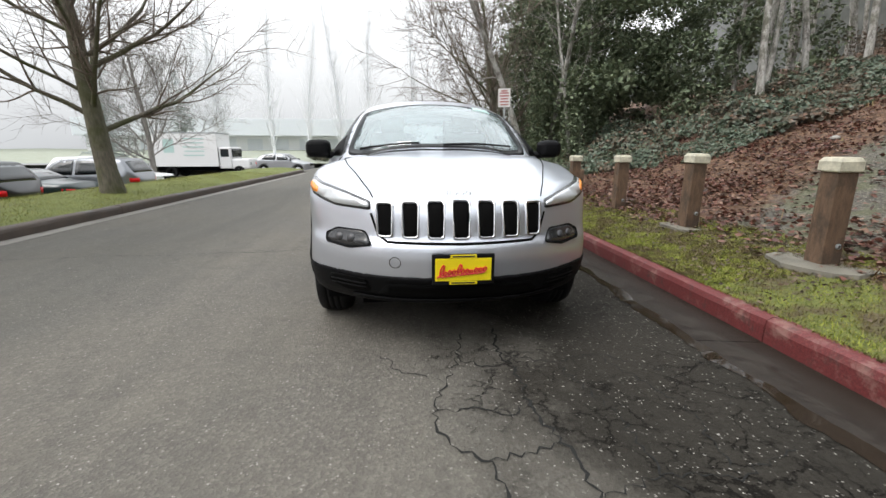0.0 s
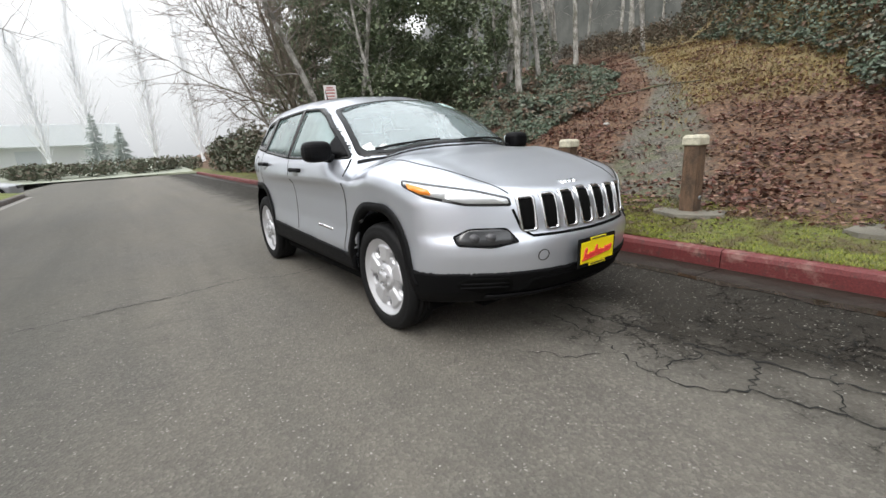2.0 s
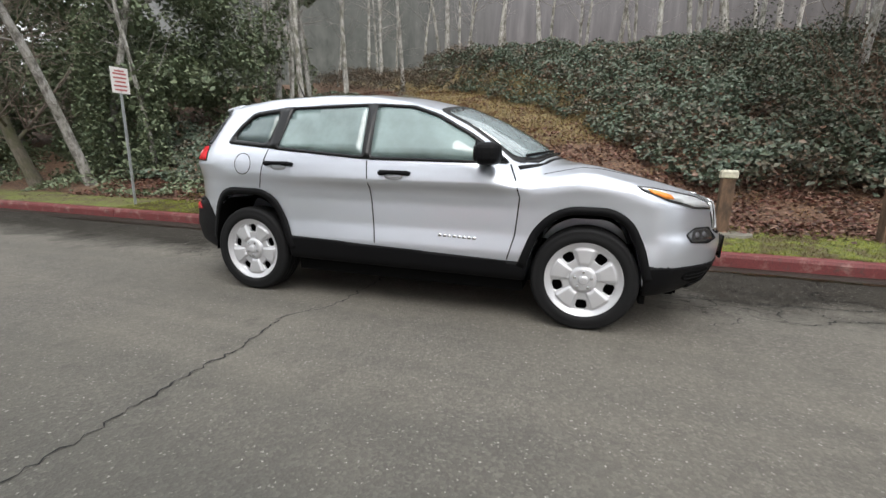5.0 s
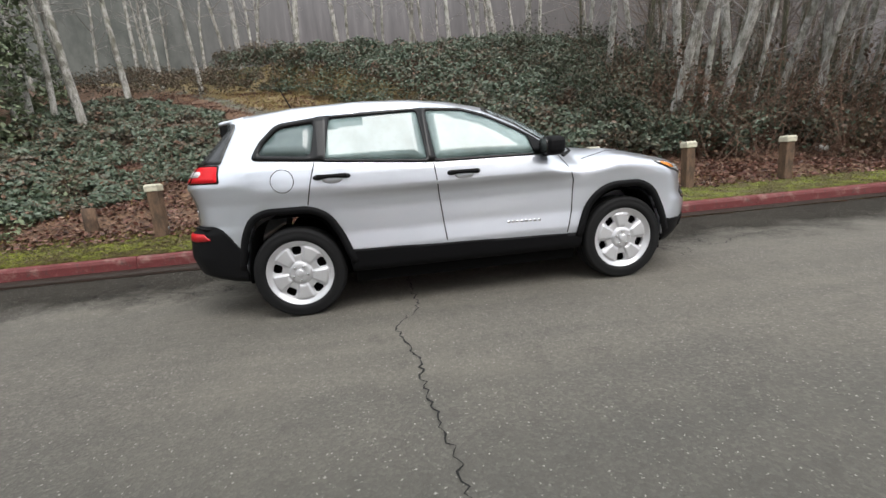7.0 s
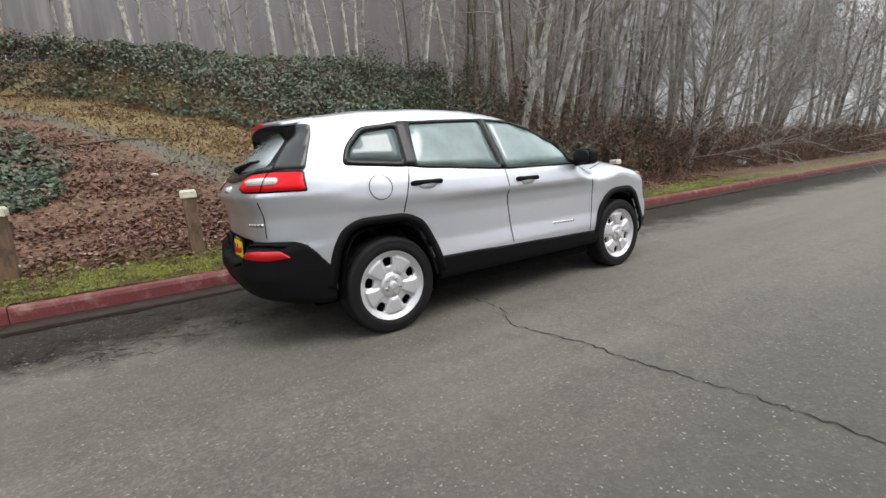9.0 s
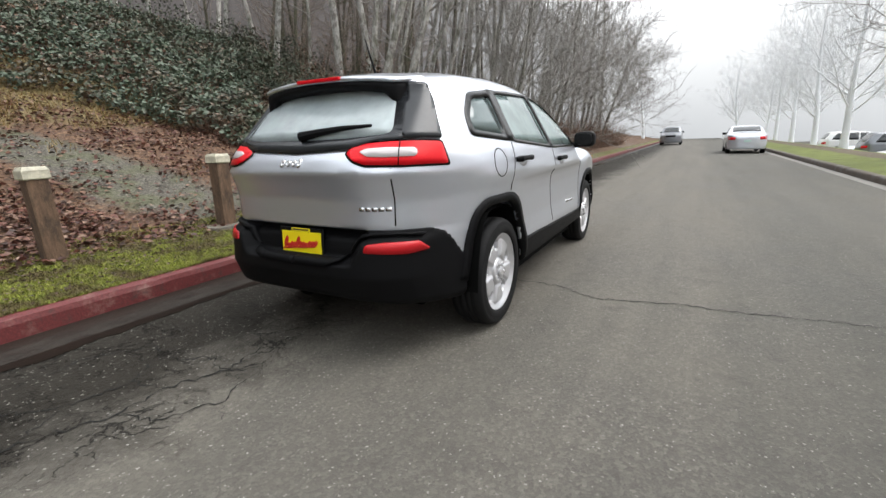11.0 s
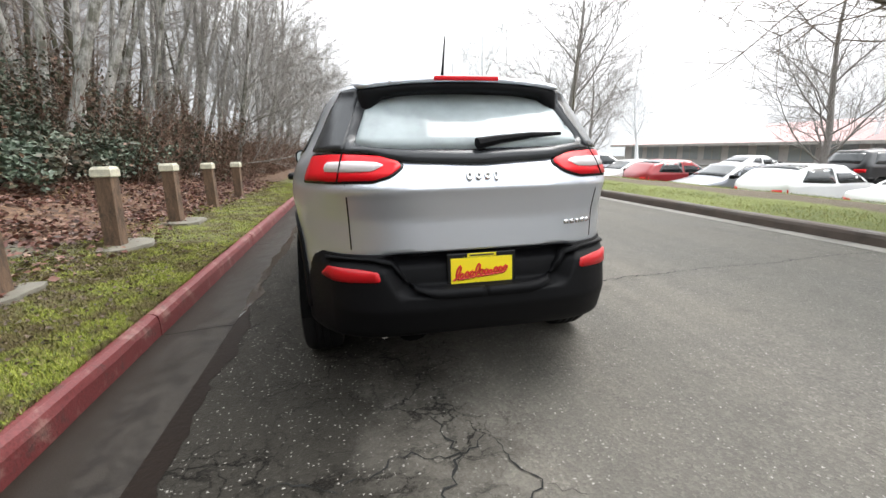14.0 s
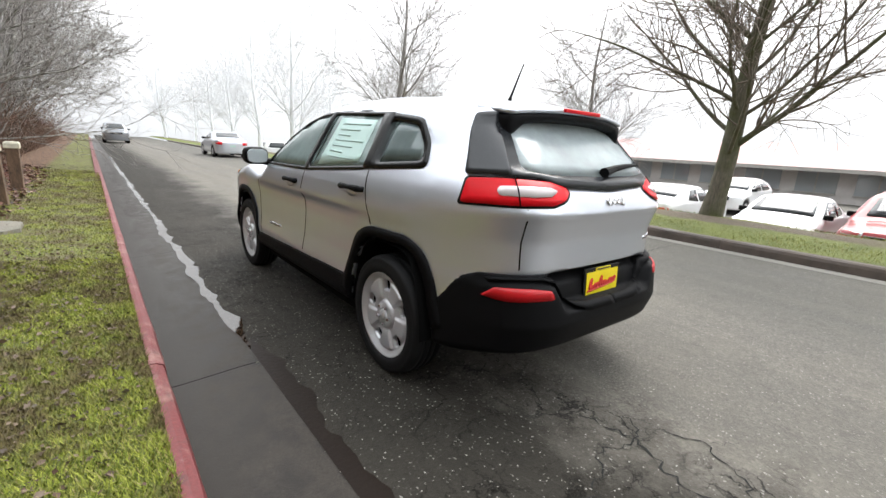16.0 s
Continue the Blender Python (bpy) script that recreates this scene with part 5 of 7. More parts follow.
road = sheet("road", np.linspace(xl, xg, 30), np.linspace(-130, 33.2, 90), lambda x, y: 0.0 * x, ASPHALT)
tagged(road, "damp worn grey asphalt road with cracks", "road", kind="structure")
bend = sheet("road_bend", np.linspace(-9.6, xl, 20), np.linspace(20.3, 33.2, 10), lambda x, y: -0.84 * np.clip((xl - 0.3 - x) / 3.7, 0, 1) ** 1.3, ASPHALT)
tagged(bend, "damp asphalt road turning off", "road", kind="structure")
hill = sheet("hillside", np.concatenate((np.linspace(2.02, 16, 90), np.linspace(16.6, 60, 30))), np.concatenate((np.linspace(-130, -18, 30), np.linspace(-17.4, 20, 130), np.linspace(21, 70, 20))), ground_z, HILL, hill_plan)
tagged(hill, "leaf-strewn wooded slope with a gravel path", "ground", kind="structure")
lot = sheet("carpark", np.linspace(-60, -9.55, 12), np.linspace(-90, 33.2, 30), lambda x, y: 0 * x - 0.85, LOT)
tagged(lot, "damp asphalt of the car park", "car park", kind="structure")
lawn = sheet("lawn_verge", np.linspace(xl - 0.16, -9.6, 26), np.linspace(-130, 20.3, 160), lambda x, y: 0.13 + 0.10 * np.sin(np.clip((xl - x) / 3.4, 0, 1) * math.pi) - 1.0 * np.clip((-8.1 - x) / 1.5, 0, 1) + 0.015 * np.sin(3 * x + 2 * y), LAWN)
tagged(lawn, "mown green lawn strip", "lawn", kind="structure")
# Turf tones greyed so that fog haze lies in the colour.
far_lawn = sheet("far_lawn", np.linspace(-60, xk + 0.14, 30), np.linspace(33.35, 75, 14), lambda x, y: 0.12 + 0.03 * np.clip(y - 33.5, 0, 40) + 0.1 * np.sin(0.3 * x) * np.sin(0.2 * y), ground_mat("fog_greyed_turf", [(0.24, 0.26, 0.19), (0.31, 0.33, 0.27), (0.36, 0.38, 0.33)], 12))
tagged(far_lawn, "lawn beyond the bend toned pale for fog", "lawn", kind="structure")
base = sheet("ground", np.linspace(-400, 400, 9), np.linspace(-400, 400, 9), lambda x, y: 0 * x - 1.15, EARTH)
tagged(base, "flat ground out to the horizon", "ground", kind="structure")


def kerb_run(name, x0, face, y0, y1, mat, step, label, drop=0.0):
    """Kerb stones with a rounded front edge; face is +1 where the road lies to +x."""
    k = thing(name, label, "kerb", kind="structure")
    prof = [(0, -0.12), (0, 0.10), (0.012, 0.138), (0.045, 0.155), (0.15, 0.158), (0.15, -0.12)]
    made = {}
    rnd = random.Random(5)
    y = y0
    while y < y1 - 0.05:
        ln = min(step, y1 - y)
        if ln not in made:
            bm = bmesh.new()
            n = 22
            rows = []
            for i in range(n + 1):
                yy = 0.004 + (ln - 0.008) * i / n
                rows.append([bm.verts.new(((p[0] + (rnd.uniform(-.0025, .0025) + 0.004 * noise.noise(Vector((yy * 3.0, p[1] * 9, 4)))) * (p[1] > 0)) * -face, yy, p[1] + (rnd.uniform(-.002, .002) + 0.005 * noise.noise(Vector((yy * 2.3, p[0] * 9, 1)))) * (p[1] > 0))) for p in prof])
            for a, b in zip(rows, rows[1:]):
                for j in range(len(prof) - 1):
                    bm.faces.new((a[j], a[j + 1], b[j + 1], b[j]))
            bm.faces.new(rows[0])
            bm.faces.new(rows[-1][::-1])
            bmesh.ops.recalc_face_normals(bm, faces=bm.faces)
            me = bpy.data.meshes.new("kerb_stone")
            bm.to_mesh(me)
            bm.free()
            me.materials.append(mat)
            made[ln] = me
        ob = new("kerb_stone", made[ln])
        ob.parent = k
        ob.location = (x0, y, drop + rnd.uniform(-0.004, 0.004))
        ob.rotation_euler = (0, 0, rnd.uniform(-0.002, 0.002))
        y += step
    return k


kerb_run("kerb_1", xk, -1, -60.1, 31.3, KERB, 3.05, "worn red-painted concrete kerb", -0.018)
kerb_run("kerb_2", xl, 1, -60.1, 19.2, GREY_KERB, 3.05, "dirty grey-brown concrete kerb")
gut = thing("gutter", "wet concrete gutter strip beside the red kerb", "gutter", kind="structure")
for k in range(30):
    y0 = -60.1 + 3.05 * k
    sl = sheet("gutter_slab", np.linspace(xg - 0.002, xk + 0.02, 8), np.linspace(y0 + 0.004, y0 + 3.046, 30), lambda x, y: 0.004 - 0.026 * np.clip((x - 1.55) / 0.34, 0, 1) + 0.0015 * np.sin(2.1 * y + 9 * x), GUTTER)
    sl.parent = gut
bed = sheet("gutter_bed", np.linspace(xg - 0.002, xk + 0.02, 3), np.linspace(-60, 31.3, 40), lambda x, y: 0 * x - 0.036, DARK)
bed.parent = gut
fgut = sheet("far_gutter", np.linspace(xl - 0.01, xl + 0.24, 4), np.linspace(-60, 19.2, 60), lambda x, y: 0 * x + 0.006, concrete("grey_gutter_concrete", (0.26, 0.245, 0.22), 0.6))
tagged(fgut, "pale concrete gutter of the far kerb", "gutter", kind="structure")


# ---- trees ----
BARK_PARK = bark_mat("mossy_brown_bark", (0.085, 0.074, 0.060), (0.21, 0.185, 0.145), 0.8)
BARK_PALE = bark_mat("pale_alder_bark", (0.24, 0.225, 0.205), (0.55, 0.53, 0.50), 0.35, (0.11, 0.10, 0.088))
BARK_DARK = bark_mat("dark_bark", (0.05, 0.042, 0.035), (0.13, 0.11, 0.09), 0.6)
TWIG = bark_mat("brown_twigs", (0.115, 0.088, 0.070), (0.25, 0.205, 0.17))
TWIG_PALE = bark_mat("grey_twigs", (0.17, 0.155, 0.145), (0.34, 0.32, 0.30))
# Near-white bark colour paints fog haze on to the far trees.
TWIG_FAR = bark_mat("fog_paled_twigs", (0.70, 0.71, 0.725), (0.82, 0.83, 0.845))
# Needle colour greyed to carry the fog haze.
NEEDLE = bark_mat("fog_greyed_needles", (0.30, 0.34, 0.32), (0.42, 0.46, 0.44))


def tubes(name, branches, mat, parent=None, label="", sides=None):
    """One mesh of tapered tubes from (points, radii, sides)."""
    V, F = [], []
    for pts, rad, k in branches:
        base = len(V)
        n = len(pts)
        for i in range(n):
            d = pts[min(i + 1, n - 1)] - pts[max(i - 1, 0)]
            d = d / (np.linalg.norm(d) + 1e-9)
            a = np.cross(d, (0.0, 0.0, 1.0) if abs(d[2]) < 0.9 else (1.0, 0.0, 0.0))
            a /= np.linalg.norm(a) + 1e-9
            b = np.cross(d, a)
            for j in range(k):
                t = 2 * math.pi * j / k
                V.append(pts[i] + (a * math.cos(t) + b * math.sin(t)) * rad[i])
        for i in range(n - 1):
            for j in range(k):
                F.append((base + i * k + j, base + i * k + (j + 1) % k, base + (i + 1) * k + (j + 1) % k, base + (i + 1) * k + j))
    me = bpy.data.meshes.new(name)
    me.from_pydata([tuple(v) for v in V], [], F)
    return link(name, me, mat, parent, label, True)


def limb(rnd, p, d, length, r0, r1, n, wob, lift):
    pts, rad = [np.array(p, float)], [r0]
    d = np.array(d, float)
    for i in range(n):
        d = d + np.array([rnd.uniform(-wob, wob), rnd.uniform(-wob, wob), rnd.uniform(-wob, wob) + lift])
        d /= np.linalg.norm(d)
        pts.append(pts[-1] + d * length / n)
        rad.append(r0 + (r1 - r0) * (i + 1) / n)
    return pts, rad


def fork(rnd, pts, i, angle):
    """A direction that leaves the limb at point i by an angle."""
    d = pts[min(i + 1, len(pts) - 1)] - pts[max(i - 1, 0)]
    d = d / np.linalg.norm(d)
    q = np.array([rnd.gauss(0, 1) for _ in range(3)])
    q -= d * q.dot(d)
    q /= np.linalg.norm(q)
    return d * math.cos(angle) + q * math.sin(angle)


def park_tree(seed, height=9.5, r=0.17, bole=1.6, twig=None, bark=None, limbs=16, spread=1.0):
    rnd = random.Random(seed)
    t = thing("bare_tree", "", "tree")
    tp_, tr_ = limb(rnd, (0, 0, -0.1), (rnd.uniform(-.05, .05), rnd.uniform(-.05, .05), 1), height, r, 0.015, 14, 0.07, 0.03)
    tr_[0] *= 1.25
    big, fine = [(tp_, tr_, 10)], []
    for k in range(limbs):
        f = (bole + (height * 0.72 - bole) * (k / limbs) ** 1.25) / height
        i = max(1, int(f * 14))
        ang = radians(rnd.uniform(48, 74) * (1 - 0.35 * k / limbs))
        az = k * 2.4 + rnd.uniform(-.4, .4)
        d = np.array([math.cos(az) * math.sin(ang), math.sin(az) * math.sin(ang), math.cos(ang)])
        ln = height * rnd.uniform(0.42, 0.56) * (1 - 0.45 * k / limbs) * spread
        w = tr_[i] * rnd.uniform(0.24, 0.40)
        start = tp_[i] + (tp_[min(i + 1, 14)] - tp_[i]) * rnd.random()
        lp, lr = limb(rnd, start, d, ln, w, 0.008, 9, 0.15, 0.055)
        big.append((lp, lr, 6))
        for m in range(13):
            j = rnd.randint(1, 9)
            d2 = fork(rnd, lp, j, radians(rnd.uniform(28, 62)))
            d2[2] += 0.15
            bp, br = limb(rnd, lp[j], d2, ln * rnd.uniform(0.25, 0.5), max(0.011, lr[j] * 0.5), 0.006, 6, 0.18, 0.03)
            fine.append((bp, br, 4))
            for q in range(6):
                j2 = rnd.randint(1, 6)
                d3 = fork(rnd, bp, j2, radians(rnd.uniform(25, 60)))
                sp, sr = limb(rnd, bp[j2], d3, rnd.uniform(0.4, 1.0), 0.0075, 0.004, 3, 0.17, 0.02)
                fine.append((sp, sr, 3))
                for q2 in range(2):
                    d4 = fork(rnd, sp, 2, radians(rnd.uniform(25, 55)))
                    fine.append((*limb(rnd, sp[rnd.randint(1, 3)], d4, rnd.uniform(0.25, 0.55), 0.005, 0.003, 2, 0.12, 0.0), 3))
    trunk = tubes("trunk", big, bark or BARK_PARK, t, "mossy grey-brown trunk and limbs")
    tubes("crown", fine, twig or TWIG, t, "bare brown twigs")
    return t


def alder(seed, height=13.0, r=0.10, low=0.35, bark=None, twig=None, many=22, steep=(35, 75), long=1.0):
    rnd = random.Random(seed)
    t = thing("alder_tree", "", "tree")
    tp_, tr_ = limb(rnd, (0, 0, -0.3), (rnd.uniform(-.06, .06), rnd.uniform(-.06, .06), 1), height, r, 0.012, 14, 0.045, 0.02)
    tr_[0] *= 1.25
    big, fine = [(tp_, tr_, 7)], []
    for k in range(many):
        f = low + (0.97 - low) * (k / many)
        i = min(13, max(1, int(f * 14)))
        az = k * 2.4 + rnd.uniform(-.5, .5)
        ang = radians(rnd.uniform(*steep))
        d = np.array([math.cos(az) * math.sin(ang), math.sin(az) * math.sin(ang), math.cos(ang)])
        ln = rnd.uniform(1.0, 2.8) * (1.15 - f * 0.6) * long
        lp, lr = limb(rnd, tp_[i], d, ln, max(0.010, tr_[i] * 0.3), 0.004, 6, 0.16, 0.05)
        fine.append((lp, lr, 4))
        for q in range(6):
            j = rnd.randint(1, 6)
            d2 = fork(rnd, lp, j, radians(rnd.uniform(25, 60)))
            sp, sr = limb(rnd, lp[j], d2, rnd.uniform(0.35, 1.0), 0.0055, 0.002, 3, 0.15, 0.04)
            fine.append((sp, sr, 3))
            fine.append((*limb(rnd, sp[2], fork(rnd, sp, 2, 0.6), rnd.uniform(0.2, 0.5), 0.004, 0.002, 2, 0.1, 0.03), 3))
    tubes("trunk", big, bark or BARK_PALE, t, "slender pale trunk")
    tubes("crown", fine, twig or TWIG_PALE, t, "fine bare twigs")
    return t


def stand(template, x, y, z, turn=0, lean=(0, 0), size=1.0, label="", group="", first=[]):
    m = pose(x, y, z, lean[0], lean[1], 0) @ pose(0, 0, 0, 0, 0, turn) @ Matrix.Scale(size, 4)
    if template not in first:
        first.append(template)
        ob = template
        ob.matrix_basis = m
    else:
        ob = copy_thing(template, pose(0, 0, 0))
        ob.matrix_basis = m
    return tagged(ob, label, "tree", group)


rnd = random.Random(11)
parks = [park_tree(21, 9.5, 0.21, 1.7, limbs=20, spread=0.95), park_tree(23, 9.0, 0.20, 1.5, limbs=26, spread=1.05)]
for i, (x, y, s, k, trn) in enumerate([(-6.6, 5.85, 1.0, 0, 40), (-7.95, -0.28, 1.0, 1, 100)]):
    stand(parks[k], x, y, 0.15, trn, (3, -4) if k == 0 else (0, 0), s, "bare spreading park tree with a mossy trunk on the lawn", "bare park trees")
# Grey bark and twigs here paint in a middle step of fog haze.
greys = [park_tree(24, 9.5, 0.17, 1.7, TWIG_PALE, TWIG_PALE, 15), park_tree(25, 9.0, 0.17, 1.8, TWIG_PALE, TWIG_PALE, 16)]
for i, (x, y, z, s) in enumerate([(-8.5, -13.3, 0.1, 0.95), (-11.5, 17.0, -1.0, 0.9), (-16.0, -9.0, -1.0, 0.9), (-15.5, 10.0, -1.0, 0.75), (-15.5, -24.0, -1.0, 0.9)]):
    stand(greys[i % 2], x, y, z, rnd.uniform(0, 360), (0, 0), s, "bare park tree greyed for fog beside the car park", "grey park trees")
alders = [alder(31, 13, 0.115), alder(32, 12, 0.095, 0.3), alder(33, 14, 0.14), alder(34, 11, 0.085, 0.25), alder(35, 13, 0.11, 0.35)]
GL = "slender pale-barked bare alder leaning over the thicket"
for i in range(80):
    y = -6.8 - 34 * (i / 80) ** 1.15 + rnd.uniform(-.5, .5)
    x = rnd.choice((rnd.uniform(4.3 if y < -13 else 6.0, 8.0), rnd.uniform(6.0, 12), rnd.uniform(8, 17)))
    stand(alders[i % 5], x, y, float(ground_z(x, y)), rnd.uniform(0, 360), (rnd.uniform(-7, 5), rnd.uniform(-15, -3)), rnd.uniform(0.75, 1.15), GL, "thicket alders")
dusky = [alder(36, 12, 0.11, 0.12, BARK_DARK, TWIG, 34, (30, 75), 1.3), alder(37, 10, 0.09, 0.1, BARK_DARK, TWIG, 34, (30, 80), 1.3)]
for i in range(34):
    y = -8.0 - 17 * rnd.random()
    x = rnd.uniform(8.5, 19)
    stand(dusky[i % 2], x, y, float(ground_z(x, y)) - 0.1, rnd.uniform(0, 360), (rnd.uniform(-5, 5), rnd.uniform(-9, 0)), rnd.uniform(0.8, 1.15), "dusky bare tree tangled in the thicket", "dusky thicket trees")
for i in range(46):
    y = rnd.uniform(-14, 22)
    x = rnd.uniform(17.0, 30)
    stand(alders[(i * 2) % 5], x, y, float(ground_z(x, y)) - 0.1, rnd.uniform(0, 360), (rnd.uniform(-4, 4), rnd.uniform(-4, 4)), rnd.uniform(0.95, 1.3), "tall pale-barked bare alder on the hill", "hill alders")
for (x, y, lx, ly, s, k) in [(4.1, 10.8, 0, -14, 0.9, 2), (4.8, 11.3, 2, 5, 0.95, 0), (5.2, 9.9, -3, -9, 0.85, 3), (6.2, 11.6, 0, 4, 1.0, 4), (12.2, 12.0, 6, -4, 1.1, 3), (11.3, 9.5, 0, -4, 1.1, 0), (12.8, 11.2, 2, 3, 1.1, 1),
                             (7.6, 14.5, 0, -8, 1.0, 2), (4.6, 15.5, 4, -16, 0.9, 0), (4.9, 20.0, 0, -18, 0.9, 4), (6.5, 17.5, 0, -10, 1.1, 3), (13.6, 12.5, 0, 3, 1.1, 2), (14.6, 11.5, 0, -2, 1.1, 4), (15.4, 10.0, 0, 2, 1.1, 0)]:
    stand(alders[k], x, y, float(ground_z(x, y)), rnd.uniform(0, 360), (lx, ly), s, "pale-barked bare tree among dark evergreen undergrowth", "verge trees")
arch_tree = park_tree(27, 8.0, 0.15, 1.2, limbs=18, spread=1.15)
stand(arch_tree, 3.7, 12.2, 0.3, 70, (0, -20), 1.0, "bare tree whose branches arch over the road", "arching trees")
arch_pale = park_tree(28, 8.5, 0.12, 1.2, TWIG_PALE, BARK_PALE, 20, 1.15)
for (x, y, ly, s) in [(4.6, -13.0, -16, 0.85), (4.8, -19.5, -18, 0.9), (5.0, -27.0, -16, 1.0), (5.2, -36.0, -14, 1.1)]:
    stand(arch_pale, x, y, 0.3, rnd.uniform(0, 360), (0, ly), s, "bare tree whose branches arch over the road", "arching trees")
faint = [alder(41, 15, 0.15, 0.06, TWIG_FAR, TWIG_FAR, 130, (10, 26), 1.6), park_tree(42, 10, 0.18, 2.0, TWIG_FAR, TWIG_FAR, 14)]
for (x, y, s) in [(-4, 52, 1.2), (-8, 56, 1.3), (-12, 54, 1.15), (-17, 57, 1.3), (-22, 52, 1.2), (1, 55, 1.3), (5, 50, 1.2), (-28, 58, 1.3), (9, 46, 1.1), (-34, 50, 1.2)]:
    stand(faint[0], x, y, 0.4, rnd.uniform(0, 360), (0, rnd.uniform(-3, 3)), s, "tall thin bare tree toned pale for fog", "far trees")
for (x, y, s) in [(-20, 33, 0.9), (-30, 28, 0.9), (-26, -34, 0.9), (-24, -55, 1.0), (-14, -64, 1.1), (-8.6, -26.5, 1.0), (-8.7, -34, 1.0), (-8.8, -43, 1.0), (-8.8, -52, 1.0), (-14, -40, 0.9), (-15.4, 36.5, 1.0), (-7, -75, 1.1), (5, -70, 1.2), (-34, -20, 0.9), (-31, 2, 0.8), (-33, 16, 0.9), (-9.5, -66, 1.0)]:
    stand(faint[1], x, y, 0.0, rnd.uniform(0, 360), (0, 0), s, "bare tree toned pale for fog beyond the car park", "far trees")


def conifer(seed, height, wide):
    rnd = random.Random(seed)
    t = thing("conifer_tree", "", "tree")
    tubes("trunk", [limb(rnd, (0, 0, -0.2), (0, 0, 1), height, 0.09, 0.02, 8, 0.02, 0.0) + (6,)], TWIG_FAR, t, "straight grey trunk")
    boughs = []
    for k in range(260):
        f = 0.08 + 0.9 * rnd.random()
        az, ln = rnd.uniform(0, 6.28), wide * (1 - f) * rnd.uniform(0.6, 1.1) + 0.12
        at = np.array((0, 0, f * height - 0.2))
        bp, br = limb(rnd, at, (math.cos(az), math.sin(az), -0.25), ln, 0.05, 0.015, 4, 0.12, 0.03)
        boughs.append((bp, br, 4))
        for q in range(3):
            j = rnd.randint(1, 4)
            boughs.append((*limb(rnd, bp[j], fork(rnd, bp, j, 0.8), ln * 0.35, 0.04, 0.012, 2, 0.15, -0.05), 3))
    tubes("crown", boughs, NEEDLE, t, "drooping needles greyed for fog")
    return t


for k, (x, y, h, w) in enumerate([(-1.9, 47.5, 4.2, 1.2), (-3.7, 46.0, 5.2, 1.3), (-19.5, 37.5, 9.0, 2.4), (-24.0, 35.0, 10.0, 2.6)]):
    stand(conifer(61 + k, h, w), x, y, 0.3 if k < 2 else -0.8, 0, (0, 0), 1.0, "small conifer toned pale for fog" if k < 2 else "tall conifer toned pale for fog", "conifers in the fog")


# ---- leaves, litter, grass ----
def leaves(name, P, size, mat, label, category, seed=0, droop=0.5, normal=None, slim=0.62):
    """Many small folded leaves at the points P, as one mesh."""
    g = np.random.default_rng(seed)
    n = len(P)
    d = g.normal(size=(n, 3))
    d[:, 2] *= droop
    d /= np.linalg.norm(d, axis=1, keepdims=True)
    up = g.normal(size=(n, 3)) * 0.55 + (np.array([0, 0, 1.0]) if normal is None else normal)
    s = np.cross(d, up)
    s /= np.maximum(np.linalg.norm(s, axis=1, keepdims=True), 1e-6)
    nn = np.cross(s, d)
    L = (size[0] + (size[1] - size[0]) * g.random(n))[:, None]
    tip, tail = P + d * L * 0.5, P - d * L * 0.5
    l, r = P + s * L * slim * 0.5 + nn * L * 0.12, P - s * L * slim * 0.5 + nn * L * 0.12
    V = np.stack((tail, r, tip, l), 1).reshape(-1, 3)
    me = bpy.data.meshes.new(name)
    me.vertices.add(len(V))
    me.vertices.foreach_set("co", V.astype(np.float32).ravel())
    base = np.arange(n)[:, None] * 4
    T = np.concatenate((base + [0, 1, 2], base + [0, 2, 3]), 1).reshape(-1).astype(np.int32)
    me.loops.add(len(T))
    me.loops.foreach_set("vertex_index", T)
    me.polygons.add(len(T) // 3)
    me.polygons.foreach_set("loop_start", np.arange(0, len(T), 3, dtype=np.int32))
    me.polygons.foreach_set("loop_total", np.full(len(T) // 3, 3, np.int32))
    me.update(calc_edges=True)
    ob = link(name, me, mat)
    return tagged(ob, label, category, kind="stuff")


IVY = leaf_mat("ivy_leaves", [(0.037, 0.059, 0.037), (0.061, 0.090, 0.057), (0.091, 0.128, 0.085), (0.128, 0.171, 0.120), (0.159, 0.201, 0.146), (0.085, 0.112, 0.067), (0.049, 0.071, 0.044), (0.195, 0.100, 0.063)], 0.46, ((0.035, 0.026, 0.018), (0.16, 0.085, 0.055)))
# Evergreen leaf tones lifted to stand in for fog over the thicket.
LAUREL = leaf_mat("haze_lifted_evergreen_leaves", [(0.082, 0.116, 0.065), (0.130, 0.170, 0.094), (0.186, 0.230, 0.130), (0.244, 0.283, 0.170), (0.121, 0.154, 0.089)], 0.6)
LITTER = leaf_mat("fallen_leaves", [(0.052, 0.022, 0.017), (0.12, 0.040, 0.030), (0.175, 0.060, 0.042), (0.22, 0.105, 0.068), (0.33, 0.21, 0.15), (0.135, 0.045, 0.034), (0.080, 0.036, 0.026), (0.045, 0.024, 0.018)], 0.5)
DEAD = leaf_mat("dead_leaves", [(0.04, 0.026, 0.017), (0.07, 0.042, 0.028), (0.11, 0.072, 0.048), (0.20, 0.145, 0.10), (0.09, 0.042, 0.03), (0.06, 0.05, 0.03)], 0.6)
BRUSH = leaf_mat("withered_brush_leaves", [(0.06, 0.034, 0.022), (0.13, 0.062, 0.040), (0.05, 0.055, 0.030), (0.18, 0.10, 0.062), (0.045, 0.058, 0.030)], 0.7)
DRY = leaf_mat("dry_grass_blades", [(0.18, 0.10, 0.035), (0.29, 0.19, 0.065), (0.36, 0.26, 0.10), (0.20, 0.18, 0.055)], 0.7)
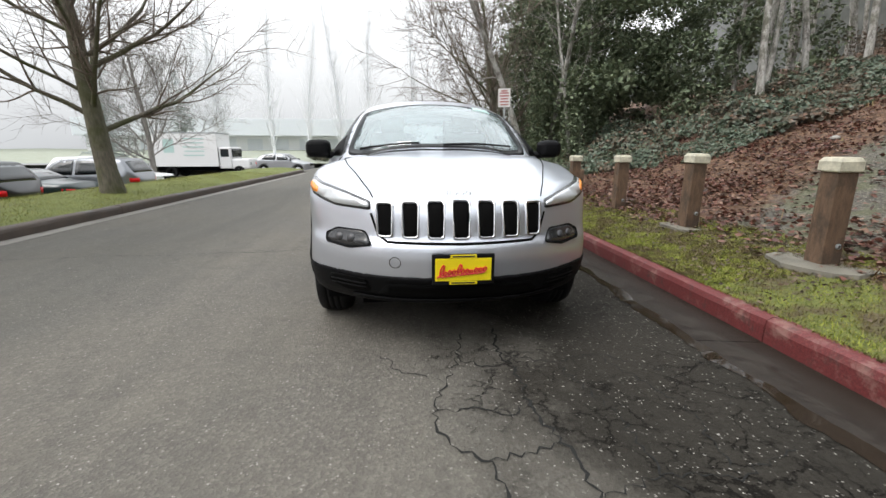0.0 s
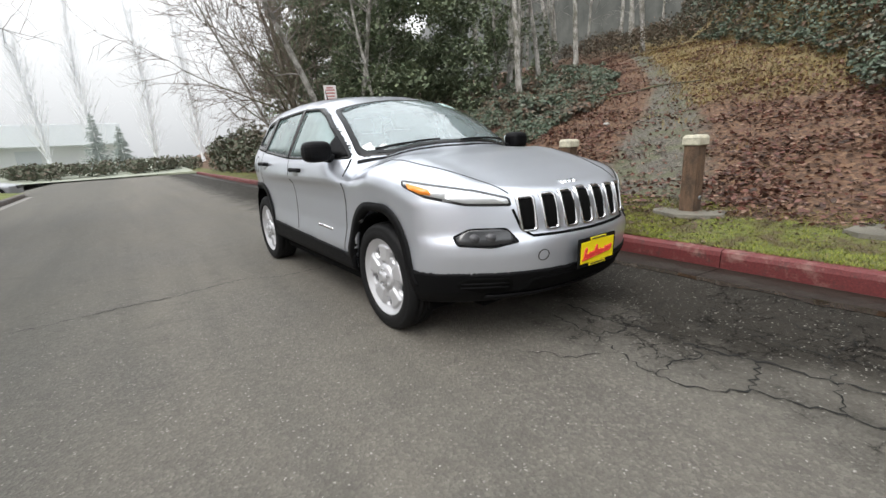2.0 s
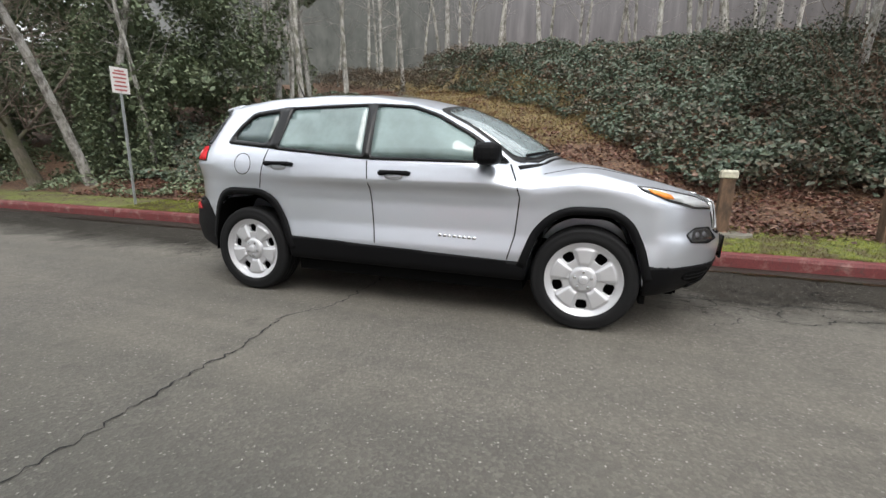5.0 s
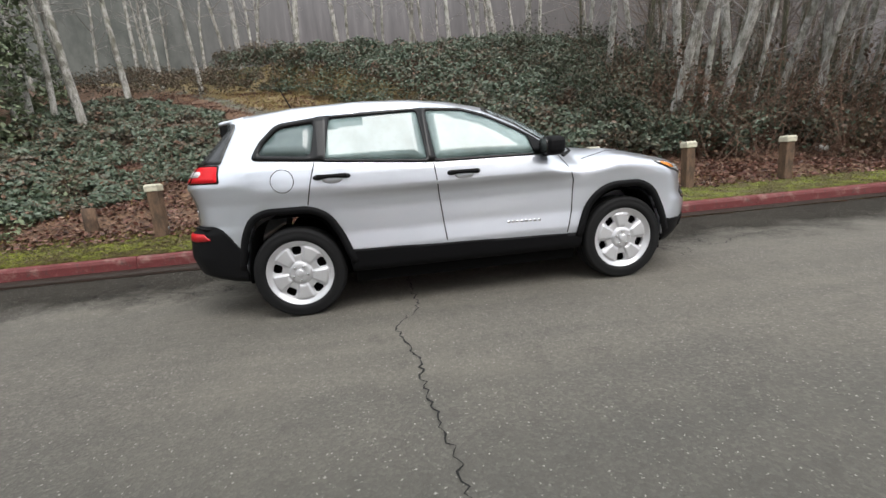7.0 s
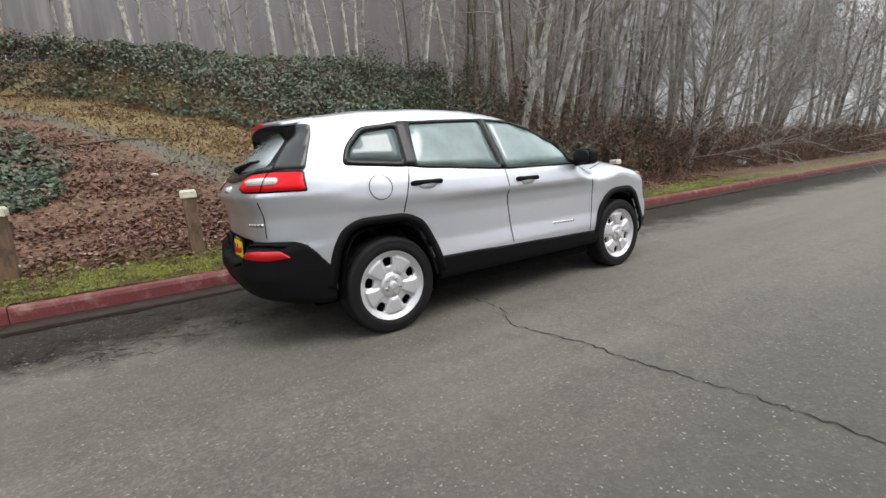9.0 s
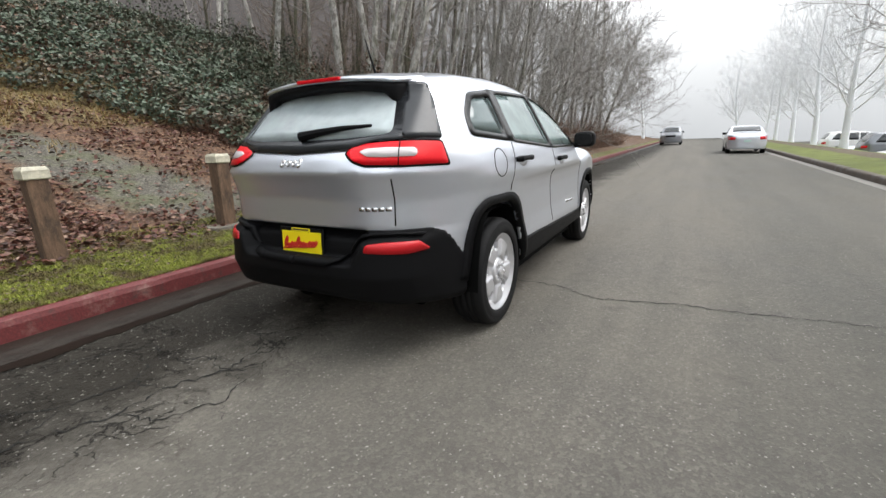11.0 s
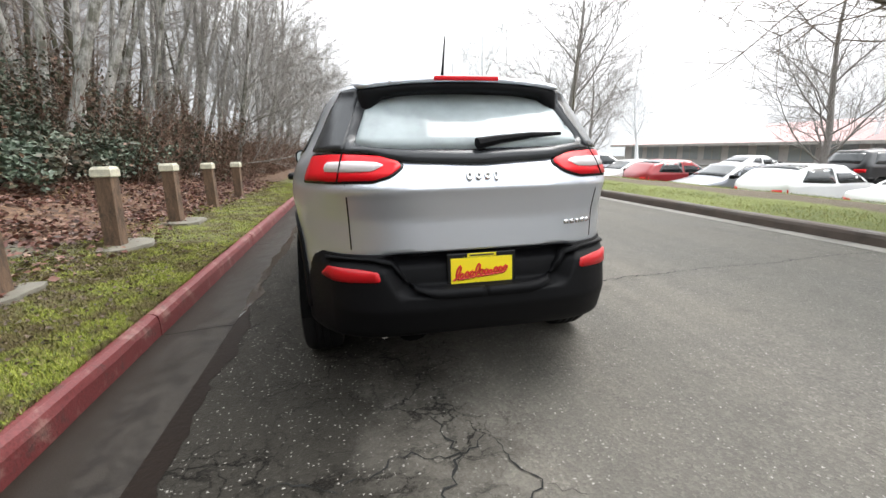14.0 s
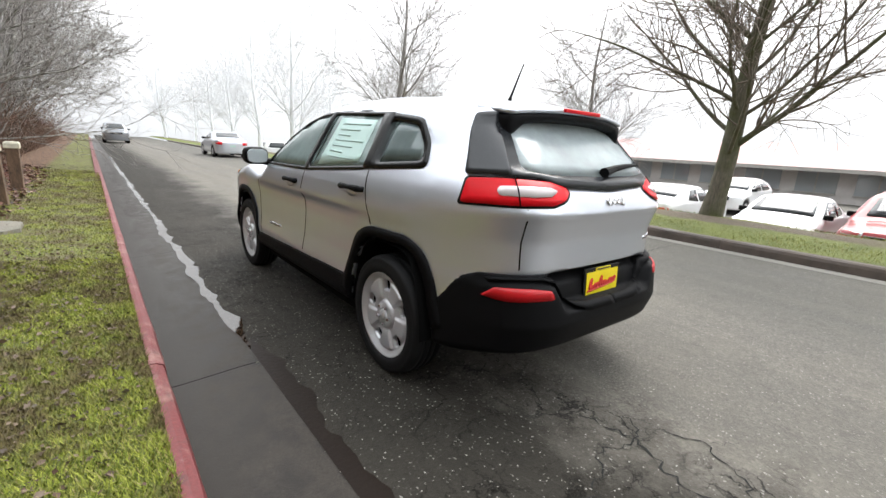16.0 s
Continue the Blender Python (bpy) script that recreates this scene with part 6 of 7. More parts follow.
BLADE = leaf_mat("grass_blades", [(0.10, 0.12, 0.015), (0.18, 0.205, 0.025), (0.27, 0.29, 0.045), (0.36, 0.36, 0.08), (0.30, 0.23, 0.10)], 0.6)
VERGE = verge_mat("mossy_verge_blades", [(0.075, 0.095, 0.014), (0.15, 0.185, 0.025), (0.25, 0.285, 0.040), (0.34, 0.36, 0.07), (0.21, 0.235, 0.04), (0.30, 0.25, 0.12)], [(0.05, 0.035, 0.020), (0.15, 0.105, 0.055), (0.055, 0.070, 0.018)])
g = np.random.default_rng(7)


def clump_noise(x, y, f, seed):
    r = np.random.default_rng(seed)
    v = 0
    for k in range(9):
        a, q, p = r.uniform(0, 6.28), f * r.uniform(0.5, 2.6), r.uniform(0, 6.28)
        v = v + np.sin(q * (x * math.cos(a) + y * math.sin(a)) + p)
    return np.clip(0.5 + v / 8.0, 0, 1)


# ivy mound: overlapping cushions of leaves over the whole bank
nv = 330000
x = 4.2 + 17.5 * g.random(nv) ** 1.25
y = -17 + 29 * g.random(nv)
e = mound_edge(x)
keep = (y < e + 0.25 * clump_noise(x, y, 3.0, 3)) & (x > np.interp(y, [-16, -9, -6.5, -4.8, -3.6, 6], [5.2, 4.7, 4.8, 5.1, 4.9, 5.0])) & (clump_noise(x, y, 1.9, 1) > 0.10) & (g.random(nv) < np.interp(y, [-17, -11, -8, 20], [0.25, 0.45, 1, 1]))
x, y = x[keep], y[keep]
depth = np.clip((mound_edge(x) - y) / 0.9, 0.0, 1)
tall = (0.18 + 0.55 * clump_noise(x, y, 1.4, 5) + 0.35 * clump_noise(x, y, 4.2, 6)) * (0.45 + 0.55 * depth)
z = ground_z(x, y) + tall * g.random(len(x)) ** 0.38 + 0.03
leaves("ivy_bank", np.stack((x, y, z), 1), (0.065, 0.145), IVY, "dense dark green ivy covering the bank", "ivy", 1, 0.5, np.array([-0.5, 0.1, 0.8]))
# bramble bank on the other side of the path
x = 4.4 + 11.0 * g.random(90000) ** 1.15
y = 3.0 + 9 * g.random(90000)
lim = np.interp(x, [4.4, 5.2, 6, 7, 8, 10, 12.3, 15], [6.4, 5.4, 3.9, 3.5, 3.6, 4.1, 5.6, 8.2])
keep = (y > lim + 0.5 * clump_noise(x, y, 2.4, 2)) & (clump_noise(x, y, 2.1, 4) > 0.22)
x, y = x[keep], y[keep]
ed = np.clip((y - np.interp(x, [4.4, 5.2, 6, 7, 8, 10, 12.3, 15], [6.4, 5.4, 3.9, 3.5, 3.6, 4.1, 5.6, 8.2])) / 2.0, 0, 1)
z = ground_z(x, y) + (0.08 + 0.55 * clump_noise(x, y, 1.7, 8) ** 1.5) * (0.2 + 0.8 * ed) * g.random(len(x)) ** 0.4
leaves("bramble_bank", np.stack((x, y, z), 1), (0.07, 0.16), IVY, "green and rusty bramble bank", "bramble", 2, 0.5, np.array([-0.5, -0.4, 0.8]))
# low ground ivy near the sign
x, y = 3.0 + 3.5 * g.random(9000), 6.6 + 12 * g.random(9000)
keep = clump_noise(x, y, 1.6, 6) > 0.42
x, y = x[keep], y[keep]
z = ground_z(x, y) + 0.45 * clump_noise(x, y, 2.0, 2) * g.random(len(x)) ** 0.5
leaves("ground_ivy", np.stack((x, y, z), 1), (0.06, 0.13), LAUREL, "low dark ivy under the trees", "ivy", 3)
# dark evergreen masses: many clumps
C = []
for k in range(400):
    cx, cy = rnd.uniform(4.6, 12.0) if k % 4 else rnd.uniform(12, 18.5), rnd.uniform(9.8, 24)
    if cy < 9.5 + 0.25 * (cx - 5):
        continue
    cz = float(ground_z(cx, cy)) + 9.0 * rnd.random() ** 1.2
    r = rnd.uniform(0.5, 1.25)
    q = g.normal(size=(300, 3))
    q *= (r * (0.55 + 0.45 * g.random(300)) / np.linalg.norm(q, axis=1))[:, None]
    C.append(q * [1, 1, 0.75] + [cx, cy, max(cz, 0.5)])
leaves("evergreen_thicket", np.concatenate(C), (0.10, 0.24), LAUREL, "tall dark evergreen thicket", "thicket", 4, 0.8)
# ivy climbing on three trunks
C = []
for (tx, ty, top) in [(4.8, 11.3, 6.0), (5.2, 9.9, 3.0), (6.2, 11.6, 5.5), (4.3, 10.9, 4.0)]:
    n = 2600
    hz = top * g.random(n)
    a = 2 * math.pi * g.random(n)
    rr = (0.16 + 0.30 * g.random(n)) * (1 - 0.4 * hz / top)
    C.append(np.stack((tx + rr * np.cos(a) + hz * 0.03, ty + rr * np.sin(a), float(ground_z(tx, ty)) + hz), 1))
leaves("climbing_ivy", np.concatenate(C), (0.07, 0.14), LAUREL, "ivy climbing the trunks", "ivy", 5, 0.9)
# shrubs and saplings in the thicket on the bank
C = []
for k in range(330):
    cy = -4.8 - 15 * rnd.random() ** 1.2
    cx = rnd.uniform(5.0, 15.0)
    r = rnd.uniform(0.35, 0.9)
    q = g.normal(size=(150, 3))
    q *= (r * (0.5 + 0.5 * g.random(150)) / np.linalg.norm(q, axis=1))[:, None]
    C.append(q * [1, 1, 0.9] + [cx, cy, float(ground_z(cx, cy)) + 0.15 + 1.3 * rnd.random() ** 1.7])
leaves("bank_shrubs", np.concatenate(C), (0.05, 0.115), leaf_mat("dull_shrub_leaves", [(0.026, 0.040, 0.022), (0.042, 0.060, 0.033), (0.075, 0.050, 0.032), (0.036, 0.054, 0.030), (0.066, 0.086, 0.052), (0.052, 0.040, 0.026)], 0.6), "brown and olive shrubs in the thicket", "shrubs", 16, 0.8)
# low scrub along the crest of the slope
C = []
for k in range(120):
    cx = rnd.uniform(15.5, 23)
    cy = float(path_y(cx)) + rnd.uniform(-7, 4)
    r = rnd.uniform(0.25, 0.75)
    q = g.normal(size=(130, 3))
    q *= (r * (0.5 + 0.5 * g.random(130)) / np.linalg.norm(q, axis=1))[:, None]
    C.append(q * [1.3, 1.3, 0.8] + [cx, cy, float(ground_z(cx, cy)) + 0.3 + 0.5 * rnd.random()])
leaves("crest_scrub", np.concatenate(C), (0.06, 0.13), leaf_mat("brown_scrub_leaves", [(0.07, 0.065, 0.045), (0.12, 0.085, 0.06), (0.16, 0.11, 0.075), (0.09, 0.10, 0.065)], 0.7), "brown and olive scrub along the crest", "scrub", 21, 0.8)
# shrubs beyond the bend, fog haze painted into their greyed leaves
C = []
for k in range(60):
    cx, cy = rnd.uniform(-9, 3.5), rnd.uniform(36, 42)
    r = rnd.uniform(0.5, 1.0)
    q = g.normal(size=(120, 3))
    q *= (r * (0.6 + 0.4 * g.random(120)) / np.linalg.norm(q, axis=1))[:, None]
    C.append(q * [1, 1, 0.8] + [cx, cy, 0.7])
for k in range(50):
    cx, cy = rnd.uniform(2.6, 5.5), rnd.uniform(17, 36)
    r = rnd.uniform(0.5, 1.1)
    q = g.normal(size=(160, 3))
    q *= (r * (0.6 + 0.4 * g.random(160)) / np.linalg.norm(q, axis=1))[:, None]
    C.append(q * [1, 1, 0.9] + [cx, cy, 0.3 + 1.6 * rnd.random()])
leaves("far_shrubs", np.concatenate(C), (0.14, 0.30), leaf_mat("fog_greyed_shrub_leaves", [(0.10, 0.12, 0.08), (0.15, 0.17, 0.12), (0.18, 0.14, 0.11), (0.12, 0.14, 0.10)], 0.8), "low shrubs along the bend", "shrubs", 6, 0.8)
# fallen leaves on the slope
x = 2.9 + 15 * g.random(150000) ** 1.6
y = -12 + 22 * g.random(150000)
w = np.clip((x - 2.9) / 0.9, 0.03, 1) * np.clip(np.abs(y - path_y(x)) / 1.3, 0.34, 1) * (0.35 + 0.65 * (clump_noise(x, y, 2.2, 31) > 0.42))
keep = g.random(150000) < w
x, y = x[keep], y[keep]
leaves("leaf_litter", np.stack((x, y, ground_z(x, y) + 0.012 + 0.03 * g.random(len(x))), 1), (0.04, 0.095), LITTER, "fallen red-brown leaves on the slope", "leaf litter", 8, 0.15)
x, y = 2.03 + 1.5 * g.random(9000) ** 0.8, np.concatenate((-14 + 26 * g.random(4000), -2 + 9 * g.random(5000)))
leaves("verge_leaves", np.stack((x, y, ground_z(x, y) + 0.018), 1), (0.012, 0.042), DEAD, "scattered dead leaves on the mossy verge", "leaf litter", 9, 0.15)


def grass(name, x, y, z, size, label, seed):
    g2 = np.random.default_rng(seed)
    n = len(x)
    P = np.stack((x, y, z), 1)
    a = 2 * math.pi * g2.random(n)
    h = (size[0] + (size[1] - size[0]) * g2.random(n))
    w = np.stack((np.cos(a), np.sin(a), 0 * a), 1) * (0.0035 if size[1] < 0.1 else 0.007)
    lean = np.stack((np.cos(a + 1.3 + g2.random(n)), np.sin(a + 1.3 + g2.random(n)), 0 * a), 1) * (h * g2.uniform(0.3, 1.2, n))[:, None]
    tip = P + lean
    tip[:, 2] += h
    V = np.stack((P - w, P + w, tip), 1).reshape(-1, 3)
    me = bpy.data.meshes.new(name)
    me.vertices.add(len(V))
    me.vertices.foreach_set("co", V.astype(np.float32).ravel())
    me.loops.add(3 * n)
    me.loops.foreach_set("vertex_index", np.arange(3 * n, dtype=np.int32))
    me.polygons.add(n)
    me.polygons.foreach_set("loop_start", np.arange(0, 3 * n, 3, dtype=np.int32))
    me.polygons.foreach_set("loop_total", np.full(n, 3, np.int32))
    me.update(calc_edges=True)
    return tagged(link(name, me, {"dry_grass": DRY, "verge_grass": VERGE}.get(name, BLADE)), label, "grass", kind="stuff")


n = 330000
x, y = 1.995 + 1.6 * g.random(n) ** 1.25, np.concatenate((-12 + 19 * g.random(130000), -1.5 + 8.5 * g.random(n - 130000)))
keep = 0.35 + clump_noise(x, y, 5.0, 3) * np.clip((3.7 - x) / 0.6, 0, 1) > 0.8 * g.random(n)
x, y = x[keep], y[keep]
grass("verge_grass", x, y, ground_z(np.maximum(x, 2.03), y) - 0.004, (0.010, 0.034), "short mossy grass on the kerb-side verge", 12)
n = 60000
x, y = 3.2 + 15 * g.random(n) ** 1.1, -6 + 16 * g.random(n)
pl = hill_plan(x, y)
keep = (pl[:, 2] + 0.22 * (clump_noise(x, y, 3.0, 15) > 0.68)) * clump_noise(x, y, 2.6, 18) > 0.28 * g.random(n) + 0.12
x, y = x[keep], y[keep]
grass("dry_grass", x, y, ground_z(x, y), (0.05, 0.16), "tufts of dry yellow grass on the slope", 15)
n = 40000
x, y = xl - 0.18 - 3.0 * g.random(n), -9 + 24 * g.random(n)
keep = (y > 3) | (x > -6.55 + 0.3 * g.random(n)) | (x < -7.55 - 0.2 * g.random(n))
x, y = x[keep], y[keep]
grass("lawn_grass", x, y, 0.13 + 0.10 * np.sin(np.clip((xl - x) / 3.4, 0, 1) * math.pi) - 1.0 * np.clip((-8.1 - x) / 1.5, 0, 1), (0.02, 0.05), "mown lawn grass", 13)

# brown brush along the thicket's foot
stems = []
for k in range(4200):
    yy = -6.2 - 34 * rnd.random() ** 1.15
    xx = rnd.uniform(4.6, 9.5) if yy > -9 else rnd.uniform(3.9, 7.5)
    z0 = float(ground_z(xx, yy))
    d = np.array([rnd.gauss(-0.15, 0.5), rnd.gauss(0, 0.5), 1.0])
    d /= np.linalg.norm(d)
    pts, rad = limb(rnd, (xx, yy, z0), d, rnd.uniform(0.6, 2.8), rnd.uniform(0.006, 0.012), 0.003, 5, 0.28, -0.05)
    stems.append((pts, rad, 3))
for k in range(700):
    xx, yy = rnd.uniform(4.5, 10), rnd.uniform(-6, 8.5)
    if -3.4 < yy < 4.8:
        continue
    z0 = float(ground_z(xx, yy))
    pts, rad = limb(rnd, (xx, yy, z0), (rnd.gauss(0, 0.6), rnd.gauss(0, 0.6), 1.0), rnd.uniform(0.6, 1.4), 0.005, 0.002, 5, 0.3, -0.08)
    stems.append((pts, rad, 3))
br = tubes("brush_stems", stems, bark_mat("russet_brush_stems", (0.085, 0.048, 0.033), (0.20, 0.12, 0.082)))
tagged(br, "tangled brown brush stems at the foot of the thicket", "brush", kind="stuff")
n = 52000
y = -6.6 - 36 * g.random(n) ** 1.2
x = np.where(y > -9, 4.8, 4.0) + 4.2 * g.random(n)
keep = clump_noise(x, y, 1.8, 9) > 0.35
x, y = x[keep], y[keep]
z = ground_z(x, y) + np.where(y > -16, 2.6, 1.7) * clump_noise(x, y, 1.3, 4) * g.random(len(x)) ** 1.1
leaves("brush_leaves", np.stack((x, y, z), 1), (0.06, 0.14), BRUSH, "withered brown leaves in the brush", "brush", 14, 0.8)


# ---- bollards, sign, cars, buildings ----
POST = bark_mat("stained_timber", (0.078, 0.047, 0.029), (0.175, 0.108, 0.066), 0.0, (0.055, 0.036, 0.024))
CREAM = concrete("cream_weathered_paint", (0.60, 0.565, 0.44), 0.55)
GALV = plain("galvanised_steel", (0.42, 0.44, 0.45), 0.45, 0.7, 40, 0.15)
SIGNW = plain("white_sign_face", (0.74, 0.72, 0.70), 0.5, 0, 20, 0.08)
SIGNR = plain("faded_red_print", (0.45, 0.12, 0.12), 0.6)


def bollard():
    b = thing("bollard", "square timber bollard with a cream chamfered cap", "bollard")
    part("post", box((-0.082, -0.082, -0.16), (0.082, 0.082, 0.76), 0.008), POST, b, "brown stained timber post")
    bm = bmesh.new()
    rings = []
    for z, h in ((0.755, 0.090), (0.765, 0.098), (0.835, 0.098), (0.862, 0.082), (0.866, 0.078)):
        rings.append([bm.verts.new((sx * h, sy * h, z)) for sx, sy in ((-1, -1), (1, -1), (1, 1), (-1, 1))])
    for a, c in zip(rings, rings[1:]):
        for k in range(4):
            bm.faces.new((a[k], a[(k + 1) % 4], c[(k + 1) % 4], c[k]))
    bm.faces.new(rings[-1])
    bm.faces.new(rings[0][::-1])
    part("cap", bm, CREAM, b, "cream painted cap")
    part("eye_bolt", lathe([(0.012, 0.0), (0.022, 0.004), (0.022, 0.016), (0.012, 0.018)], 14, "y", (0.03, -0.098, 0.17)), GALV, b)
    return b


OLD_PAD = concrete("mossy_old_concrete", (0.20, 0.185, 0.15), 0.7)
b0 = bollard()
BZ = [(4.12, 1.045), (2.235, 1.07), (0.475, 1.107), (-1.28, 1.09), (-3.05, 1.075), (-4.89, 1.037), (-6.89, 0.998)]
for i, (y, top) in enumerate(BZ):
    m = pose(3.14, y, top - 0.866, rnd.uniform(-1.5, 1.5), rnd.uniform(-1.5, 1.5), rnd.uniform(-4, 4))
    if i == 0:
        b0.matrix_basis = m
        ob = b0
    else:
        ob = copy_thing(b0, m)
    tagged(ob, "", "", "roadside bollards")
    if -3.5 < y < 1.0:
        bm = bmesh.new()
        k = 14
        ra = random.Random(i)
        top_r, low_r = [], []
        for j in range(k):
            a = 2 * math.pi * j / k
            rr = ra.uniform(0.85, 1.1)
            px, py = 0.42 * rr * max(-1, min(1, 1.25 * math.cos(a))), 0.46 * rr * max(-1, min(1, 1.25 * math.sin(a)))
            top_r.append(bm.verts.new((px, py, 0.0)))
            low_r.append(bm.verts.new((px * 1.04, py * 1.04, -0.12)))
        bm.faces.new(top_r)
        for j in range(k):
            bm.faces.new((low_r[j], low_r[(j + 1) % k], top_r[(j + 1) % k], top_r[j]))
        pad = part("concrete_pad", bm, OLD_PAD)
        pad.location = (3.14, y, float(ground_z(3.14, y)) + 0.014)
        pad.scale = (0.55, 0.6, 1) if y > 0 else (0.8, 0.8, 1)
        tagged(pad, "rough concrete pad round a bollard's foot", "concrete pad", "bollard pads")

sg = thing("road_sign", "white parking sign with faded print on a steel post", "sign", pose(2.36, 7.0, 0.15, 0, -1, -8))
part("post", box((-0.022, -0.012, -0.2), (0.022, 0.012, 2.40), 0.004), GALV, sg, "galvanised steel post")
face = part("sign_plate", box((-0.152, -0.020, 2.06), (0.152, -0.014, 2.51), 0.004), SIGNW, sg, "white sign plate")
for k, (w, zz) in enumerate(((0.08, 2.45), (0.11, 2.40), (0.11, 2.33), (0.09, 2.26), (0.11, 2.19), (0.10, 2.12))):
    part("print_bar", box((-w, -0.0225, zz - 0.014), (w, -0.0205, zz + 0.014)), SIGNR, face)
for zz in (2.09, 2.48):
    part("bolt", lathe([(0.0005, -0.027), (0.009, -0.026), (0.010, -0.02)], 8, "y", (0, 0, zz)), GALV, sg)

# branch and pale stones on the slope
bpts, brad = limb(random.Random(3), (9.6, 4.2, float(ground_z(9.6, 4.2)) + 0.06), (0.35, -0.95, 0.05), 2.3, 0.035, 0.015, 8, 0.12, 0.0)
for p in bpts:
    p[2] = float(ground_z(p[0], p[1])) + 0.05
tagged(tubes("fallen_branch", [(bpts, brad, 7)], BARK_DARK), "fallen dead branch lying across the gravel path", "branch")


def stone(x, y, s, seed, label):
    bm = bmesh.new()
    bmesh.ops.create_icosphere(bm, subdivisions=2, radius=s)
    ra = random.Random(seed)
    for v in bm.verts:
        v.co = Vector((v.co.x * 1.3, v.co.y, v.co.z * 0.7)) * (1 + 0.25 * noise.noise(v.co * (2.2 / s) + Vector((seed, 0, 0))))
    ob = part("stone", bm, PAD, None, "", True)
    ob.location = (x, y, float(ground_z(x, y)) + s * 0.3)
    ob.rotation_euler = (0, 0, ra.uniform(0, 6))
    return tagged(ob, label, "stone")


stone(7.0, 2.52, 0.07, 1, "pale stone lying among the fallen leaves")
stone(4.9, -9.6, 0.14, 2, "pale stone at the foot of the brush")
stone(4.4, -16.4, 0.22, 3, "pale boulder beside the grass verge")

# long crack lines in the road
CRACK = plain("crack_filled_with_dirt", (0.010, 0.010, 0.009), 0.9)


def crack(name, pts, width, seed):
    ra = random.Random(seed)
    line = []
    for a, b in zip(pts, pts[1:]):
        a, b = Vector(a), Vector(b)
        n = max(2, int((b - a).length / 0.028))
        for j in range(n):
            p = a.lerp(b, j / n)
            t = (b - a).normalized()
            line.append(p + Vector((-t.y, t.x)) * ra.uniform(-0.022, 0.022))
    line.append(Vector(pts[-1]))
    bm = bmesh.new()
    l, r = [], []
    for i, p in enumerate(line):
        t = (line[min(i + 1, len(line) - 1)] - line[max(i - 1, 0)]).normalized()
        w = width * 0.62 * ra.uniform(0.2, 1.5) * min(1, 0.3 + 0.25 * min(i, len(line) - 1 - i))
        nrm = Vector((-t.y, t.x)) * w / 2
        l.append(bm.verts.new((p.x + nrm.x, p.y + nrm.y, 0.004)))
        r.append(bm.verts.new((p.x - nrm.x, p.y - nrm.y, 0.004)))
    for i in range(len(line) - 1):
        bm.faces.new((l[i], r[i], r[i + 1], l[i + 1]))
    return part("road_crack", bm, CRACK, road)


crack("a", [(1.4, 0.62), (0.3, 0.50), (-0.9, 0.47), (-1.12, 0.50), (-1.25, 0.62), (-1.38, 0.66), (-1.591, 0.616), (-1.839, 0.556), (-2.328, 0.532), (-2.9, 0.47), (-3.6, 0.50), (-4.4, 0.40), (-5.2, 0.42)], 0.016, 1)
A, B = (-0.193, -2.859), (-0.006, -3.186)
for k, (pts, w) in enumerate([([(0.02, -2.0), (-0.03, -2.35), (-0.12, -2.6), A, (-0.16, -3.05), B, (0.05, -3.5), (0.12, -3.9)], 0.016), ([(0.25, -1.9), (0.22, -2.3), (0.27, -2.6), (0.24, -2.8), (0.30, -3.1), (0.33, -3.4), (0.42, -3.75), (0.45, -4.2)], 0.018),
                              ([(-0.03, -2.35), (0.12, -2.45), (0.22, -2.45)], 0.012), ([A, (0.02, -2.82), (0.13, -2.9), (0.24, -2.8)], 0.012), ([B, (0.14, -3.15), (0.30, -3.1)], 0.013), ([(0.33, -3.4), (0.6, -3.3), (0.85, -3.35), (1.2, -3.2)], 0.010),
                              ([(0.22, -2.3), (0.5, -2.45), (0.75, -2.35), (1.1, -2.6)], 0.010), ([(0.5, -2.45), (0.6, -2.9), (0.6, -3.3), (0.7, -3.8)], 0.010), ([(0.85, -3.35), (0.95, -2.9), (0.75, -2.35)], 0.009), ([(0.05, -3.5), (0.33, -3.4)], 0.010), ([(-0.12, -2.6), (-0.35, -2.45), (-0.5, -2.2)], 0.008),
                              ([(0.25, 2.3), (0.2, 2.6), (0.32, 2.85), (0.30, 3.1), (0.45, 3.4), (0.5, 3.9)], 0.014), ([(0.05, 2.5), (0.2, 2.6), (0.42, 2.55), (0.7, 2.7), (0.9, 2.6)], 0.011), ([(0.32, 2.85), (0.55, 2.9), (0.7, 2.7)], 0.010), ([(0.30, 3.1), (0.1, 3.05), (-0.05, 2.8), (0.05, 2.5)], 0.010),
                              ([(0.55, 2.9), (0.62, 3.2), (0.85, 3.4), (0.9, 3.9)], 0.010), ([(0.62, 3.2), (0.45, 3.4)], 0.008), ([(0.9, 2.6), (1.1, 2.9), (1.05, 3.3), (0.85, 3.4)], 0.009), ([(-0.05, 2.8), (-0.2, 2.9)], 0.006)]):
    crack("b", [(x_ + 0.03, y_ + 0.09) if y_ < 0 else (x_, y_) for x_, y_ in pts], w * 1.15, 20 + k)
# standing water along the gutter's edge
WATER = plain("muddy_puddle_water", (0.022, 0.014, 0.009), 0.05, 0, 5, 0.1)
MUD = plain("wet_brown_silt", (0.013, 0.008, 0.0055), 0.4, 0, 40, 0.4, 0.4, 0, 0.10)


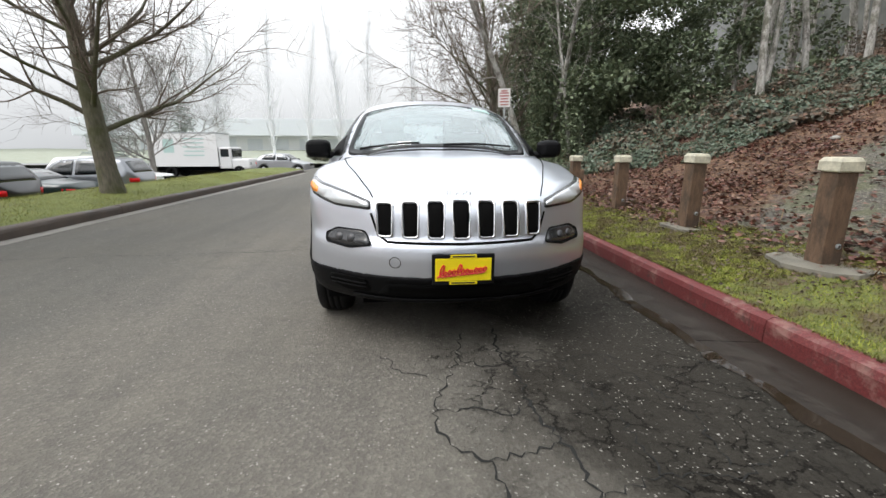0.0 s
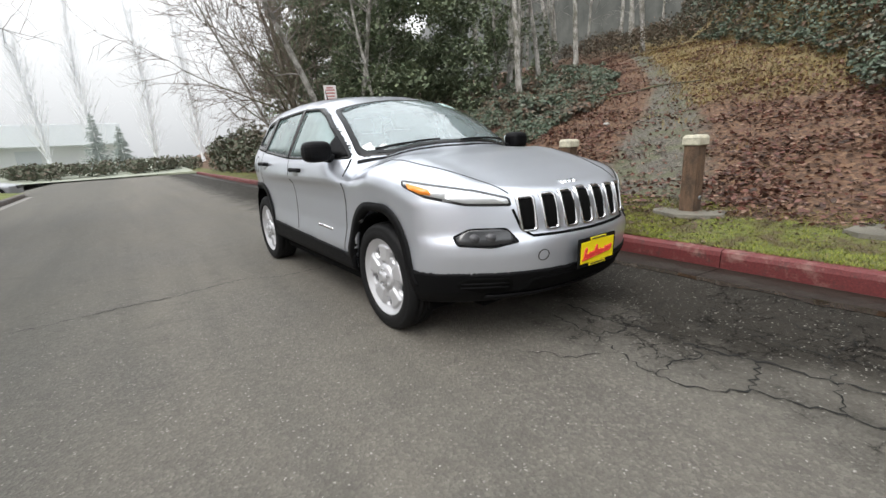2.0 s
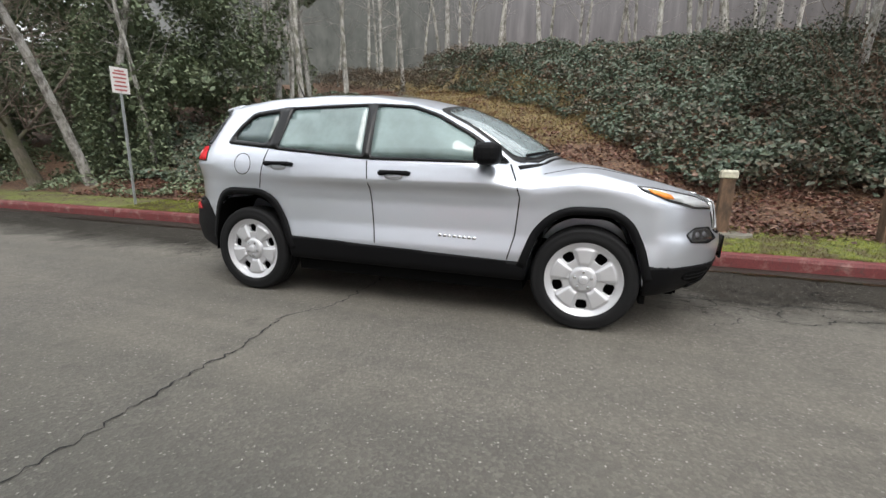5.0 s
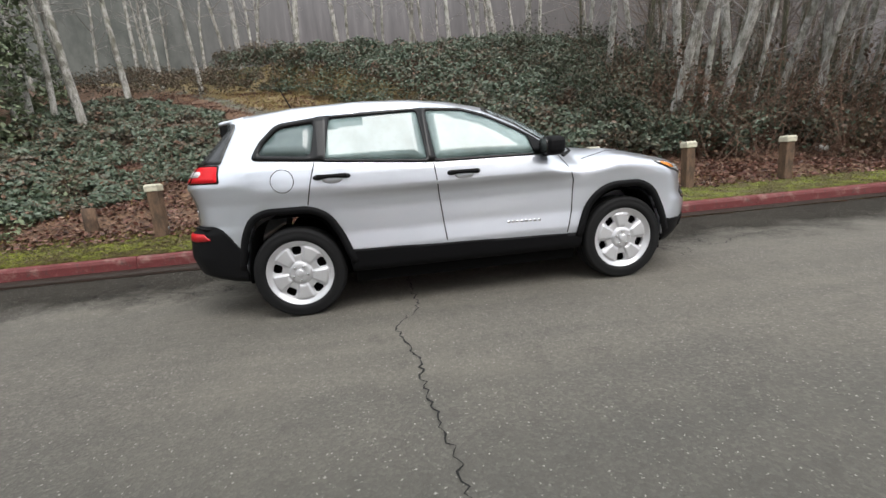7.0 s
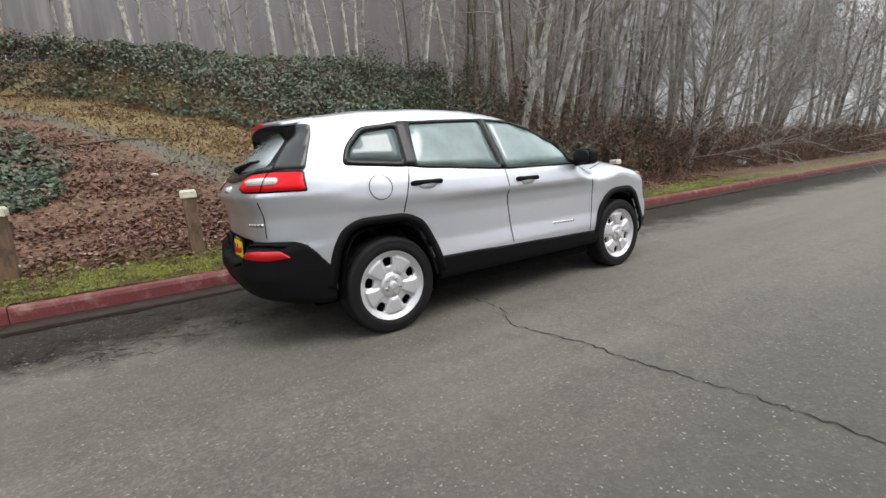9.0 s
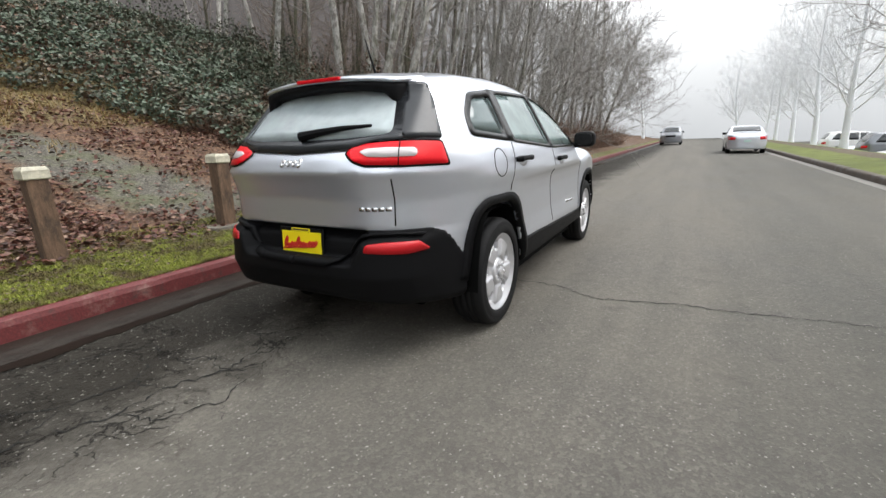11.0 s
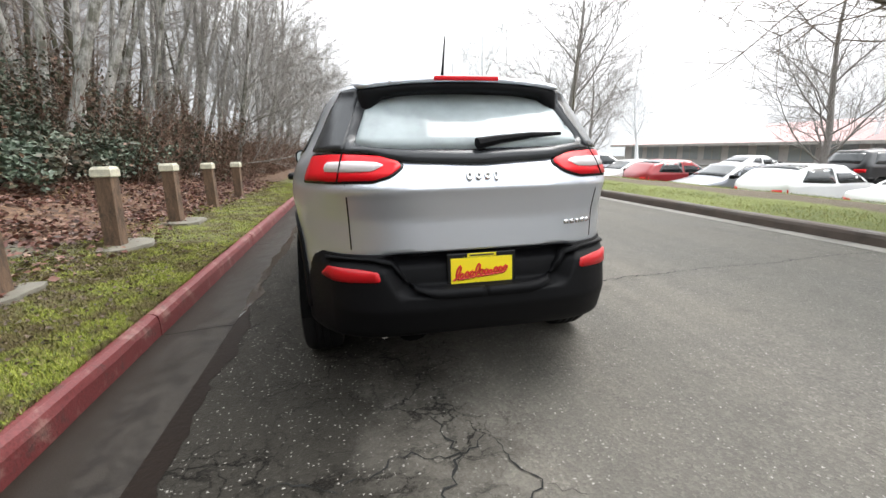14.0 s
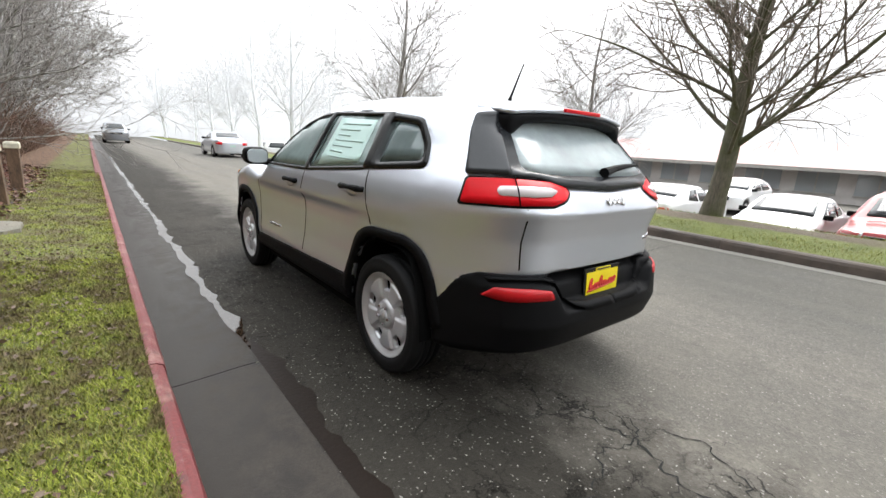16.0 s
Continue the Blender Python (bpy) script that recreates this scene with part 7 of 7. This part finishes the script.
def pool(name, y0, y1, wide, spill, mat, label):
    bm = bmesh.new()
    l, r = [], []
    n = int((y1 - y0) / 0.05)
    for i in range(n + 1):
        yy = y0 + (y1 - y0) * i / n
        w = wide + 0.05 * noise.noise(Vector((yy * 0.9, 0, 0))) + 0.06 * noise.noise(Vector((yy * 3.2, 5, 0))) + 0.026 * noise.noise(Vector((yy * 9, 9, 0))) + 0.024 * noise.noise(Vector((yy * 21, 3, 0)))
        over = max(0.0, 0.12 * noise.noise(Vector((yy * 0.5, 2, 0))) + 0.05 * noise.noise(Vector((yy * 3, 3, 0))) + 0.02 * noise.noise(Vector((yy * 11, 3, 0))) + 0.05) * spill
        fade = min(1.0, (yy - y0) / 0.5, (y1 - yy) / 0.5)
        l.append(bm.verts.new((xg - 0.005 - max(0.004, w * fade), yy, 0.0042)))
        r.append(bm.verts.new((xg - 0.0035 + over * fade, yy, 0.0085 if spill else 0.0046)))
    for i in range(n):
        bm.faces.new((l[i], r[i], r[i + 1], l[i + 1]))
    tagged(part(name, bm, mat), label, "puddle", kind="structure")


pool("gutter_puddle", -22.0, 0.75, 0.035, 0.8, WATER, "thin film of standing water along the gutter")
pool("gutter_silt", 0.45, 8.0, 0.115, 0.0, MUD, "wet brown silt lying along the gutter's edge")


# parked cars of three shapes
def lot_car(kind):
    hw = {"sedan": 0.88, "suv": 0.93, "hatch": 0.86}[kind]
    prof = {"sedan": ([-2.35, -2.2, -1.3, -0.95, -0.15, 0.7, 1.45, 2.15, 2.3], [0.62, 0.78, 0.92, 0.98, 1.40, 1.42, 1.08, 1.02, 0.9]),
            "suv": ([-2.35, -2.2, -1.3, -1.0, -0.35, 0.6, 1.8, 2.2, 2.3], [0.75, 0.98, 1.08, 1.14, 1.66, 1.74, 1.70, 1.15, 1.0]),
            "hatch": ([-2.15, -2.0, -1.2, -0.9, -0.15, 0.8, 1.5, 1.95, 2.05], [0.62, 0.80, 0.95, 1.0, 1.46, 1.50, 1.36, 1.0, 0.9])}[kind]
    top = curve(*prof, 0.08)
    belt = {"sedan": 0.93, "suv": 1.10, "hatch": 0.96}[kind]
    half = {"sedan": 2.32, "suv": 2.32, "hatch": 2.05}[kind]
    wb = {"sedan": 1.38, "suv": 1.38, "hatch": 1.27}[kind]

    def f0(x, y, z):
        a = np.abs(x)
        s = a - (hw - 0.05 * (y / half) ** 4 - 0.42 * np.maximum(0, z - belt) - 0.10 * np.maximum(0, 0.5 - z))
        q = smax(s, (z - top(y) + 0.06 * (a / 0.8) ** 2.5) * 0.85, 0.12)
        q = smax(q, np.abs(y) - half + 0.22 * (a / 0.8) ** 3, 0.12)
        return smax(q, 0.22 - z, 0.05)

    def f(x, y, z):
        q = f0(x, y, z)
        for yy in (-wb, wb):
            q = np.maximum(q, -np.maximum(np.sqrt((y - yy) ** 2 + (z - 0.32) ** 2) - 0.38, 0.6 - np.abs(x)))
        return q
    t = thing("parked_car", "", "car")
    link("body", nets(f, (-1.05, -2.5, 0.15), (1.05, 2.5, 1.9), 0.06, "body", 2), [PAINT], t, "", True)
    th = float(top(0.4)) - 0.10
    b0_, b1_ = belt + 0.03, th
    sk2 = Skin(f0, (1, 0, 0))
    rear_y = {"sedan": 1.05, "suv": 1.85, "hatch": 1.45}[kind]
    for s in (-1, 1):
        for win in ([(-0.82, b0_), (-0.12, b1_), (0.28, b1_ + 0.01), (0.28, b0_)], [(0.36, b0_), (0.36, b1_ + 0.01), (rear_y - 0.35, b1_ - 0.02), (rear_y - 0.05, b0_ + 0.05)]):
            bm = sk2.plate(fillet(win, 0.05), 0.006, 0.02, 0.2)
            part("side_window", bm if s > 0 else flip_x(bm), CARGLASS, t)
        hd2 = Skin(f0, (0.45, -0.89, 0))
        c = belt - 0.22
        hp = hd2.flat([(0.50, -half, c - 0.05), (0.50, -half, c + 0.06), (0.84, -half + 0.2, c + 0.08), (0.84, -half + 0.2, c - 0.02)])
        bm = hd2.plate(fillet(hp, 0.03), 0.006, 0.02, 0.15)
        part("headlight", bm if s > 0 else flip_x(bm), CLEAR, t)
        tl2 = Skin(f0, (0.4, 0.9, 0))
        hp = tl2.flat([(0.55, half, c - 0.02), (0.55, half, c + 0.12), (0.84, half - 0.2, c + 0.14), (0.84, half - 0.2, c)])
        bm = tl2.plate(fillet(hp, 0.03), 0.006, 0.02, 0.15)
        part("tail_lamp", bm if s > 0 else flip_x(bm), RED, t)
        part("door_mirror", box((s * hw - 0.07, -0.78, belt + 0.02), (s * hw + 0.12, -0.66, belt + 0.14), 0.03), BLACK, t)
        for yy in (-wb, wb):
            w = part("wheel", lathe([(0.20, -0.1), (0.31, -0.1), (0.325, -0.06), (0.325, 0.06), (0.31, 0.1), (0.21, 0.1)], 24, "x", (s * (hw - 0.11), yy, 0.325)), TYRE, t)
            part("rim", lathe([(0.02, 0.075 * s), (0.09, 0.085 * s), (0.18, 0.07 * s), (0.21, 0.09 * s)], 20, "x", (s * (hw - 0.11), yy, 0.325)), RIM, w)
    tp2 = Skin(f0, (0, -0.7, 0.7), 4)
    y0, z0, y1, z1 = prof[0][3], prof[1][3], prof[0][4], prof[1][4]
    q = tp2.flat([(-0.66, y0 + 0.08, z0 + 0.04), (0.66, y0 + 0.08, z0 + 0.04), (0.56, y1 - 0.08, z1 - 0.05), (-0.56, y1 - 0.08, z1 - 0.05)])
    part("windscreen", tp2.plate(fillet(q, 0.06), 0.006, 0.02, 0.2), CARGLASS, t)
    tp3 = Skin(f0, (0, 0.75, 0.66), 4)
    i0, i1 = (5, 6) if kind != "suv" else (6, 7)
    y0, z0, y1, z1 = prof[0][i0], prof[1][i0], prof[0][i1], prof[1][i1]
    q = tp3.flat([(-0.58, y0 + 0.1, z0 - 0.08), (0.58, y0 + 0.1, z0 - 0.08), (0.62, y1 - 0.05, z1 + 0.05), (-0.62, y1 - 0.05, z1 + 0.05)])
    part("rear_window", tp3.plate(fillet(q, 0.06), 0.006, 0.02, 0.2), CARGLASS, t)
    part("front_grille", box((-0.42, -half - 0.03, belt - 0.36), (0.42, -half + 0.1, belt - 0.20), 0.02), GLOSS, t)
    part("number_plate", box((-0.15, half - 0.02, 0.58), (0.15, half + 0.015, 0.69), 0.004), PAPER, t)
    return t


CARGLASS = plain("dark_car_glass", (0.02, 0.024, 0.026), 0.05, 0, 20, 0.1, 0, 0.5)
TEMPL = {k: lot_car(k) for k in ("sedan", "suv", "hatch")}
COL = {"white": paint("white_car_paint", (0.80, 0.80, 0.80)), "red": paint("red_car_paint", (0.34, 0.02, 0.025)), "black": paint("black_car_paint", (0.012, 0.012, 0.014)),
       "grey": paint("grey_car_paint", (0.22, 0.23, 0.25), 0.5), "silver": PAINT, "green": paint("dark_green_car_paint", (0.015, 0.03, 0.028)), "blue": paint("pale_blue_car_paint", (0.45, 0.52, 0.58)), "fogged": paint("fogged_grey_car_paint", (0.36, 0.37, 0.39), 0.5)}
first_use = set()


def park_car(kind, colour, x, y, turn, z=-0.85, words=""):
    t = TEMPL[kind]
    m = pose(x, y, z, 0, 0, turn)
    if kind in first_use:
        t = copy_thing(t, m)
    else:
        first_use.add(kind)
        t.matrix_basis = m
    for c in t.children:
        if c.name.startswith("body"):
            c.material_slots[0].link = "OBJECT"
            c.material_slots[0].material = COL[colour]
    nm = {"sedan": "saloon car", "suv": "sport utility car", "hatch": "hatchback car"}[kind]
    return tagged(t, words or f"{colour} {nm} parked in the wet car park", "car", "cars in the car park")


N, S = 90, -90      # nose towards the road, nose away
for row in [("suv", "black", -12.2, 7.8, S), ("sedan", "green", -12.4, 10.4, S), ("suv", "grey", -11.9, 12.9, S), ("suv", "white", -12.6, 15.8, N), ("sedan", "silver", -16.5, 12.5, N),
            ("suv", "red", -12.0, 2.3, N), ("sedan", "white", -12.0, 0.1, N), ("sedan", "white", -12.3, -3.0, S), ("hatch", "white", -12.0, -5.9, S), ("hatch", "red", -12.2, -11.6, S), ("sedan", "grey", -12.0, -8.8, N),
            ("sedan", "white", -12.0, -14.5, N), ("suv", "silver", -12.1, -17.4, S), ("sedan", "red", -12.0, -20.2, N), ("hatch", "blue", -12.0, -23.0, S), ("sedan", "white", -12.1, -26.0, N), ("suv", "grey", -12.0, -29.0, S),
            ("sedan", "silver", -12.0, -33.0, N), ("suv", "white", -12.0, -38.0, S), ("hatch", "white", -20.5, -4.0, N), ("suv", "black", -20.5, -10.0, S), ("sedan", "silver", -20.5, 3.0, N), ("sedan", "white", -20.5, -16.0, S)]:
    k, c, x, y, a = row
    park_car(k, c, x, y, 90 if a == N else -90)
park_car("sedan", "silver", -4.2, -26.0, 0, 0.0, "pale saloon car standing far along the misty road")
park_car("suv", "grey", 0.2, -46.0, 180, 0.0, "grey car standing far along the misty road")

# Its paint is lightened to carry the haze of the fog.
park_car("hatch", "fogged", -8.9, 29.7, 82, -0.56, "grey hatchback toned pale for fog on the far ramp")
# box truck
tr = thing("box_truck", "white box truck with faded lettering in the car park", "truck", pose(-14.45, 31.2, -0.85, 0, 0, 88) @ Matrix.Scale(1.06, 4))
WHITE = paint("white_truck_paint", (0.80, 0.80, 0.80))
cargo = part("cargo_box", box((-1.1, -0.7, 0.75), (1.1, 3.9, 3.05), 0.03), WHITE, tr, "white cargo box")
part("roof_rail", box((-1.12, -0.72, 2.98), (1.12, 3.92, 3.07), 0.01), GALV, cargo)
for k in range(5):
    part("print_bar", box((-1.115, 0.2, 2.6 - 0.28 * k), (-1.105, 1.6 - 0.1 * (k % 2), 2.68 - 0.28 * k)), BAR, cargo)
part("print_mark", box((-1.115, 2.2, 1.7), (-1.105, 2.9, 2.6)), BAR, cargo)
part("chassis", box((-0.45, -2.6, 0.45), (0.45, 3.8, 0.75), 0.03), DARK, tr)
cab = part("cab", box((-1.0, -1.55, 0.6), (1.0, -0.72, 2.1), 0.10), WHITE, tr, "white cab")
part("bonnet", box((-0.92, -2.75, 0.55), (0.92, -1.5, 1.30), 0.14), WHITE, cab)
part("windscreen", box((-0.82, -1.62, 1.4), (0.82, -1.52, 1.98), 0.03), CARGLASS, cab)
for s in (-1, 1):
    part("side_window", box((s * 1.0 - 0.02, -1.4, 1.42), (s * 1.0 + 0.01, -0.85, 1.95), 0.005), CARGLASS, cab)
    part("headlight", box((s * 0.7 - 0.14, -2.78, 0.85), (s * 0.7 + 0.14, -2.72, 1.05), 0.02), CLEAR, cab)
    for yy in (-2.0, 2.6):
        part("wheel", lathe([(0.2, -0.13), (0.38, -0.13), (0.40, -0.08), (0.40, 0.08), (0.38, 0.13), (0.2, 0.13), (0.02, 0.05 * s)], 22, "x", (s * 0.85, yy, 0.40)), TYRE, tr)

# low office building across the car park; wall, roof and glass lightened for haze
BWALL = concrete("building_render", (0.52, 0.49, 0.47), 0.2)
BROOF = ground_mat("pale_red_roof", [(0.46, 0.30, 0.29), (0.52, 0.36, 0.35), (0.58, 0.42, 0.41)], 8, 0.3)
WINB = plain("building_window_glass", (0.30, 0.32, 0.33), 0.1)
bd = thing("office_building", "long low office building with a pale red roof", "building", pose(-34, 0, -1.2))
part("wall", box((-8, -48, 0), (0, 13, 2.5), 0.02), BWALL, bd, "grey rendered wall")
bm = bmesh.new()
v = [bm.verts.new(p) for p in ((1.3, -49.3, 2.4), (1.3, 14.3, 2.4), (-4, 9.5, 4.1), (-4, -44.5, 4.1), (-9.3, -49.3, 2.4), (-9.3, 14.3, 2.4))]
for q in ((0, 1, 2, 3), (5, 4, 3, 2), (1, 5, 2), (4, 0, 3), (0, 4, 5, 1)):
    bm.faces.new([v[i] for i in q])
bmesh.ops.recalc_face_normals(bm, faces=bm.faces)
part("roof", bm, BROOF, bd, "pale red hipped roof")
part("fascia", box((1.15, -49.2, 2.2), (1.32, 14.2, 2.44), 0.01), PAD, bd)
tagged(tubes("stump", [([np.array((3.8, 5.5, 0.1)), np.array((3.8, 5.5, 0.5)), np.array((3.81, 5.5, 0.72)), np.array((3.81, 5.5, 0.73))], [0.11, 0.10, 0.10, 0.0], 10)], POST), "short weathered timber stump among dead leaves", "stump")
for k in range(20):
    y0 = -46.5 + k * 2.95
    w = part("window", box((-0.05, y0, 0.9), (0.03, y0 + 2.1, 2.5), 0.01), WINB, bd)
    part("window_frame", box((0.0, y0 + 1.0, 0.9), (0.05, y0 + 1.08, 2.5)), PAD, w)
    part("window_sill", box((0.0, y0 - 0.05, 0.82), (0.09, y0 + 2.15, 0.9), 0.01), PAD, w)

# hall beyond the bend, fog haze painted into its pale colours
PALE = concrete("fog_paled_hall_cladding", (0.84, 0.86, 0.88), 0.05)
DULL = concrete("fog_paled_hall_band", (0.70, 0.73, 0.76), 0.05)
hl = thing("far_hall", "large hall building toned pale for fog", "building", pose(-16, 66, 0))
part("wall", box((-30, 0, 0), (14, 14, 3.4), 0.05), PALE, hl, "pale cladding")
part("roof_band", box((-30.4, -2.0, 3.2), (14.4, 14.4, 5.6), 0.05), DULL, hl, "roof band toned pale for fog")
for k in range(8):
    part("window", box((-22.5 + k * 3.8, -0.06, 1.2), (-20.3 + k * 3.8, 0.02, 2.8), 0.02), DULL, hl)

# a glowing wall painted as foggy wood, haze included, behind the hill and everything
m, n_, l_, b_ = material("glowing_foggy_wood")
n_.remove(b_)
vv = coords(n_, l_, (1, 1, 0.10))
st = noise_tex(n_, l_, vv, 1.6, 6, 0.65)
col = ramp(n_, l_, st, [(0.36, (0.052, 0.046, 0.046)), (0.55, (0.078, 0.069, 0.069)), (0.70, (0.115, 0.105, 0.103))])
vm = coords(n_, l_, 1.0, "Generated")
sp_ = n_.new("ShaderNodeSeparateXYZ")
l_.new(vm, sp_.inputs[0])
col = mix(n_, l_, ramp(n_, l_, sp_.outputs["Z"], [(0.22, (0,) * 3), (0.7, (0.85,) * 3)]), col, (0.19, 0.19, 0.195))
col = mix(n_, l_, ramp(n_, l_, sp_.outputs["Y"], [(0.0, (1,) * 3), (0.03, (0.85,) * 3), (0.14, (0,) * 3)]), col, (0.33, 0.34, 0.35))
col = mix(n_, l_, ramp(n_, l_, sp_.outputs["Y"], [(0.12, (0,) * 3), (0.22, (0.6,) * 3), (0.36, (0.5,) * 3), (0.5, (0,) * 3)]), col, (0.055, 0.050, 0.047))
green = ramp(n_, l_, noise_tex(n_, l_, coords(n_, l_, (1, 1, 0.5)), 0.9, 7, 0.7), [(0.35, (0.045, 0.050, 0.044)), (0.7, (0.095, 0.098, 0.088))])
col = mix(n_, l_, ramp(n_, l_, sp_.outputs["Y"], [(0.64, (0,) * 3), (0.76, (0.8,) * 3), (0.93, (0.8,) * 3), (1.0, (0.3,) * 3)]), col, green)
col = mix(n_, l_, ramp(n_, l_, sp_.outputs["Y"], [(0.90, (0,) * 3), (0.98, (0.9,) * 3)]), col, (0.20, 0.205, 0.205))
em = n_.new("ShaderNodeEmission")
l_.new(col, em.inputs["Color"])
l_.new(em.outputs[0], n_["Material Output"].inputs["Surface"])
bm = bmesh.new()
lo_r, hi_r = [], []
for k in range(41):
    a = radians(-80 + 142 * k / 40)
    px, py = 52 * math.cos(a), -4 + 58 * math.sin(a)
    # Raised tall to block sky light from the car's kerb side.
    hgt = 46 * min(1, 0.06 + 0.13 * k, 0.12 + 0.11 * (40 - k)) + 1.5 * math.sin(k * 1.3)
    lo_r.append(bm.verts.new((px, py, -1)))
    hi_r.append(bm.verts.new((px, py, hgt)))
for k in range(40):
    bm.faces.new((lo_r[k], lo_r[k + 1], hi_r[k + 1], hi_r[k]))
tagged(part("backdrop_wood", bm, m), "glowing backdrop wall painted as foggy wood", "backdrop", kind="structure")

# a glowing cylinder painted as fog, closing the view all round, far off
m, n_, l_, b_ = material("glowing_white_fog")
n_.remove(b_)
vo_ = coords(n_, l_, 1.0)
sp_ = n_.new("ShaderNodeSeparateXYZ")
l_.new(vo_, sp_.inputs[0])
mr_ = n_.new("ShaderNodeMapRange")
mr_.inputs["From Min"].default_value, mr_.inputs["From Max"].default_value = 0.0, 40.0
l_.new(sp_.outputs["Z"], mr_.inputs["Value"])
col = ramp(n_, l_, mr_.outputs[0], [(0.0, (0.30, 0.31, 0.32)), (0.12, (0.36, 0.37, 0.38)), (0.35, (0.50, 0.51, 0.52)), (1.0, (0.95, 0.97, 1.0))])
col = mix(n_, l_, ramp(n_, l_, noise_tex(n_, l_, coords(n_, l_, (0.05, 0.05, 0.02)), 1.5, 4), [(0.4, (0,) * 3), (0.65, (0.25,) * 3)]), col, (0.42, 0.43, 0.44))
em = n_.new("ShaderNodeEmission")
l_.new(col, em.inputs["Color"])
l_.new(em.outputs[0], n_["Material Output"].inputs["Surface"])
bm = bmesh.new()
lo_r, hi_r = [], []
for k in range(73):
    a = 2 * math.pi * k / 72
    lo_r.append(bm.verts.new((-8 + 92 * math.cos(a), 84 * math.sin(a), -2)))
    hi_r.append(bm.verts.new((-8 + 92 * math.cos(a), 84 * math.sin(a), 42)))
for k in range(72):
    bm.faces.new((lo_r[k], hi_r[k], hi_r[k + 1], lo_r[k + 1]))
tagged(part("backdrop_fog", bm, m), "glowing backdrop wall painted as white fog", "backdrop", kind="structure")
